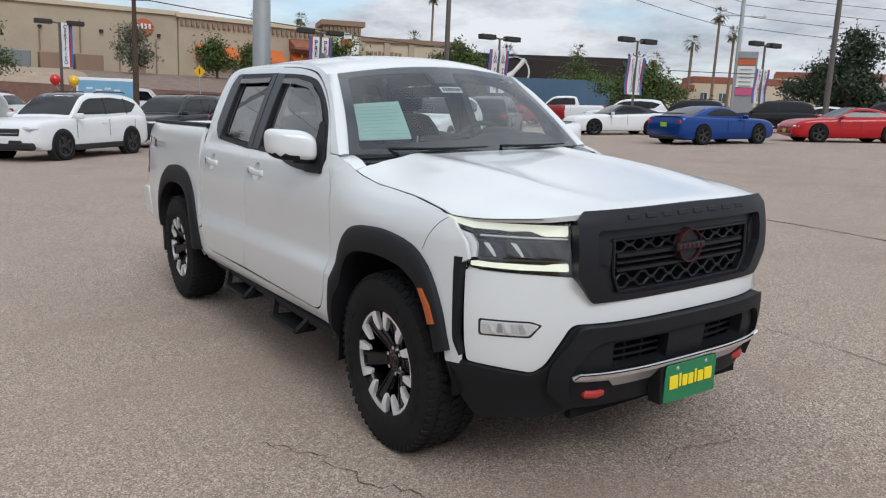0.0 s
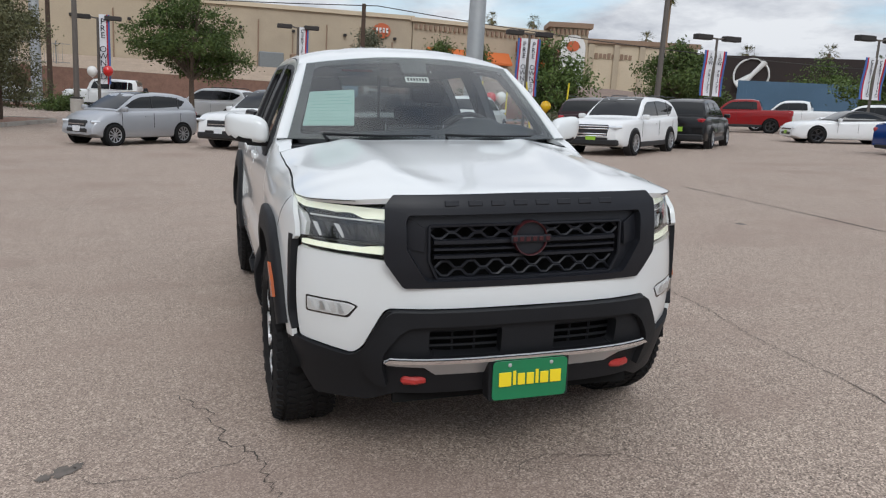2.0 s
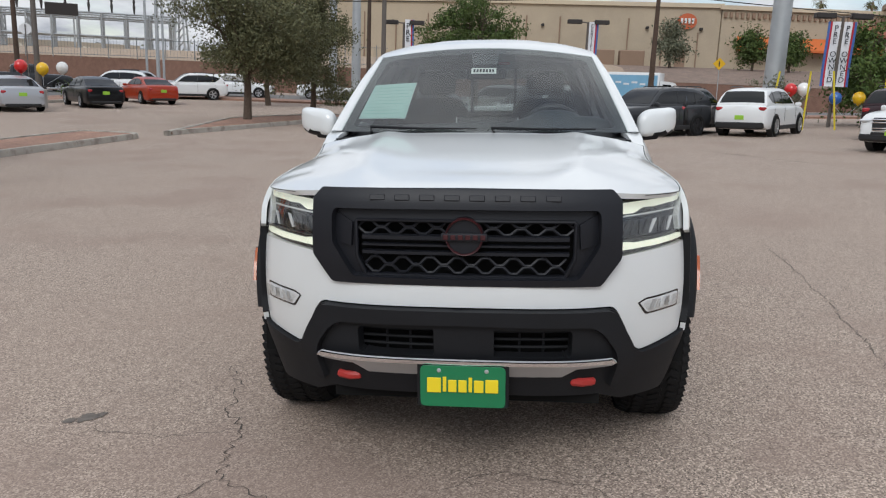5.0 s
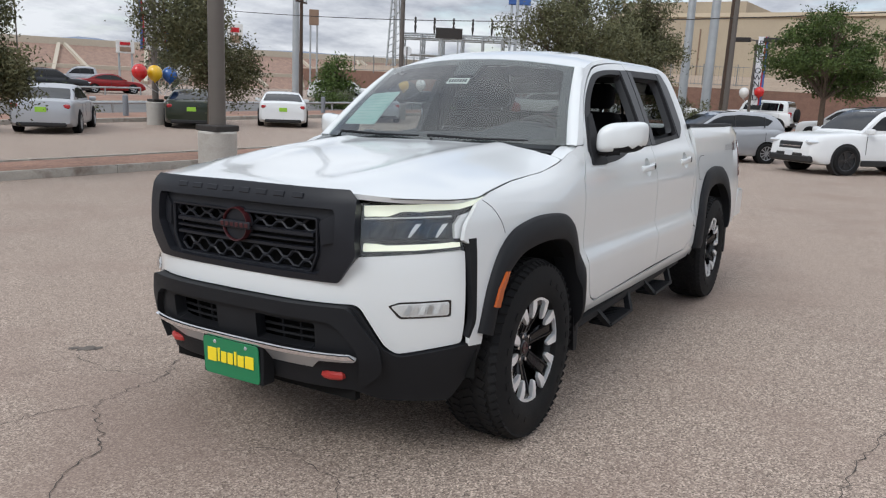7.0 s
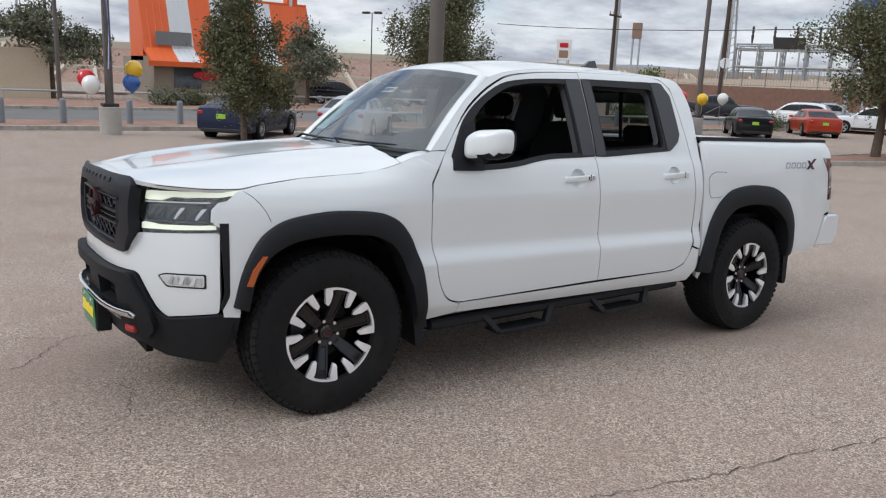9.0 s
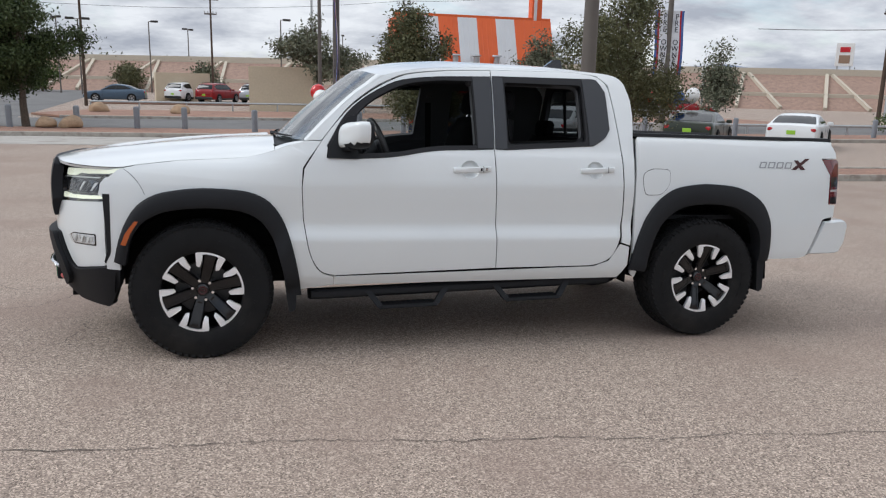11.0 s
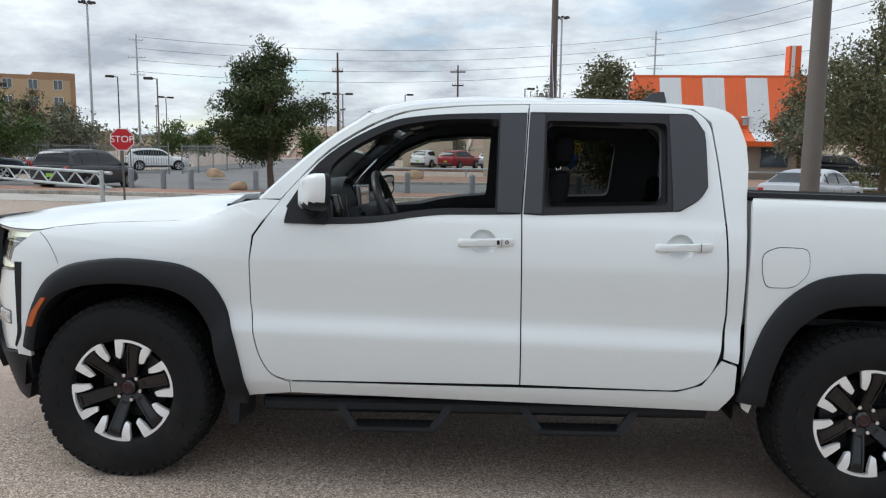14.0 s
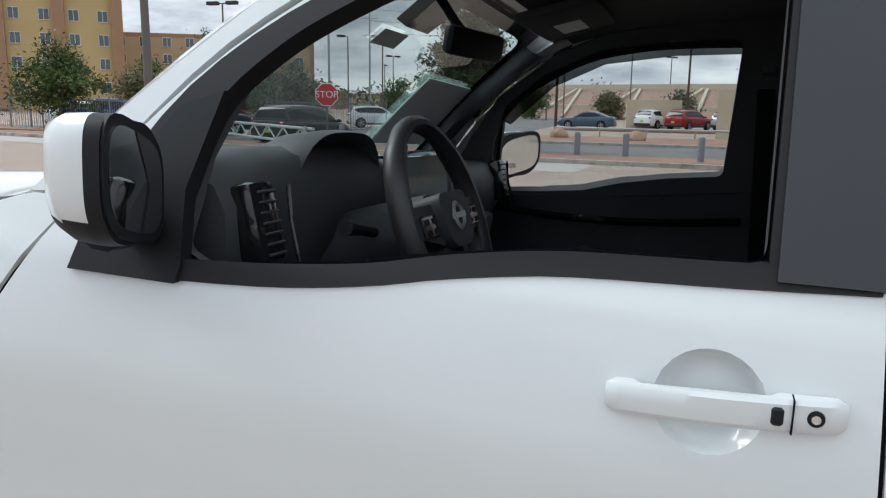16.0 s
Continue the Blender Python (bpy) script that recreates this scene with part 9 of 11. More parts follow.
def leaf_mat(name, color, other):
    m = mat(name, color, 0.62, vary=0.25, scale=1.1, second=other, second_scale=2.4, second_low=0.42, second_high=0.62)
    n, l = m.node_tree.nodes, m.node_tree.links
    b = n["Principled BSDF"]
    geo = n.new("ShaderNodeNewGeometry")
    hsv = next(x for x in n if x.type == "HUE_SAT")
    mul = n.new("ShaderNodeMath")
    mul.operation = "MULTIPLY_ADD"
    mul.inputs[1].default_value = 0.55
    mul.inputs[2].default_value = 0.72
    l.new(geo.outputs["Random Per Island"], mul.inputs[0])
    old = hsv.inputs["Value"].links[0].from_socket
    m2 = n.new("ShaderNodeMath")
    m2.operation = "MULTIPLY"
    l.new(old, m2.inputs[0])
    l.new(mul.outputs[0], m2.inputs[1])
    l.new(m2.outputs[0], hsv.inputs["Value"])
    b.inputs["Specular IOR Level"].default_value = 0.25
    return m


LEAF_OLIVE = leaf_mat("olive_oak_leaves", (0.135, 0.132, 0.066), (0.078, 0.084, 0.042))
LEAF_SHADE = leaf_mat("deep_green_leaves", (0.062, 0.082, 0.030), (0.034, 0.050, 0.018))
LEAF_GREEN = leaf_mat("green_leaves", (0.088, 0.122, 0.034), (0.050, 0.080, 0.024))
LEAF_BRIGHT = leaf_mat("bright_green_leaves", (0.105, 0.150, 0.040), (0.064, 0.106, 0.030))
LEAF_GREY = leaf_mat("grey_green_leaves", (0.175, 0.178, 0.120), (0.105, 0.115, 0.074))
LEAF_DARK = leaf_mat("dark_conifer_leaves", (0.051, 0.071, 0.041), (0.034, 0.051, 0.031))
LEAF_PALM = leaf_mat("palm_fronds", (0.091, 0.107, 0.046), (0.182, 0.143, 0.065))


def crown_mesh(blobs, count, leaf, seed, droop=0.0):
    """Many small leaves in clumps, spread through uneven clouds: (x, y, z, rx, ry, rz)."""
    rng = np.random.default_rng(seed)
    vol = np.array([b[3] * b[4] * b[5] for b in blobs])
    vol = vol ** 0.8 / np.sum(vol ** 0.8)
    pick = rng.choice(len(blobs), size=max(20, count // 70), p=vol)
    B = np.array(blobs)[pick]
    d = rng.normal(size=(len(B), 3))
    d /= np.linalg.norm(d, axis=1)[:, None]
    rad = rng.uniform(0.30, 1.30, size=len(B)) ** 0.6
    cl = B[:, :3] + d * rad[:, None] * B[:, 3:]
    idx = rng.integers(0, len(cl), size=count)
    spread = leaf * 3.1 * rng.uniform(0.6, 1.25, size=len(cl))[idx][:, None]
    c = cl[idx] + rng.normal(size=(count, 3)) * spread * np.array([1, 1, 0.7])
    c[:, 2] -= droop * rng.random(count) ** 2
    u = rng.normal(size=(count, 3))
    u /= np.linalg.norm(u, axis=1)[:, None]
    w = rng.normal(size=(count, 3))
    w -= u * np.sum(u * w, axis=1)[:, None]
    w /= np.linalg.norm(w, axis=1)[:, None]
    L = leaf * rng.uniform(0.6, 1.3, size=count)[:, None]
    v = np.stack([c - u * L, c + w * L * 0.42, c + u * L, c - w * L * 0.42], axis=1).reshape(-1, 3)
    me = bpy.data.meshes.new("crown")
    me.from_pydata(v.tolist(), [], [(4 * i, 4 * i + 1, 4 * i + 2, 4 * i + 3) for i in range(count)])
    return me


def trunk_mesh(h0, blobs, r, seed, lean_=0.0):
    rnd = random.Random(seed)
    bm = bmesh.new()
    mid = Vector((lean_ * 0.5 + rnd.uniform(-0.05, 0.05), rnd.uniform(-0.06, 0.06), h0 * 0.55))
    top = Vector((lean_, rnd.uniform(-0.05, 0.05), h0))
    tube_into(bm, [(0, 0, -0.2), (0, 0, 0.05), mid, top], [r * 1.35, r * 1.1, r * 0.9, r * 0.75], 10)
    for b in blobs:
        c = Vector(b[:3])
        j = top.lerp(c, 0.45) + Vector((rnd.uniform(-0.15, 0.15), rnd.uniform(-0.15, 0.15), 0.1))
        tube_into(bm, [top, j, c], [r * 0.55, r * 0.35, r * 0.12], 6)
        for _ in range(4):
            e = c + Vector((rnd.uniform(-1, 1) * b[3], rnd.uniform(-1, 1) * b[4], rnd.uniform(-0.3, 0.95) * b[5])) * 0.85
            tube_into(bm, [j.lerp(c, 0.3), j.lerp(e, 0.6), e], [r * 0.28, r * 0.16, r * 0.05], 5)
    return bm


def tree(x, y, h0, blobs, count, leaf, mat_leaf, r, seed, label, z=None, droop=0.0, lean_=0.0):
    root = thing("tree", Matrix.Translation((x, y, (lot_height(x, y) if z is None else z))), label, "tree", "trees")
    part("trunk", trunk_mesh(h0, blobs, r, seed, lean_), M_BARK, root)
    me = crown_mesh(blobs, count, leaf, seed, droop)
    me.materials.append(mat_leaf)
    c = new("crown", me)
    c.parent = root
    return root


def cloud(n, cx, cy, z0, z1, rx, ry, seed, blob=0.45, top=0.6):
    """A set of overlapping clumps that fill an uneven crown."""
    rnd = random.Random(seed)
    out = []
    for i in range(n):
        t = (i + 0.5) / n
        z = z0 + (z1 - z0) * t
        k = math.sin(math.pi * (0.16 + 0.80 * t) ** 0.85) * (1 - (1 - top) * t)
        a = rnd.uniform(0, 2 * math.pi)
        q = rnd.uniform(0.15, 0.75)
        s = rnd.uniform(0.8, 1.25) * blob
        out.append((cx + math.cos(a) * q * rx * k, cy + math.sin(a) * q * ry * k, z, rx * k * s + 0.2, ry * k * s + 0.2, (z1 - z0) / n * 1.25 + 0.15))
    return out


OAK = "young live oak with small olive leaves in the bed"
tree(-7.5, -11.35, 1.75, cloud(12, 0.1, -0.1, 1.9, 4.75, 1.62, 1.62, 11, 0.42), 30000, 0.038, LEAF_OLIVE, 0.075, 11, OAK, droop=0.5)
tree(-2.35, -11.3, 1.35, cloud(11, 0, 0, 1.45, 3.50, 1.02, 1.02, 12, 0.42), 26000, 0.036, LEAF_OLIVE, 0.07, 12, OAK, droop=0.3)
tree(-25.2, -10.4, 1.9, cloud(14, 0, 0.2, 2.2, 6.4, 3.3, 3.3, 13, 0.42, 0.75), 36000, 0.062, LEAF_OLIVE, 0.16, 13, "broad live oak with drooping olive crown", droop=0.7)
tree(-29.2, -8.8, 1.9, cloud(12, 0, 0, 2.0, 6.6, 2.4, 2.4, 14, 0.42, 0.6), 28000, 0.062, LEAF_OLIVE, 0.13, 14, "live oak with drooping olive crown", droop=0.7)
tree(-41.0, -14.6, 2.0, cloud(12, 0, 0, 2.2, 7.2, 3.4, 3.4, 15, 0.5), 10000, 0.13, LEAF_OLIVE, 0.16, 15, "broad live oak by the street", droop=0.6)
tree(-31.1, -1.7, 2.0, cloud(15, 0, 0, 2.3, 5.6, 3.5, 3.5, 16, 0.36, 0.7), 26000, 0.066, LEAF_GREEN, 0.13, 16, "ash tree with dark green open crown", lean_=0.2)
tree(-4.2, -50.5, 2.2, cloud(13, 0, 0, 2.4, 6.3, 3.7, 3.7, 17, 0.42, 0.7), 9000, 0.12, LEAF_GREY, 0.16, 17, "mesquite tree with airy grey-green crown")
tree(-18.6, -44.5, 2.0, cloud(12, 0, 0, 2.0, 5.2, 3.2, 3.2, 18, 0.45, 0.7), 9000, 0.11, LEAF_GREY, 0.14, 18, "mesquite tree by the restaurant")
tree(9.6, -29.6, 1.75, cloud(18, 0, 0, 1.7, 6.15, 2.75, 2.75, 20, 0.40, 0.9), 44000, 0.072, LEAF_SHADE, 0.15, 20, "full dark green shade tree by the exit")
tree(-24.2, -33.0, 1.8, cloud(10, 0, 0, 1.5, 4.2, 1.6, 1.6, 21, 0.45), 5000, 0.10, LEAF_GREY, 0.09, 21, "small thin grey-green tree")
tree(23.7, -31.4, 1.6, cloud(12, 0, 0, 1.3, 4.6, 2.2, 2.2, 22, 0.45), 8000, 0.10, LEAF_GREEN, 0.12, 22, "leafy tree by the fence")
tree(28.5, -37.2, 1.6, cloud(12, 0, 0, 1.3, 5.2, 2.4, 2.4, 23, 0.45), 8000, 0.11, LEAF_GREY, 0.12, 23, "thin-leaved tree by the fence")
tree(33.5, -31.2, 1.6, cloud(12, 0, 0, 1.3, 5.0, 2.4, 2.4, 24, 0.45), 8000, 0.11, LEAF_GREEN, 0.12, 24, "leafy tree by the fence")
tree(34.5, -53.0, 1.8, cloud(13, 0, 0, 1.2, 5.6, 3.4, 3.4, 36, 0.45), 9000, 0.13, LEAF_OLIVE, 0.16, 36, "broad olive shade tree before the hotel")
tree(30.0, -49.5, 1.8, cloud(12, 0, 0, 1.2, 4.9, 2.6, 2.6, 37, 0.45), 7000, 0.13, LEAF_GREY, 0.14, 37, "grey-green shade tree before the hotel")
tree(-28.1, 55.5, 2.5, cloud(18, 0, 0, 1.2, 8.0, 5.0, 5.0, 25, 0.42, 0.45), 15000, 0.17, LEAF_DARK, 0.25, 25, "large dark conifer with ragged crown", z=0.6)
tree(-21.0, 62.0, 2.5, cloud(16, 0, 0, 1.5, 8.6, 4.6, 4.6, 26, 0.42, 0.45), 11000, 0.18, LEAF_DARK, 0.25, 26, "large dark conifer with ragged crown", z=0.6)
tree(-56.4, 54.9, 2.0, cloud(12, 0, 0, 1.4, 6.0, 4.0, 4.0, 27, 0.45), 8000, 0.14, LEAF_BRIGHT, 0.14, 27, "bright green shade tree", z=0.3)
tree(-37.7, 43.0, 2.0, cloud(14, 0, 0, 1.0, 5.1, 4.2, 4.2, 28, 0.45), 11000, 0.14, LEAF_GREEN, 0.16, 28, "broad green shade tree", z=0.3)
tree(-33.4, 16.4, 1.3, cloud(14, 0, 0, 1.0, 4.6, 3.0, 3.0, 29, 0.45, 0.7), 12000, 0.10, LEAF_BRIGHT, 0.12, 29, "broad green tree behind the parked cars")
tree(-43.7, 30.8, 1.6, cloud(14, 0, 0, 1.2, 5.6, 3.6, 3.6, 30, 0.45, 0.7), 11000, 0.13, LEAF_GREEN, 0.14, 30, "broad green tree behind the parked cars")
tree(-49.5, 36.0, 1.6, cloud(12, 0, 0, 1.2, 5.0, 3.2, 3.2, 31, 0.45, 0.7), 7000, 0.15, LEAF_GREEN, 0.14, 31, "broad green tree behind the parked cars")
tree(-75.7, 15.1, 1.4, cloud(9, 0, 0, 1.0, 4.3, 1.9, 1.9, 32, 0.5), 3500, 0.16, LEAF_GREY, 0.12, 32, "small grey-green tree by the store", z=3.2)
tree(-73.7, 22.5, 1.4, cloud(9, 0, 0, 1.0, 3.8, 1.9, 1.9, 33, 0.5), 3500, 0.16, LEAF_GREEN, 0.12, 33, "small green tree by the store", z=3.2)
tree(-72.8, 25.6, 1.2, cloud(8, 0, 0, 0.8, 3.0, 1.7, 1.7, 34, 0.5), 3000, 0.16, LEAF_GREEN, 0.12, 34, "small green tree by the store", z=3.2)
tree(-44.6, -38.5, 1.0, cloud(8, 0, 0, 0.8, 3.4, 1.8, 1.8, 35, 0.5), 4000, 0.13, LEAF_BRIGHT, 0.1, 35, "bright green small tree by the street")
for k, (tx, ty, th, tr) in enumerate(((44, -58, 5.0, 3.0), (50, -72, 5.2, 3.2), (58, -84, 5.5, 3.2), (40, -92, 4.4, 2.6), (66, -96, 5.5, 3.2), (52, -60, 5.0, 2.8), (24, -100, 4.0, 2.4), (32, -104, 4.2, 2.6), (15, -108, 4.0, 2.4), (44, -114, 4.4, 2.6), (5, -98, 3.4, 2.0), (-6, -84, 3.2, 1.8), (60, -70, 6.0, 3.4))):
    tree(tx, ty, 1.4, cloud(9, 0, 0, 1.0, th, tr, tr, 40 + k, 0.48), 3200, 0.20, (LEAF_GREEN, LEAF_GREY, LEAF_OLIVE)[k % 3], 0.14, 40 + k, "shade tree in the distant parking lots")


def palm(x, y, z, h, seed, r=1.9):
    root = thing("palm_tree", Matrix.Translation((x, y, z)), "tall fan palm with shaggy crown", "palm tree", "palms")
    part("trunk", tube([(0, 0, -0.5), (0.1, 0, h * 0.5), (0.15, 0.05, h)], [0.30, 0.22, 0.2], 8), M_PALMBARK, root)
    rng = np.random.default_rng(seed)
    v, f = [], []
    for k in range(46):
        a = rng.uniform(0, 2 * math.pi)
        e = rng.uniform(-1.1, 1.25)
        d = Vector((math.cos(a) * math.cos(e), math.sin(a) * math.cos(e), math.sin(e)))
        side_ = d.cross(Vector((0, 0, 1))).normalized()
        c = Vector((0.15, 0.05, h))
        for j in range(7):
            o = (j - 3) / 3
            tip = c + d * r * (1 - 0.15 * abs(o)) + side_ * o * 0.55 - Vector((0, 0, 0.35 * abs(o) + 0.2))
            m_ = c + d * r * 0.5 + side_ * o * 0.12
            i = len(v)
            v += [tuple(m_ - side_ * 0.05), tuple(m_ + side_ * 0.05), tuple(tip)]
            f.append((i, i + 1, i + 2))
            if j == 3:
                v += [tuple(c), tuple(m_ + side_ * 0.03), tuple(m_ - side_ * 0.03)]
                f.append((i + 3, i + 4, i + 5))
    me = bpy.data.meshes.new("fronds")
    me.from_pydata(v, [], f)
    me.materials.append(LEAF_PALM)
    o = new("fronds", me)
    o.parent = root


for px_, py_, ph, ps in ((-81.1, 108.3, 17.5, 1), (-77.9, 98.2, 12.2, 2), (-79.1, 109.8, 14.6, 3), (-121.9, 78.4, 20.5, 4), (-108, 66, 11.5, 5), (-92, 73, 9.2, 6), (-84, 80, 9.6, 7), (-76, 88, 8.8, 8), (-150, 55, 17, 9), (-140, 60, 16, 10)):
    palm(px_, py_, 0.5, ph, ps)


def shrub(x, y, r, h, seed, leafm=LEAF_OLIVE, z=None):
    root = thing("shrub", Matrix.Translation((x, y, (lot_height(x, y) if z is None else z))), "rounded evergreen shrub in the gravel", "shrub", "shrubs")
    bl = [(math.cos(a) * r * 0.35, math.sin(a) * r * 0.35, h * 0.5, r * 0.7, r * 0.7, h * 0.5) for a in (0, 1.6, 3.1, 4.7)]
    me = crown_mesh(bl, 2600, 0.075, seed)
    me.materials.append(leafm)
    c = new("foliage", me)
    c.parent = root
    bm = bmesh.new()
    for k in range(5):
        a = k * 1.3
        tube_into(bm, [(0, 0, -0.1), (math.cos(a) * r * 0.3, math.sin(a) * r * 0.3, h * 0.6)], [0.04, 0.015], 5)
    part("stems", bm, M_BARK, root)


for k, (sx, sy, sr, sh) in enumerate(((-44.8, -11.3, 1.4, 1.9), (-42.5, -8.8, 1.2, 0.8), (-8.8, -41.4, 0.95, 0.95), (-10.4, -42.1, 0.9, 0.85), (-34.6, -30.6, 1.3, 1.0), (-36.8, -31.4, 1.1, 0.9), (-20.5, -41.0, 0.8, 0.7), (-23.0, -41.5, 0.8, 0.7),
                                     (-29.5, 16.0, 1.3, 1.2), (-30.0, 18.2, 1.3, 1.3), (-31.2, 20.4, 1.3, 1.2), (-33.0, 12.0, 1.4, 1.9), (-15.8, -29.0, 0.6, 0.6), (-38.6, -24.6, 0.9, 0.8), (-40.2, -24.9, 0.9, 0.8))):
    shrub(sx, sy, sr, sh, 70 + k, (LEAF_OLIVE, LEAF_GREEN, LEAF_GREY)[k % 3])

# boulders in the beds
M_BOULDER = mat("tan_boulder", (0.36, 0.25, 0.16), 0.9, vary=0.2, scale=3, grain=0.2, grain_scale=20, bump=0.4)
for k, (bx_, by_, br) in enumerate(((7.6, -27.8, 0.45), (8.5, -27.9, 0.38), (10.6, -28.2, 0.35), (21.8, -25.9, 0.45), (4.5, -42, 0.5), (9.0, -43.5, 0.5), (16, -40.5, 0.5))):
    bm = bmesh.new()
    bmesh.ops.create_icosphere(bm, subdivisions=3, radius=br)
    for v in bm.verts:
        q = noise.noise(v.co * 2.2 + Vector((k * 3.1, 0, 0)))
        v.co = v.co * (1 + 0.35 * q)
        v.co.z = max(v.co.z * 0.8, -0.1)
    b = part("boulder", bm, M_BOULDER, label="tan landscape boulder in the gravel bed", angle=60)
    tagged(b, category="rock", group="boulders")
    b.matrix_world = Matrix.Translation((bx_, by_, lot_height(bx_, by_) + 0.25))

# ---- buildings and distance ----
M_STUCCO = mat("tan_stucco", (0.43, 0.358, 0.263), 0.95, vary=0.06, scale=0.4, grain=0.06, grain_scale=9, bump=0.1, second=(0.40, 0.33, 0.245), second_scale=0.12, second_low=0.5, second_high=0.66)
M_STUCCO2 = mat("pale_stucco", (0.56, 0.47, 0.345), 0.95, vary=0.05, scale=0.5, grain=0.06, grain_scale=9)
M_STUCCO3 = mat("brown_stucco", (0.27, 0.185, 0.13), 0.95, vary=0.08, scale=0.5, grain=0.06, grain_scale=9)
M_AWNING = mat("orange_awning", (0.56, 0.14, 0.035), 0.7, vary=0.06)
M_TILE = mat("clay_roof_tile", (0.27, 0.105, 0.065), 0.9, vary=0.2, scale=2)
M_BLACKWALL = mat("dark_brown_wall", (0.030, 0.022, 0.020), 0.85, vary=0.15, scale=0.5)
M_BLUEWALL = mat("blue_corrugated_wall", (0.085, 0.155, 0.235), 0.6, vary=0.10, scale=0.4)
M_SIGNORANGE = mat("orange_oval_sign", (0.50, 0.115, 0.045), 0.5, vary=0.04)
M_SIGNPANEL = mat("white_sign_panel", (0.70, 0.70, 0.68), 0.5, vary=0.04)
M_ORANGE = mat("orange_metal_roof", (0.68, 0.115, 0.022), 0.5, vary=0.06, scale=0.4)
M_WHITEROOF = mat("white_metal_roof", (0.62, 0.63, 0.64), 0.5, vary=0.05, scale=0.4)
M_BRICKTAN = mat("taupe_wall", (0.26, 0.215, 0.165), 0.9, vary=0.08, scale=1)
M_HOTEL = mat("ochre_stucco", (0.42, 0.305, 0.19), 0.95, vary=0.06, scale=0.3)
M_HOTEL2 = mat("yellow_stucco", (0.47, 0.345, 0.165), 0.95, vary=0.06, scale=0.3)
M_HOTEL3 = mat("brown_brick_stucco", (0.32, 0.19, 0.115), 0.95, vary=0.08, scale=0.4)
M_WINDOWPANE = mat("distant_window_pane", (0.05, 0.065, 0.08), 0.08, vary=0.15, coat=1.0)
M_FRAME = mat("window_frame_white", (0.60, 0.59, 0.56), 0.6)
M_ROCKWALL = mat("reddish_rock_cladding", (0.30, 0.20, 0.155), 0.95, vary=0.2, scale=2, grain=0.2, grain_scale=12)
M_PALESTRIP = mat("pale_concrete_strip", (0.52, 0.46, 0.37), 0.9, vary=0.06)
# distance haze is put into both blue-grey tones of the ridge
M_MOUNTAIN = mat("haze_tinted_mountain", (0.21, 0.25, 0.32), 1.0, vary=0.10, scale=0.004, second=(0.26, 0.295, 0.355), second_scale=0.006, second_low=0.45, second_high=0.6)


def block(name, a, b, depth, z0, z1, material, parent, bevel=0.0):
    """A wall block whose front runs from a to b in plan, and which goes back by depth to its left."""
    a, b = Vector((*a, 0)), Vector((*b, 0))
    d = (b - a)
    ln = d.length
    d.normalize()
    n = Vector((-d.y, d.x, 0))
    c = (a + b) / 2 + n * depth / 2
    return part(name, box((c.x, c.y, (z0 + z1) / 2), (ln, abs(depth), z1 - z0), (0, 0, math.degrees(math.atan2(d.y, d.x))), bevel), material, parent)


def face_frame(a, b):
    """A frame on a wall: x along it from a to b, z up, -y outwards (to the right of a to b)."""
    a, b = Vector((*a, 0)), Vector((*b, 0))
    return Matrix.Translation(a) @ Matrix.Rotation(math.atan2(b.y - a.y, b.x - a.x), 4, "Z")


def facade_window(parent, m, x, z, w, h, frame=True):
    win = new("window")
    win.parent = parent
    win.matrix_basis = m @ Matrix.Translation((x, 0, z))
    part("pane", box((0, -0.02, 0), (w, 0.06, h)), M_WINDOWPANE, win)
    if frame:
        bm = bmesh.new()
        for dx in (-w / 2, 0, w / 2):
            box_into(bm, (dx, -0.05, 0), (0.07, 0.10, h + 0.07))
        for dz in (-h / 2, h / 2):
            box_into(bm, (0, -0.055, dz), (w + 0.07, 0.12, 0.08))
        part("frame", bm, M_FRAME, win)


def sign_bars(parent, m, x, z, w, h, n, material, name="sign_mark"):
    """Plain raised marks in place of lettering."""
    for k in range(n):
        part(name, box(tuple(m @ Vector((x - w / 2 + w * (k + 0.5) / n, -0.12, z + (0.06 * h if k % 2 else 0)))), (w / n * 0.72, 0.1, h * (1.0 if k % 3 == 0 else 0.78)), (0, 0, math.degrees(math.atan2(m[1][0], m[0][0])))), material, parent)


def oval(parent, m, x, z, rx, rz_, material, name="oval_sign", y=-0.15):
    bm = bmesh.new()
    prism_into(bm, [(rx * math.cos(2 * math.pi * k / 28), rz_ * math.sin(2 * math.pi * k / 28)) for k in range(28)], lambda a, b, h: m @ Vector((x + a, h, z + b)), y - 0.1, y)
    return part(name, bm, material, parent)


# large tan store on the raised ground: side wall, then the front with awnings
store = thing("store_building", None, "long tan stucco store building with orange awnings", "building")
S0, S1 = (-90.2, -33.0), (-86.6, 22.2)
block("wall", S1, S0, -40, 1.5, 10.2, M_STUCCO, store)
block("parapet", (S1[0] + 0.3, S1[1] + 0.2), (S0[0] + 0.3, S0[1]), -0.8, 9.9, 10.35, M_STUCCO2, store)
block("high_wall", (-93, -18), (-93.6, -33), -30, 10, 12.0, M_STUCCO, store)
for k in range(14):
    bm = bmesh.new()
    p = Vector((-86.6, 22.2, 0)).lerp(Vector((-90.2, -33, 0)), (k + 0.6) / 14.5)
    rod_into(bm, (p.x + 0.12, p.y, 3.3), (p.x + 0.12, p.y, 8.6 if k % 3 else 7.2), 0.07, n=6)
    part("downpipe", bm, M_STUCCO3, store, "brown downpipe")
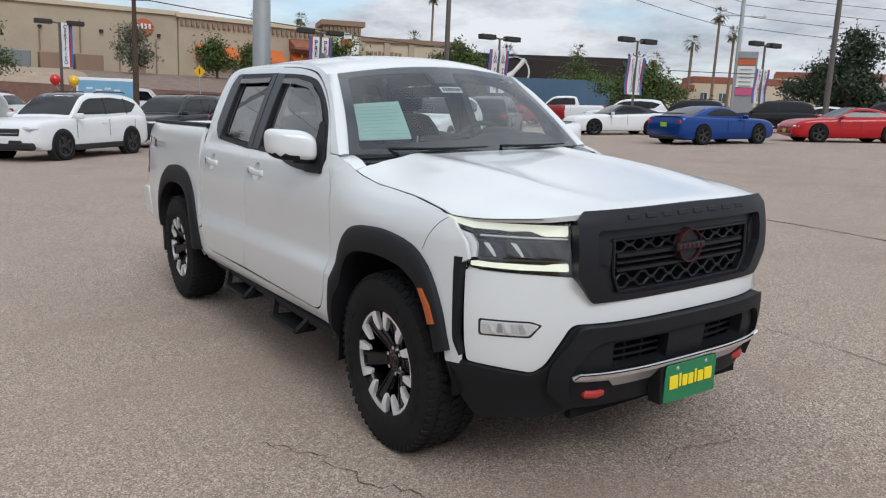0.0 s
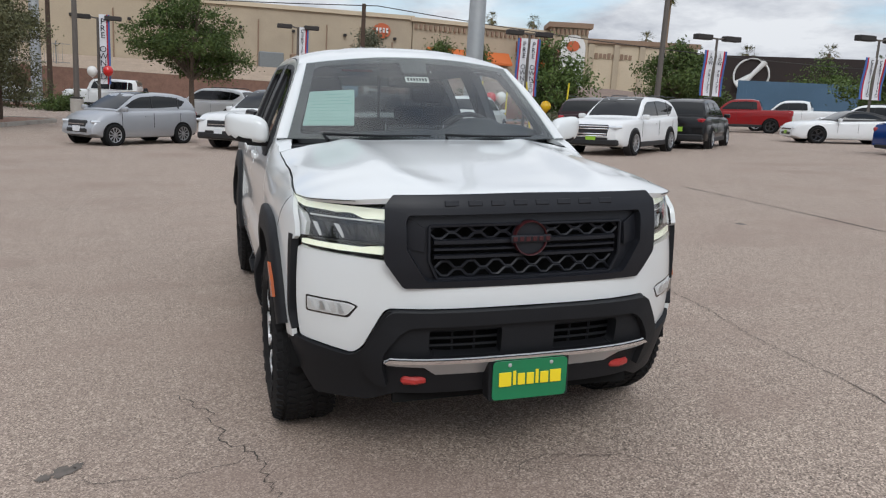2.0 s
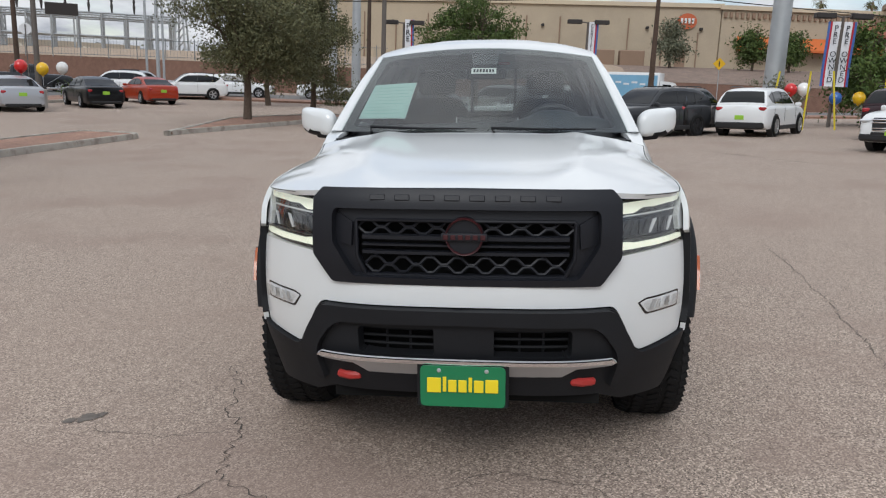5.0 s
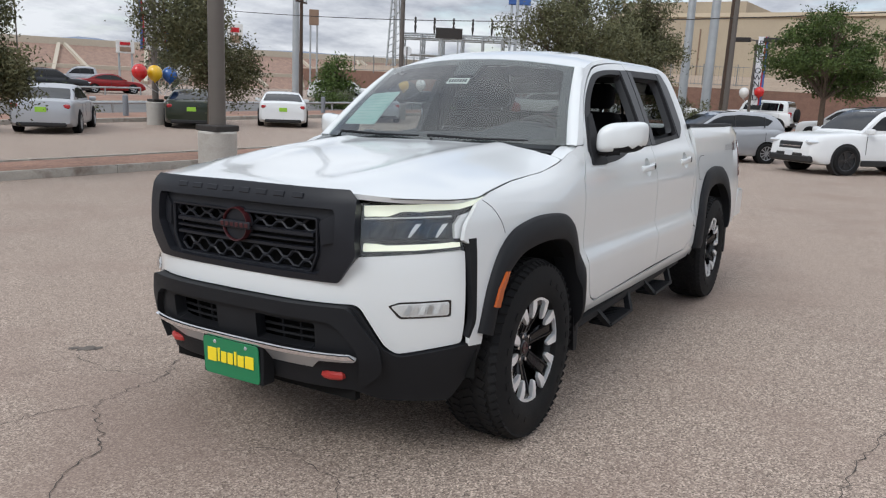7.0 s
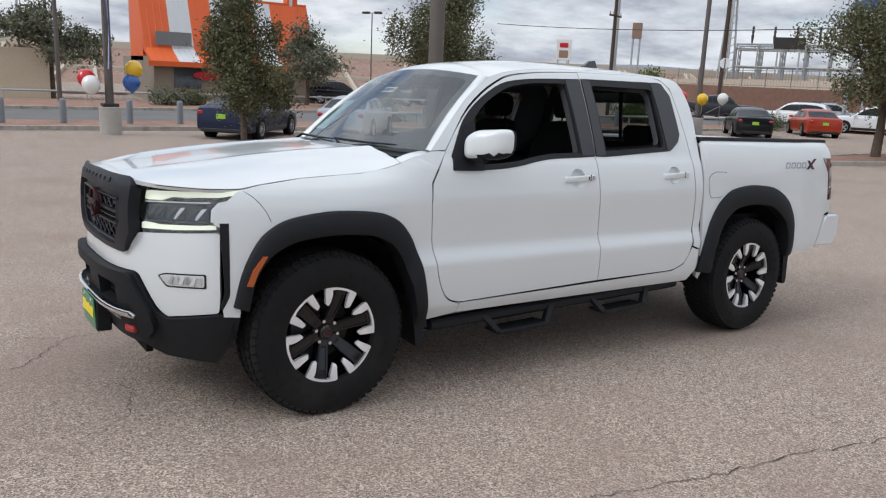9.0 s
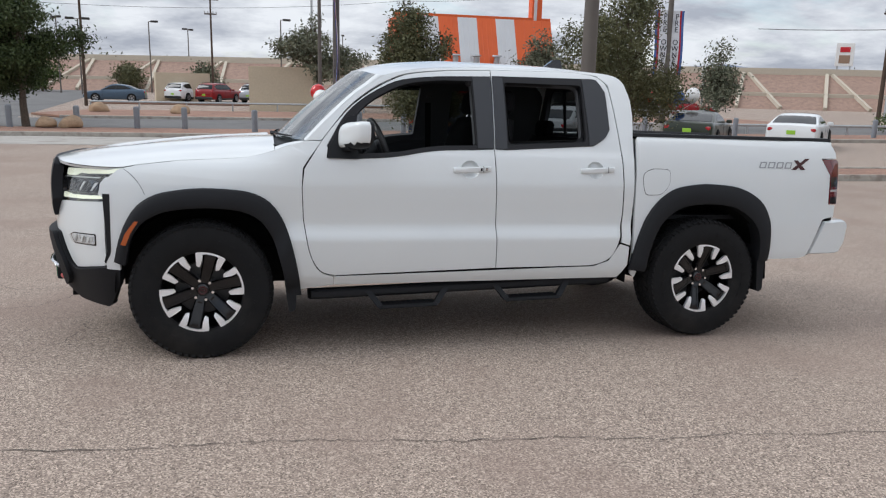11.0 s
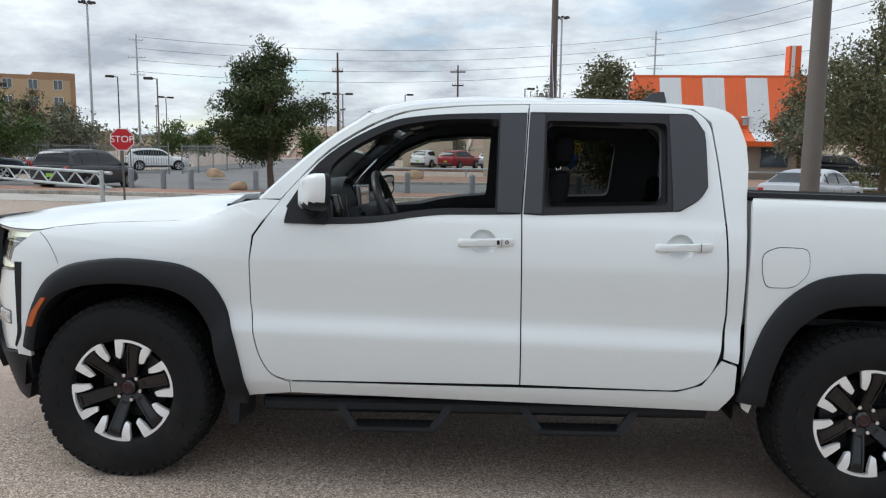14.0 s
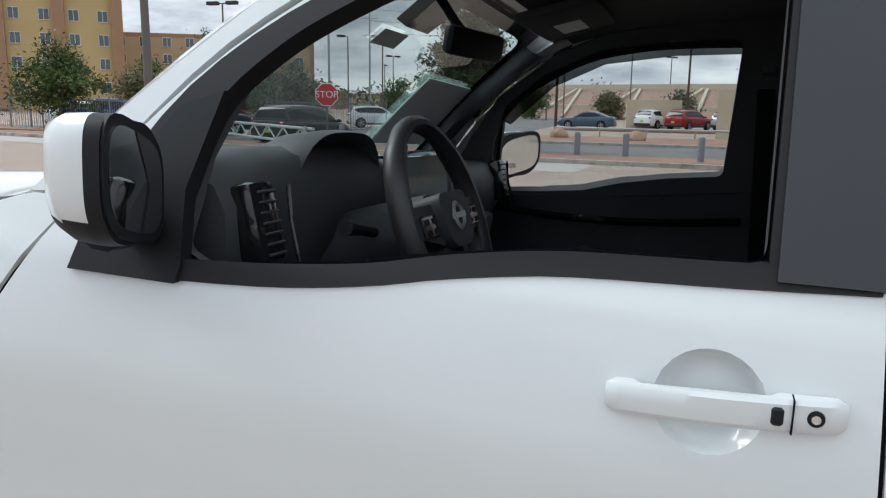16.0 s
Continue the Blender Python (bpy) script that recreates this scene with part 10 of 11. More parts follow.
for k in range(9):
    bm = bmesh.new()
    p = Vector((-86.6, 22.2, 0)).lerp(Vector((-90.2, -33, 0)), (k + 0.35) / 9.5)
    box_into(bm, (p.x + 0.22, p.y, 7.6), (0.4, 0.35, 0.3), None, 0.05)
    part("wall_lamp", bm, M_LAMPHEAD, store)
part("service_door", box((-86.72, 18.2, 4.4), (0.12, 1.1, 2.1), (0, 0, 0)), M_STUCCO3, store, "brown service door")
OV = oval(store, Matrix.Translation((-86.75, 18.6, 8.4)) @ Matrix.Rotation(math.pi / 2, 4, "Z") @ Matrix.Translation((0, 0, 0)), 0, 0, 1.05, 0.85, M_SIGNORANGE, y=-0.1)
for k in range(4):
    part("sign_mark", box((-86.45, 18.0 + k * 0.40, 8.45), (0.08, 0.24, 0.55)), M_SIGNPANEL, OV)
# front block with dentil frieze, awnings, tower
front = thing("shop_building", None, "tan store front with arcaded frieze and corner tower", "building")
F0, F1 = (-86.4, 22.3), (-88.6, 41.0)
block("wall", F0, F1, 24, 1.5, 9.9, M_STUCCO, front)
block("cornice", (F0[0] + 0.35, F0[1] - 0.3), (F1[0] + 0.35, F1[1]), 0.8, 9.75, 10.2, M_STUCCO2, front)
for k in range(30):
    p = Vector((*F0, 0)).lerp(Vector((*F1, 0)), (k + 0.5) / 30)
    part("dentil", box((p.x + 0.15, p.y, 9.2), (0.30, 0.30, 0.55)), M_STUCCO3, front)
for t0, t1 in ((0.10, 0.36), (0.40, 0.68), (0.74, 0.95)):
    p0, p1 = Vector((*F0, 0)).lerp(Vector((*F1, 0)), t0), Vector((*F0, 0)).lerp(Vector((*F1, 0)), t1)
    bm = bmesh.new()
    loft_into(bm, [[(p.x + 0.05, p.y, 7.0), (p.x + 1.7, p.y, 5.7), (p.x + 1.7, p.y, 5.45), (p.x + 0.05, p.y, 5.45)] for p in (p0, p1)])
    bmesh.ops.recalc_face_normals(bm, faces=bm.faces[:])
    part("awning", bm, M_AWNING, front, "sloping orange awning")
T0, T1 = (-87.1, 40.2), (-85.4, 44.5)
tower = thing("store_tower", None, "square tan tower with white sign arch and tiled roof", "building")
block("tower_wall", T0, T1, 6, 1.5, 10.6, M_STUCCO, tower)
block("tower_cornice", (T0[0] + 0.4, T0[1] - 0.5), (T1[0] + 0.4, T1[1] + 0.4), 6.8, 10.6, 11.2, M_STUCCO3, tower)
for k in range(9):
    p = Vector((*T0, 0)).lerp(Vector((*T1, 0)), (k + 0.5) / 9)
    part("dentil", box((p.x + 0.15, p.y, 10.1), (0.3, 0.28, 0.6)), M_STUCCO3, tower)
tm_ = face_frame(T0, T1)
oval(tower, tm_, 2.85, 8.2, 1.55, 1.6, M_SIGNPANEL, "sign_arch", -0.05)
part("sign_base", box(tuple(tm_ @ Vector((2.85, -0.12, 5.45))), (3.1, 0.12, 5.5), (0, 0, math.degrees(math.atan2(T1[1] - T0[1], T1[0] - T0[0])))), M_SIGNPANEL, tower)
oval(tower, tm_, 2.85, 8.4, 0.80, 0.64, M_SIGNORANGE, "oval_sign", -0.2)
bm = bmesh.new()
loft_into(bm, [[(-88.4, 36.0, 8.8), (-86.0, 36.0, 7.6), (-86.0, 36.0, 7.3), (-88.4, 36.0, 7.3)], [(-88.8, 41.4, 8.8), (-86.2, 41.4, 7.6), (-86.2, 41.4, 7.3), (-88.8, 41.4, 7.3)]])
bmesh.ops.recalc_face_normals(bm, faces=bm.faces[:])
part("tile_roof", bm, M_TILE, tower, "clay tile lean-to roof")
# next store along
nxt = thing("store_building", None, "pale stucco store with wide cornice", "building")
B0, B1 = (-112.0, 52.0), (-104.0, 73.0)
block("wall", B0, B1, 25, 0.0, 11.2, M_STUCCO2, nxt)
block("cornice", (B0[0] + 0.5, B0[1] - 0.3), (B1[0] + 0.5, B1[1] + 0.3), 1.2, 10.9, 11.6, M_STUCCO3, nxt)
bmk = face_frame(B0, B1)
for k in range(6):
    part("pilaster", box(tuple(bmk @ Vector((2 + k * 4, -0.2, 5.5))), (0.9, 0.4, 10.6), (0, 0, math.degrees(math.atan2(B1[1] - B0[1], B1[0] - B0[0])))), M_STUCCO, nxt)
sign_bars(nxt, bmk, 9.5, 9.0, 6.0, 0.9, 9, M_STUCCO3)
# red store marks on the high wall
for k in range(10):
    part("sign_mark", box((-92.6 - 0.02 * k, -9.5 - k * 0.62, 9.3 + 0.05 * (k % 2)), (0.1, 0.42, 0.62 if k % 3 else 0.85)), M_SIGNRED, store)
# green bin and rooftop machines behind the rail
for k, (yy, cc) in enumerate(((9.2, M_STUCCO3), (12.4, M_STUCCO3), (5.8, M_FENCE))):
    part("service_box", box((-83.6, yy, 4.1), (1.9, 2.6, 1.7), None, 0.08), cc, store)
fence((-71.5, -58), (-68.8, -12), 1.8, "tall chain-link fence on the retaining wall", 0.35, 3.0)
bpy.context.view_layer.update()
for o in [q for q in scene.objects if q.name.startswith("fence") and q.get("label", "").startswith("tall chain")]:
    o.location.z = 2.15

# dark building with white emblem, blue wall
dark = thing("dark_building", None, "dark brown flat-roofed building with white emblem", "building")
D0, D1 = (-86.5, 58.0), (-69.5, 77.5)
block("wall", D0, D1, 14, 0.0, 8.6, M_BLACKWALL, dark)
dm = face_frame(D0, D1)
bm = bmesh.new()
for k in range(24):
    a0, a1 = 2 * math.pi * k / 24, 2 * math.pi * (k + 1) / 24
    tube_into(bm, [dm @ Vector((9.5 + 2.1 * math.cos(a0), -0.15, 6.2 + 2.1 * math.sin(a0))), dm @ Vector((9.5 + 2.1 * math.cos(a1), -0.15, 6.2 + 2.1 * math.sin(a1)))], 0.12, 4)
tube_into(bm, [dm @ Vector((8.0, -0.2, 4.8)), dm @ Vector((9.6, -0.2, 6.3)), dm @ Vector((11.0, -0.2, 8.0))], [0.75, 0.28, 0.35], 8)
part("round_emblem", bm, M_SIGNPANEL, dark, "white ring emblem")
sign_bars(dark, dm, 3.2, 5.6, 6.0, 0.7, 9, M_SIGNPANEL)
blue = thing("blue_wall", None, "blue corrugated metal wall behind the parked trucks", "wall")
W0, W1 = (-54.3, 43.7), (-48.0, 50.9)
block("panel", W0, W1, 2.5, -0.4, 4.3, M_BLUEWALL, blue)
wm = face_frame(W0, W1)
bm = bmesh.new()
for k in range(31):
    box_into(bm, tuple(wm @ Vector((0.15 + k * 0.30, -0.02, 1.95))), (0.12, 0.06, 4.6), (0, 0, math.degrees(math.atan2(17, 15))))
part("corrugation", bm, M_BLUEWALL, blue, kind="stuff")
# mediterranean block, pylon sign
med = thing("hotel_building", None, "cream stucco hotel block with arched top floor", "building")
for a, b, h in (((-88, 112), (-78, 124), 7.2), ((-80, 124), (-66, 134), 8.6), ((-92, 100), (-86, 110), 5.6)):
    block("wall", a, b, 10, 0, h, M_STUCCO2, med)
    block("tile_roof", a, b, 10.5, h, h + 1.2, M_TILE, med)
    f_ = face_frame(a, b)
    for i in range(4):
        for j in range(int(h / 3)):
            facade_window(med, f_, 2 + i * 3.2, 2.0 + j * 2.9, 1.2, 1.5)
pyl = thing("pylon_sign", None, "tall white shopping-centre pylon sign with coloured panels", "sign")
pc = Vector((-48.0, 70.7, 0))
for k, (z0, z1, mm) in enumerate(((7.7, 8.3, M_SIGNGREY), (7.0, 7.6, M_SIGNORANGE), (5.8, 6.9, M_SIGNPANEL), (4.7, 5.7, M_SIGNPANEL), (3.9, 4.6, mat("pink_sign_panel", (0.55, 0.10, 0.22), 0.5)))):
    part("sign_panel", box((pc.x, pc.y, (z0 + z1) / 2), (1.75, 0.5, z1 - z0), (0, 0, 35)), mm, pyl)
for k in range(5):
    part("sign_mark", box((pc.x, pc.y - 0.02, 4.85 + k * 0.42), (1.2, 0.56, 0.10), (0, 0, 35)), M_SIGNGREY, pyl)
part("sign_frame", box((pc.x, pc.y + 0.1, 4.2), (2.0, 0.4, 8.4), (0, 0, 35)), M_SIGNGREY, pyl)

# restaurant with the striped steep roof
rest = thing("restaurant", None, "restaurant with steep orange and white striped metal roof", "building")
R0, R1 = (-10.4, -50.8), (-22.1, -50.8)
# x runs along the front; the street lies on +y of the lot, so the front is turned to the lot
rdir = (Vector(R0) - Vector(R1)).normalized()
rm_ = Matrix.Translation((R1[0], R1[1], -0.6)) @ Matrix.Rotation(math.atan2(rdir.y, rdir.x), 4, "Z")
RW = (Vector(R0) - Vector(R1)).length


def rpart(name, c, s, material, rot=None, label=""):
    bm = box((0, 0, 0), s, rot)
    for v in bm.verts:
        v.co = rm_ @ (v.co + Vector(c))
    return part(name, bm, material, rest, label)


rpart("wall", (RW / 2, -4.5, 1.45), (RW, 9.0, 2.9), M_BRICKTAN, None, "taupe lower wall")
rpart("fascia", (RW / 2, 0.62, 2.42), (RW + 1.0, 0.30, 0.34), M_ORANGE)
cuts = [RW + 0.3] + [RW - 1.5 * k for k in range(1, 7)] + [-0.3]
for k, (x1, x0) in enumerate(zip(cuts, cuts[1:])):
    bm = bmesh.new()
    prof = [(0.75, 2.55), (-1.0, 3.45), (-2.4, 7.05), (-2.6, 7.05), (-1.3, 3.3), (0.6, 2.35)]
    loft_into(bm, [[rm_ @ Vector((x, a, b)) for a, b in prof] for x in (x0, x1)])
    bmesh.ops.recalc_face_normals(bm, faces=bm.faces[:])
    part("roof_stripe", bm, M_ORANGE if k % 2 == 0 else M_WHITEROOF, rest)
    for q in range(1, 4):
        xx = x0 + (x1 - x0) * q / 4
        part("roof_seam", tube([rm_ @ Vector((xx, a, b + 0.02)) for a, b in prof[:3]], 0.025, 5), M_ORANGE if k % 2 == 0 else M_WHITEROOF, rest)
rpart("roof_cap", (RW / 2, -2.7, 7.15), (RW + 0.6, 0.5, 0.18), M_ORANGE)
rpart("roof_back", (RW / 2, -4.6, 4.8), (RW, 3.6, 4.4), M_ORANGE)
rpart("sign_tower", (0.8, -2.9, 8.0), (0.8, 0.8, 2.6), M_ORANGE, None, "orange roof tower")
rpart("tower_stripe", (0.95, -2.46, 8.0), (0.22, 0.10, 2.6), M_WHITEROOF)
for x in (RW - 2.2, RW - 6.0, RW - 9.0):
    rpart("window", (x, 0.03, 1.5), (1.8, 0.12, 1.3), M_WINDOWPANE)
oval(rest, rm_ @ Matrix.Rotation(math.pi, 4, "Z"), -(RW - 3.7), 1.75, 1.2, 0.30, M_SIGNRED, "oval_sign", -0.2)
for k in range(3):
    bm = bmesh.new()
    lathe_into(bm, [(0.0, 0.6), (0.35, 0.6), (0.38, 0.5), (0.22, 0.45), (0.22, 0.0)], 12, "Z")
    for v in bm.verts:
        v.co = rm_ @ (v.co + Vector((RW - 4 - k * 1.6, -0.8, 3.7)))
    part("roof_vent", bm, M_STEEL, rest, "round metal roof vent")
rpart("terrace_rail", (RW - 1.6, -0.9, 4.1), (2.4, 0.1, 0.9), M_FENCE)
hut = thing("utility_hut", None, "tan block enclosure in the gravel", "building")
block("wall", (8.2, -69.0), (3.6, -69.6), 3, -0.6, 1.9, M_STUCCO2, hut)
block("wall", (0.5, -50.5), (-4.0, -50.0), 3, -0.6, 2.4, M_STUCCO2, hut)

# freeway embankment clad in stone with pale strips
fw = thing("freeway_embankment", None, "freeway bank clad in reddish stone with pale concrete strips", "embankment")
FA, FB = Vector((-118, -60, 0)), Vector((40, -128, 0))
fd = (FB - FA).normalized()
fn = Vector((fd.y, -fd.x, 0))
if fn.y < 0:
    fn = -fn
bm = bmesh.new()
loft_into(bm, [[p + fn * 8 + Vector((0, 0, -0.6)), p + Vector((0, 0, 3.6)), p - fn * 14 + Vector((0, 0, 3.6)), p - fn * 14 + Vector((0, 0, -0.6))] for p in (FA, FB)])
bmesh.ops.recalc_face_normals(bm, faces=bm.faces[:])
part("stone_slope", bm, M_ROCKWALL, fw, "reddish stone slope")
for k in range(34):
    bm = bmesh.new()
    p = FA.lerp(FB, (k + 0.5) / 34)
    q = p + fd * (2.2 if k % 2 else -2.2)
    tube_into(bm, [p + fn * 8.05 + Vector((0, 0, -0.4)), q + fn * 0.1 + Vector((0, 0, 3.65))], 0.28, 4)
    part("pale_strip", bm, M_PALESTRIP, fw)
for z0, o in ((3.7, -0.3), (1.1, 4.9)):
    part("pale_strip", tube([FA + fn * o + Vector((0, 0, z0)), FB + fn * o + Vector((0, 0, z0))], 0.35, 4), M_PALESTRIP, fw)
bm = bmesh.new()
loft_into(bm, [[p + Vector((0, 0, 3.6)), p + Vector((0, 0, 4.4)), p - fn * 0.4 + Vector((0, 0, 4.4)), p - fn * 0.4 + Vector((0, 0, 3.6))] for p in (FA, FB)])
bmesh.ops.recalc_face_normals(bm, faces=bm.faces[:])
part("barrier", bm, M_PALESTRIP, fw)

# substation
sub = thing("substation", None, "grey steel lattice electrical substation", "substation")
sc = Vector((-97, -57, 0))
sd = Vector((-0.49, 0.87, 0))
bm = bmesh.new()
for k in range(8):
    for j in range(2):
        p = sc + sd * (k * 3.0 - 10) + Vector((-0.87, -0.49, 0)) * j * 5
        for dx in (-0.25, 0.25):
            rod_into(bm, (p.x + dx, p.y, 0), (p.x + dx, p.y, 8.0), 0.13, n=4)
        for z0 in range(8):
            tube_into(bm, [(p.x - 0.25, p.y, z0), (p.x + 0.25, p.y, z0 + 1)], 0.07, 4)
for j in range(2):
    for z0 in (5.0, 7.4, 8.0):
        a = sc + sd * -10 + Vector((-0.87, -0.49, 0)) * j * 5
        b = sc + sd * 11 + Vector((-0.87, -0.49, 0)) * j * 5
        rod_into(bm, (a.x, a.y, z0), (b.x, b.y, z0), 0.13, n=4)
    for k in range(24):
        a = sc + sd * (-10 + k * 0.875) + Vector((-0.87, -0.49, 0)) * j * 5
        b = a + sd * 0.875
        tube_into(bm, [(a.x, a.y, 7.4 if k % 2 else 8.0), (b.x, b.y, 8.0 if k % 2 else 7.4)], 0.07, 4)
for k, hgt_ in enumerate((19, 15)):
    p = sc + sd * (-11 + k * 23)
    for dx, dy in ((-1, -1), (1, -1), (1, 1), (-1, 1)):
        tube_into(bm, [(p.x + dx * 0.9, p.y + dy * 0.9, 0), (p.x + dx * 0.15, p.y + dy * 0.15, hgt_)], 0.14, 4)
    for i in range(int(hgt_)):
        w0, w1 = 0.9 - 0.75 * i / hgt_, 0.9 - 0.75 * (i + 1) / hgt_
        tube_into(bm, [(p.x - w0, p.y - w0, i), (p.x + w1, p.y + w1, i + 1)], 0.08, 4)
        tube_into(bm, [(p.x + w0, p.y - w0, i), (p.x - w1, p.y + w1, i + 1)], 0.08, 4)
part("lattice_frame", bm, M_STEEL, sub)
for k in range(7):
    p = sc + sd * (k * 2.8 - 8)
    bm = bmesh.new()
    lathe_into(bm, [(0.0, 2.4), (0.12, 2.3), (0.2, 2.1), (0.1, 2.0), (0.2, 1.6), (0.1, 1.4), (0.2, 1.0), (0.08, 0.0)], 8, "Z")
    for v in bm.verts:
        v.co += Vector((p.x, p.y, 8.0))
    part("insulator", bm, M_LAMPHEAD, sub)
    part("transformer", box((p.x + 3, p.y, 1.5), (1.6, 1.6, 2.6), None, 0.1), M_LAMPHEAD, sub)
# sign boards on tall posts along the road
def tall_sign(x, y, z0, z1, w, mm, yaw, label, marks=None):
    root = thing("pole_sign", Matrix.Translation((x, y, -0.6)) @ pose(0, 0, 0, 0, 0, yaw), label, "sign")
    for dx in (-w * 0.35, w * 0.35):
        part("post", rod((dx, 0, 0), (dx, 0, z0 + 0.6), 0.10, n=8), M_STEEL, root)
    part("board", box((0, 0, (z0 + z1) / 2 + 0.6), (w, 0.4, z1 - z0), None, 0.03), mm, root)
    if marks:
        for f_ in (-1, 1):
            part("sign_mark", box((0, f_ * 0.22, z1 - (z1 - z0) * 0.28 + 0.6), (w * 0.55, 0.06, (z1 - z0) * 0.22)), marks, root)
            part("sign_mark", box((0, f_ * 0.22, z0 + (z1 - z0) * 0.3 + 0.6), (w * 0.6, 0.06, (z1 - z0) * 0.35), None, 0.02), M_STUCCO3, root)


tall_sign(-77.6, -84.7, 5.0, 8.0, 2.2, M_SIGNPANEL, -45, "white pole sign with red mark", M_SIGNRED)
tall_sign(-60.9, -55.2, 6.6, 8.2, 1.0, M_STUCCO3, -45, "brown and white pole sign")
tall_sign(-58.5, -29.7, 8.2, 10.5, 1.9, M_BANNERB, -55, "blue pole sign above the trees")
tall_sign(-42.7, -62.1, 2.6, 3.8, 1.6, M_SIGNPANEL, -35, "white pole sign with red mark", M_SIGNRED)
tall_sign(-88, -55, 7.0, 8.4, 3.6, M_LAMPHEAD, -55, "dark billboard by the substation")

def warning_sign(x, y):
    root = thing("warning_sign", on_lot(x, y, 75), "yellow diamond warning sign on a steel post", "sign", "")
    top = 2.95 - lot_height(x, y)
    part("post", rod((0, 0, 0), (0, 0, top + 0.35), 0.03, n=8), M_STEEL, root)
    plate = part("sign_plate", box((0, -0.04, top), (0.56, 0.012, 0.56), (0, 45, 0), 0.004), mat("yellow_sign_sheet", (0.70, 0.42, 0.01), 0.5), root, "yellow diamond plate")
    part("sign_mark", box((0, -0.052, top), (0.07, 0.008, 0.34)), M_CARTRIM, plate)


warning_sign(-48.4, 13.3)

# hotels
def hotel(name, a, b, depth, z1, wall, trim, floors, cols, label):
    root = thing(name, None, label, "building")
    block("wall", a, b, depth, -0.6, z1, wall, root)
    block("cornice", (Vector(a) * 1.0)[:], b, depth + 0.2, z1, z1 + 0.7, trim, root)
    f_ = face_frame(a, b)
    ln = (Vector(b) - Vector(a)).length
    for i in range(cols):
        for j in range(floors):
            facade_window(root, f_, ln * (i + 0.5) / cols, 1.2 + (z1 - 0.4) * (j + 0.5) / floors * 0.98, 1.3, 1.5)
    return root, f_, ln


h1, hf, hl = hotel("hotel_building", (112.0, -90.0), (67.6, -119.1), 18, 11.2, M_HOTEL, M_HOTEL3, 4, 15, "ochre stucco hotel with brown corner tower")
block("corner_tower", (72.0, -116.2), (67.0, -119.6), 18.4, -0.6, 12.4, M_HOTEL3, h1)
sign_bars(h1, hf, 41.5, 10.2, 5.6, 0.7, 9, M_LAMPHEAD)
h2, hf2, hl2 = hotel("hotel_building", (118.0, -58.0), (82.0, -90.0), 16, 17.0, M_HOTEL2, M_HOTEL3, 5, 13, "tall yellow stucco hotel with dark base")
block("corner_tower", (86.0, -86.5), (81.6, -90.4), 16.4, -0.6, 18.6, M_HOTEL2, h2)
for k in range(7):
    part("pilaster", box(tuple(hf2 @ Vector((hl2 * (k + 0.5) / 6.5, -0.45, 9.0))), (1.5, 0.9, 18.4 if k > 3 else 17.6), (0, 0, math.degrees(math.atan2(-32, -36)))), M_HOTEL3, h2)
block("base_wall", (118.2, -58.2), (82.2, -90.2), 16.4, -0.6, 4.0, M_HOTEL3, h2)

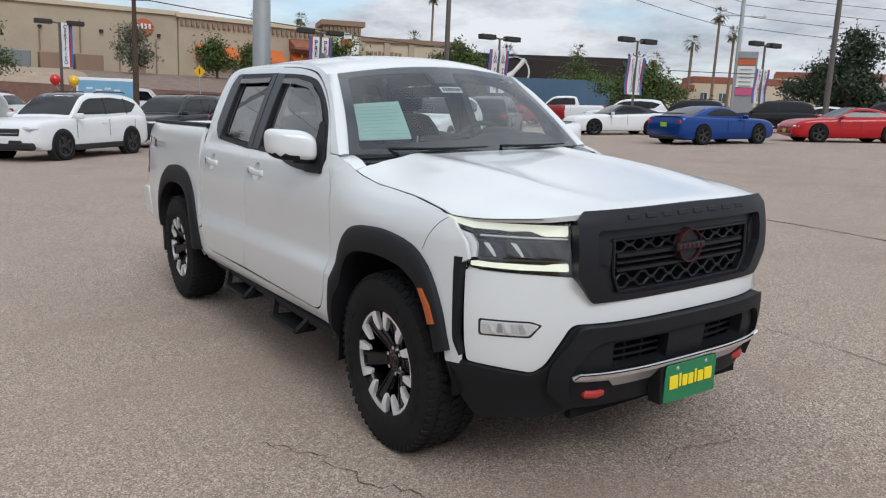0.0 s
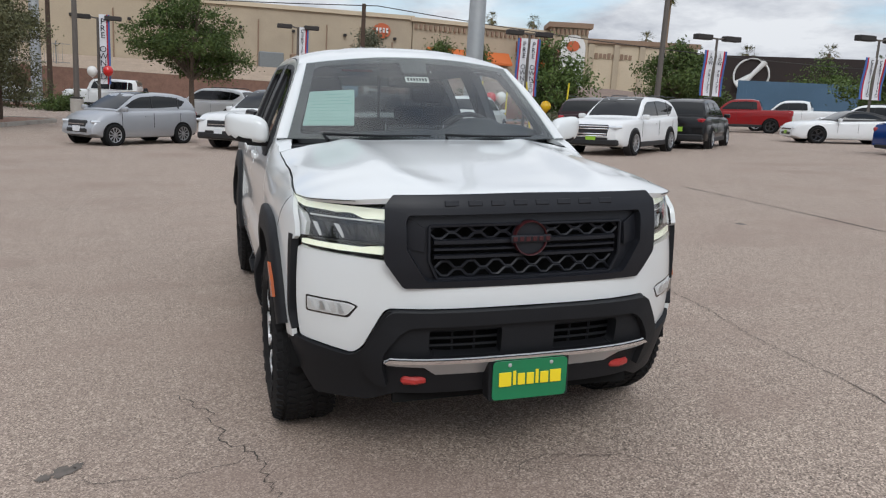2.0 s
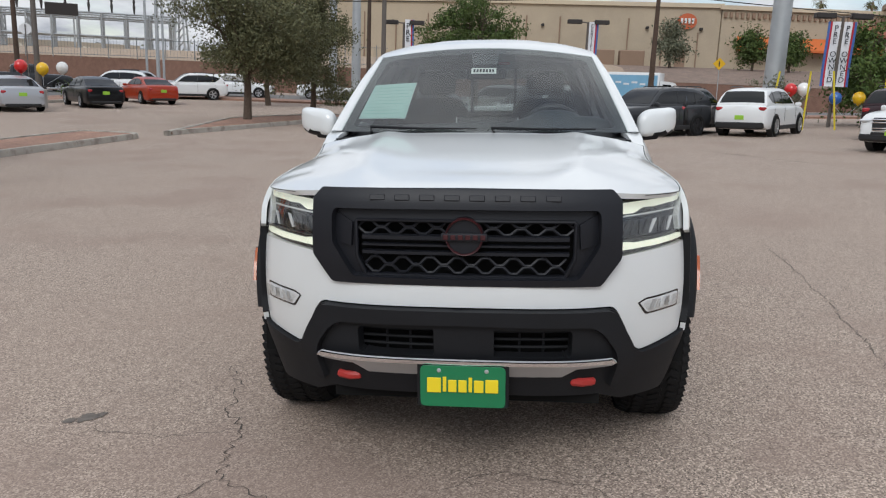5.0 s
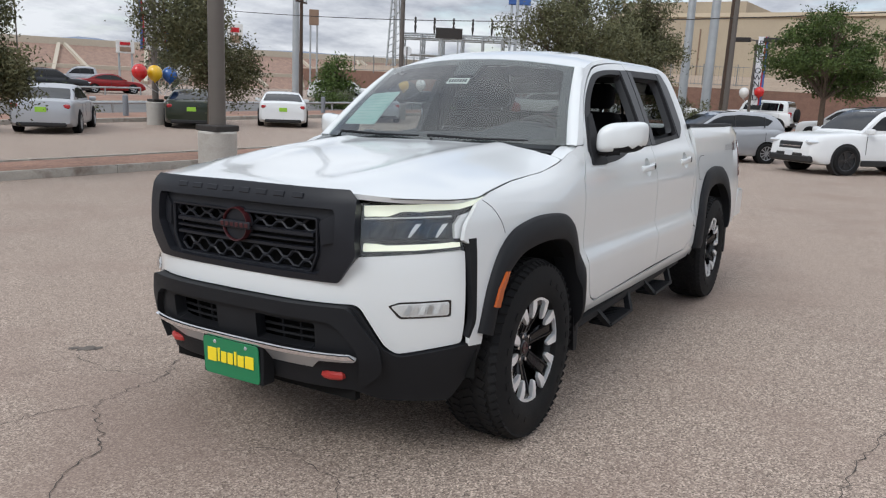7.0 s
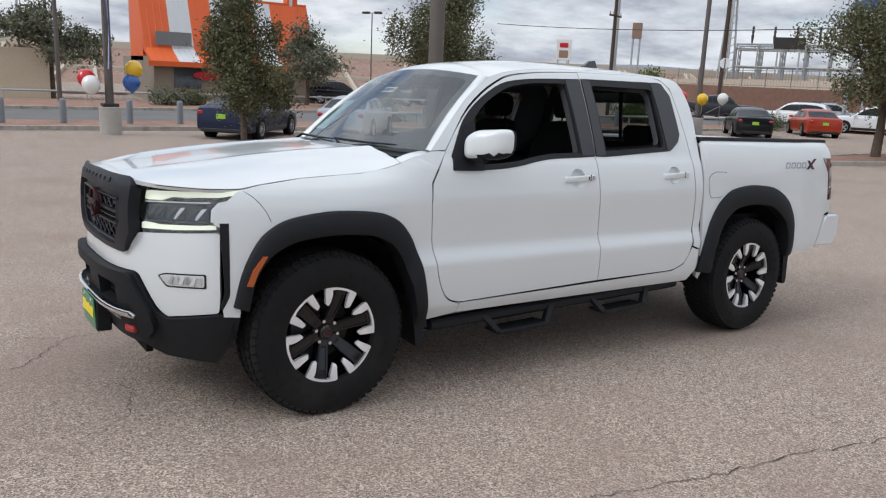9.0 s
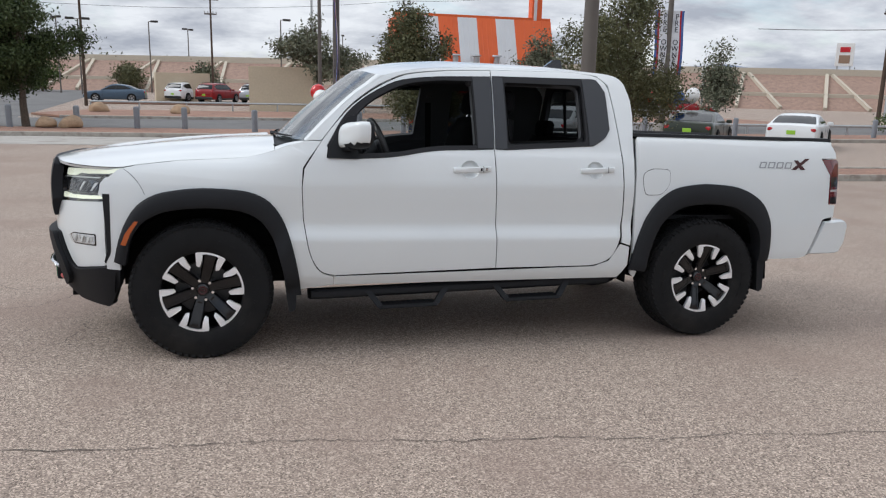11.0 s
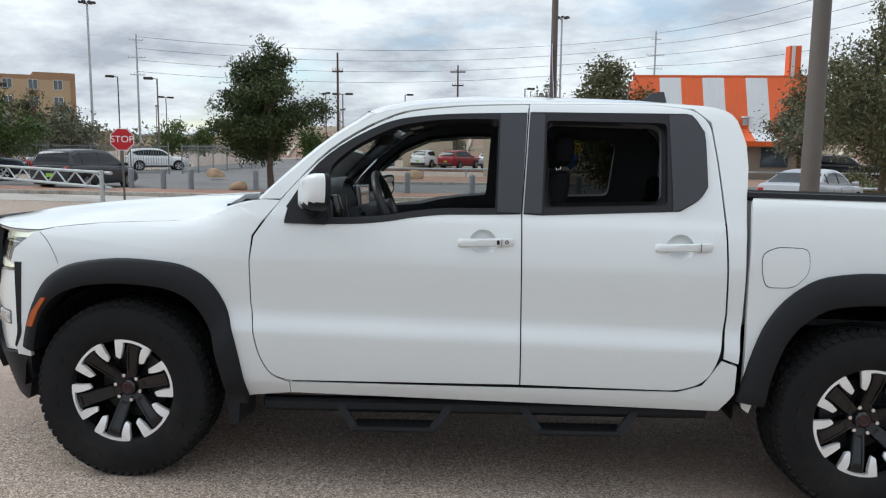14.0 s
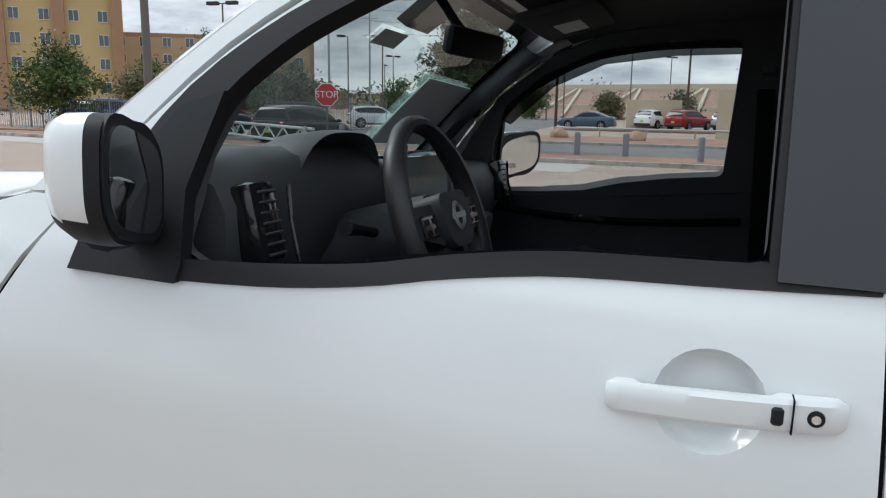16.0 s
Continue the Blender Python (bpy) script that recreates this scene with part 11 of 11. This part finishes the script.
# mountains on the skyline
def ridge(points, depth, label):
    bm = bmesh.new()
    rnd = random.Random(len(points))
    rows = []
    n = 90
    fx = pchip([p[0] for p in points], [p[1] for p in points])
    for i in range(n + 1):
        az = points[0][0] + (points[-1][0] - points[0][0]) * i / n
        h = 0.66 * fx(az) * (1 + 0.16 * noise.noise(Vector((az * 0.35, 0, 0))) + 0.08 * noise.noise(Vector((az * 1.3, 3, 0))))
        c, s_ = math.cos(radians(az)), math.sin(radians(az))
        row = []
        for k, (dd, hh) in enumerate(((0, -0.02), (0.05, 0.35), (0.10, 0.55), (0.16, 1.0), (0.3, 0.6), (0.5, -0.02))):
            rr = depth * (1 + dd)
            zz = h * hh * (1 + 0.12 * noise.noise(Vector((az * 0.9, k * 1.7, 2)))) if 0 < k < 5 else -2.0
            row.append((rr * c, rr * s_, zz))
        rows.append(row)
    bm = ramp_mesh(rows)
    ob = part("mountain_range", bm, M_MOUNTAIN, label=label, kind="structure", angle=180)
    tagged(ob, category="mountain")


ridge([(-165, 20), (-150, 60), (-143, 95), (-137, 105), (-131, 95), (-124, 110), (-116, 80), (-108, 60), (-98, 70), (-88, 55), (-78, 60), (-66, 45), (-55, 30)], 2300, "desert mountains on the skyline, distance haze put into their blue")

# far belts of trees and low roofs that close the skyline
far = []
rng_far = np.random.default_rng(5)
for k in range(260):
    az = rng_far.uniform(-175, -30)
    d = rng_far.uniform(150, 330)
    far.append((d * math.cos(radians(az)), d * math.sin(radians(az)), 1.2, rng_far.uniform(3, 7), rng_far.uniform(3, 7), rng_far.uniform(1.6, 3.4)))
for k in range(120):
    az = rng_far.uniform(95, 150)
    d = rng_far.uniform(110, 240)
    far.append((d * math.cos(radians(az)), d * math.sin(radians(az)), 1.5, rng_far.uniform(3, 6), rng_far.uniform(3, 6), rng_far.uniform(1.6, 3.4)))
me = crown_mesh(far, 30000, 0.55, 9)
me.materials.append(LEAF_GREY)
tagged(new("far_trees", me), "distant belt of grey-green trees", "trees", kind="stuff")
low_rnd = random.Random(4)
for k in range(22):
    az = radians(-168 + k * 6.0 + low_rnd.uniform(-2, 2))
    d = low_rnd.uniform(170, 260)
    w, h = low_rnd.uniform(14, 30), low_rnd.uniform(3.0, 5.2)
    b = thing("low_building", Matrix.Translation((d * math.cos(az), d * math.sin(az), -0.6)) @ Matrix.Rotation(az + math.pi / 2, 4, "Z"), "low flat-roofed commercial building far off", "building", "distant buildings")
    part("wall", box((0, 0, h / 2), (w, 10, h)), (M_STUCCO, M_STUCCO2, M_STUCCO3, M_FRAME)[k % 4], b)
    part("parapet", box((0, 0, h + 0.15), (w + 0.4, 10.4, 0.4)), (M_STUCCO2, M_STUCCO3, M_STUCCO, M_STEEL)[k % 4], b)
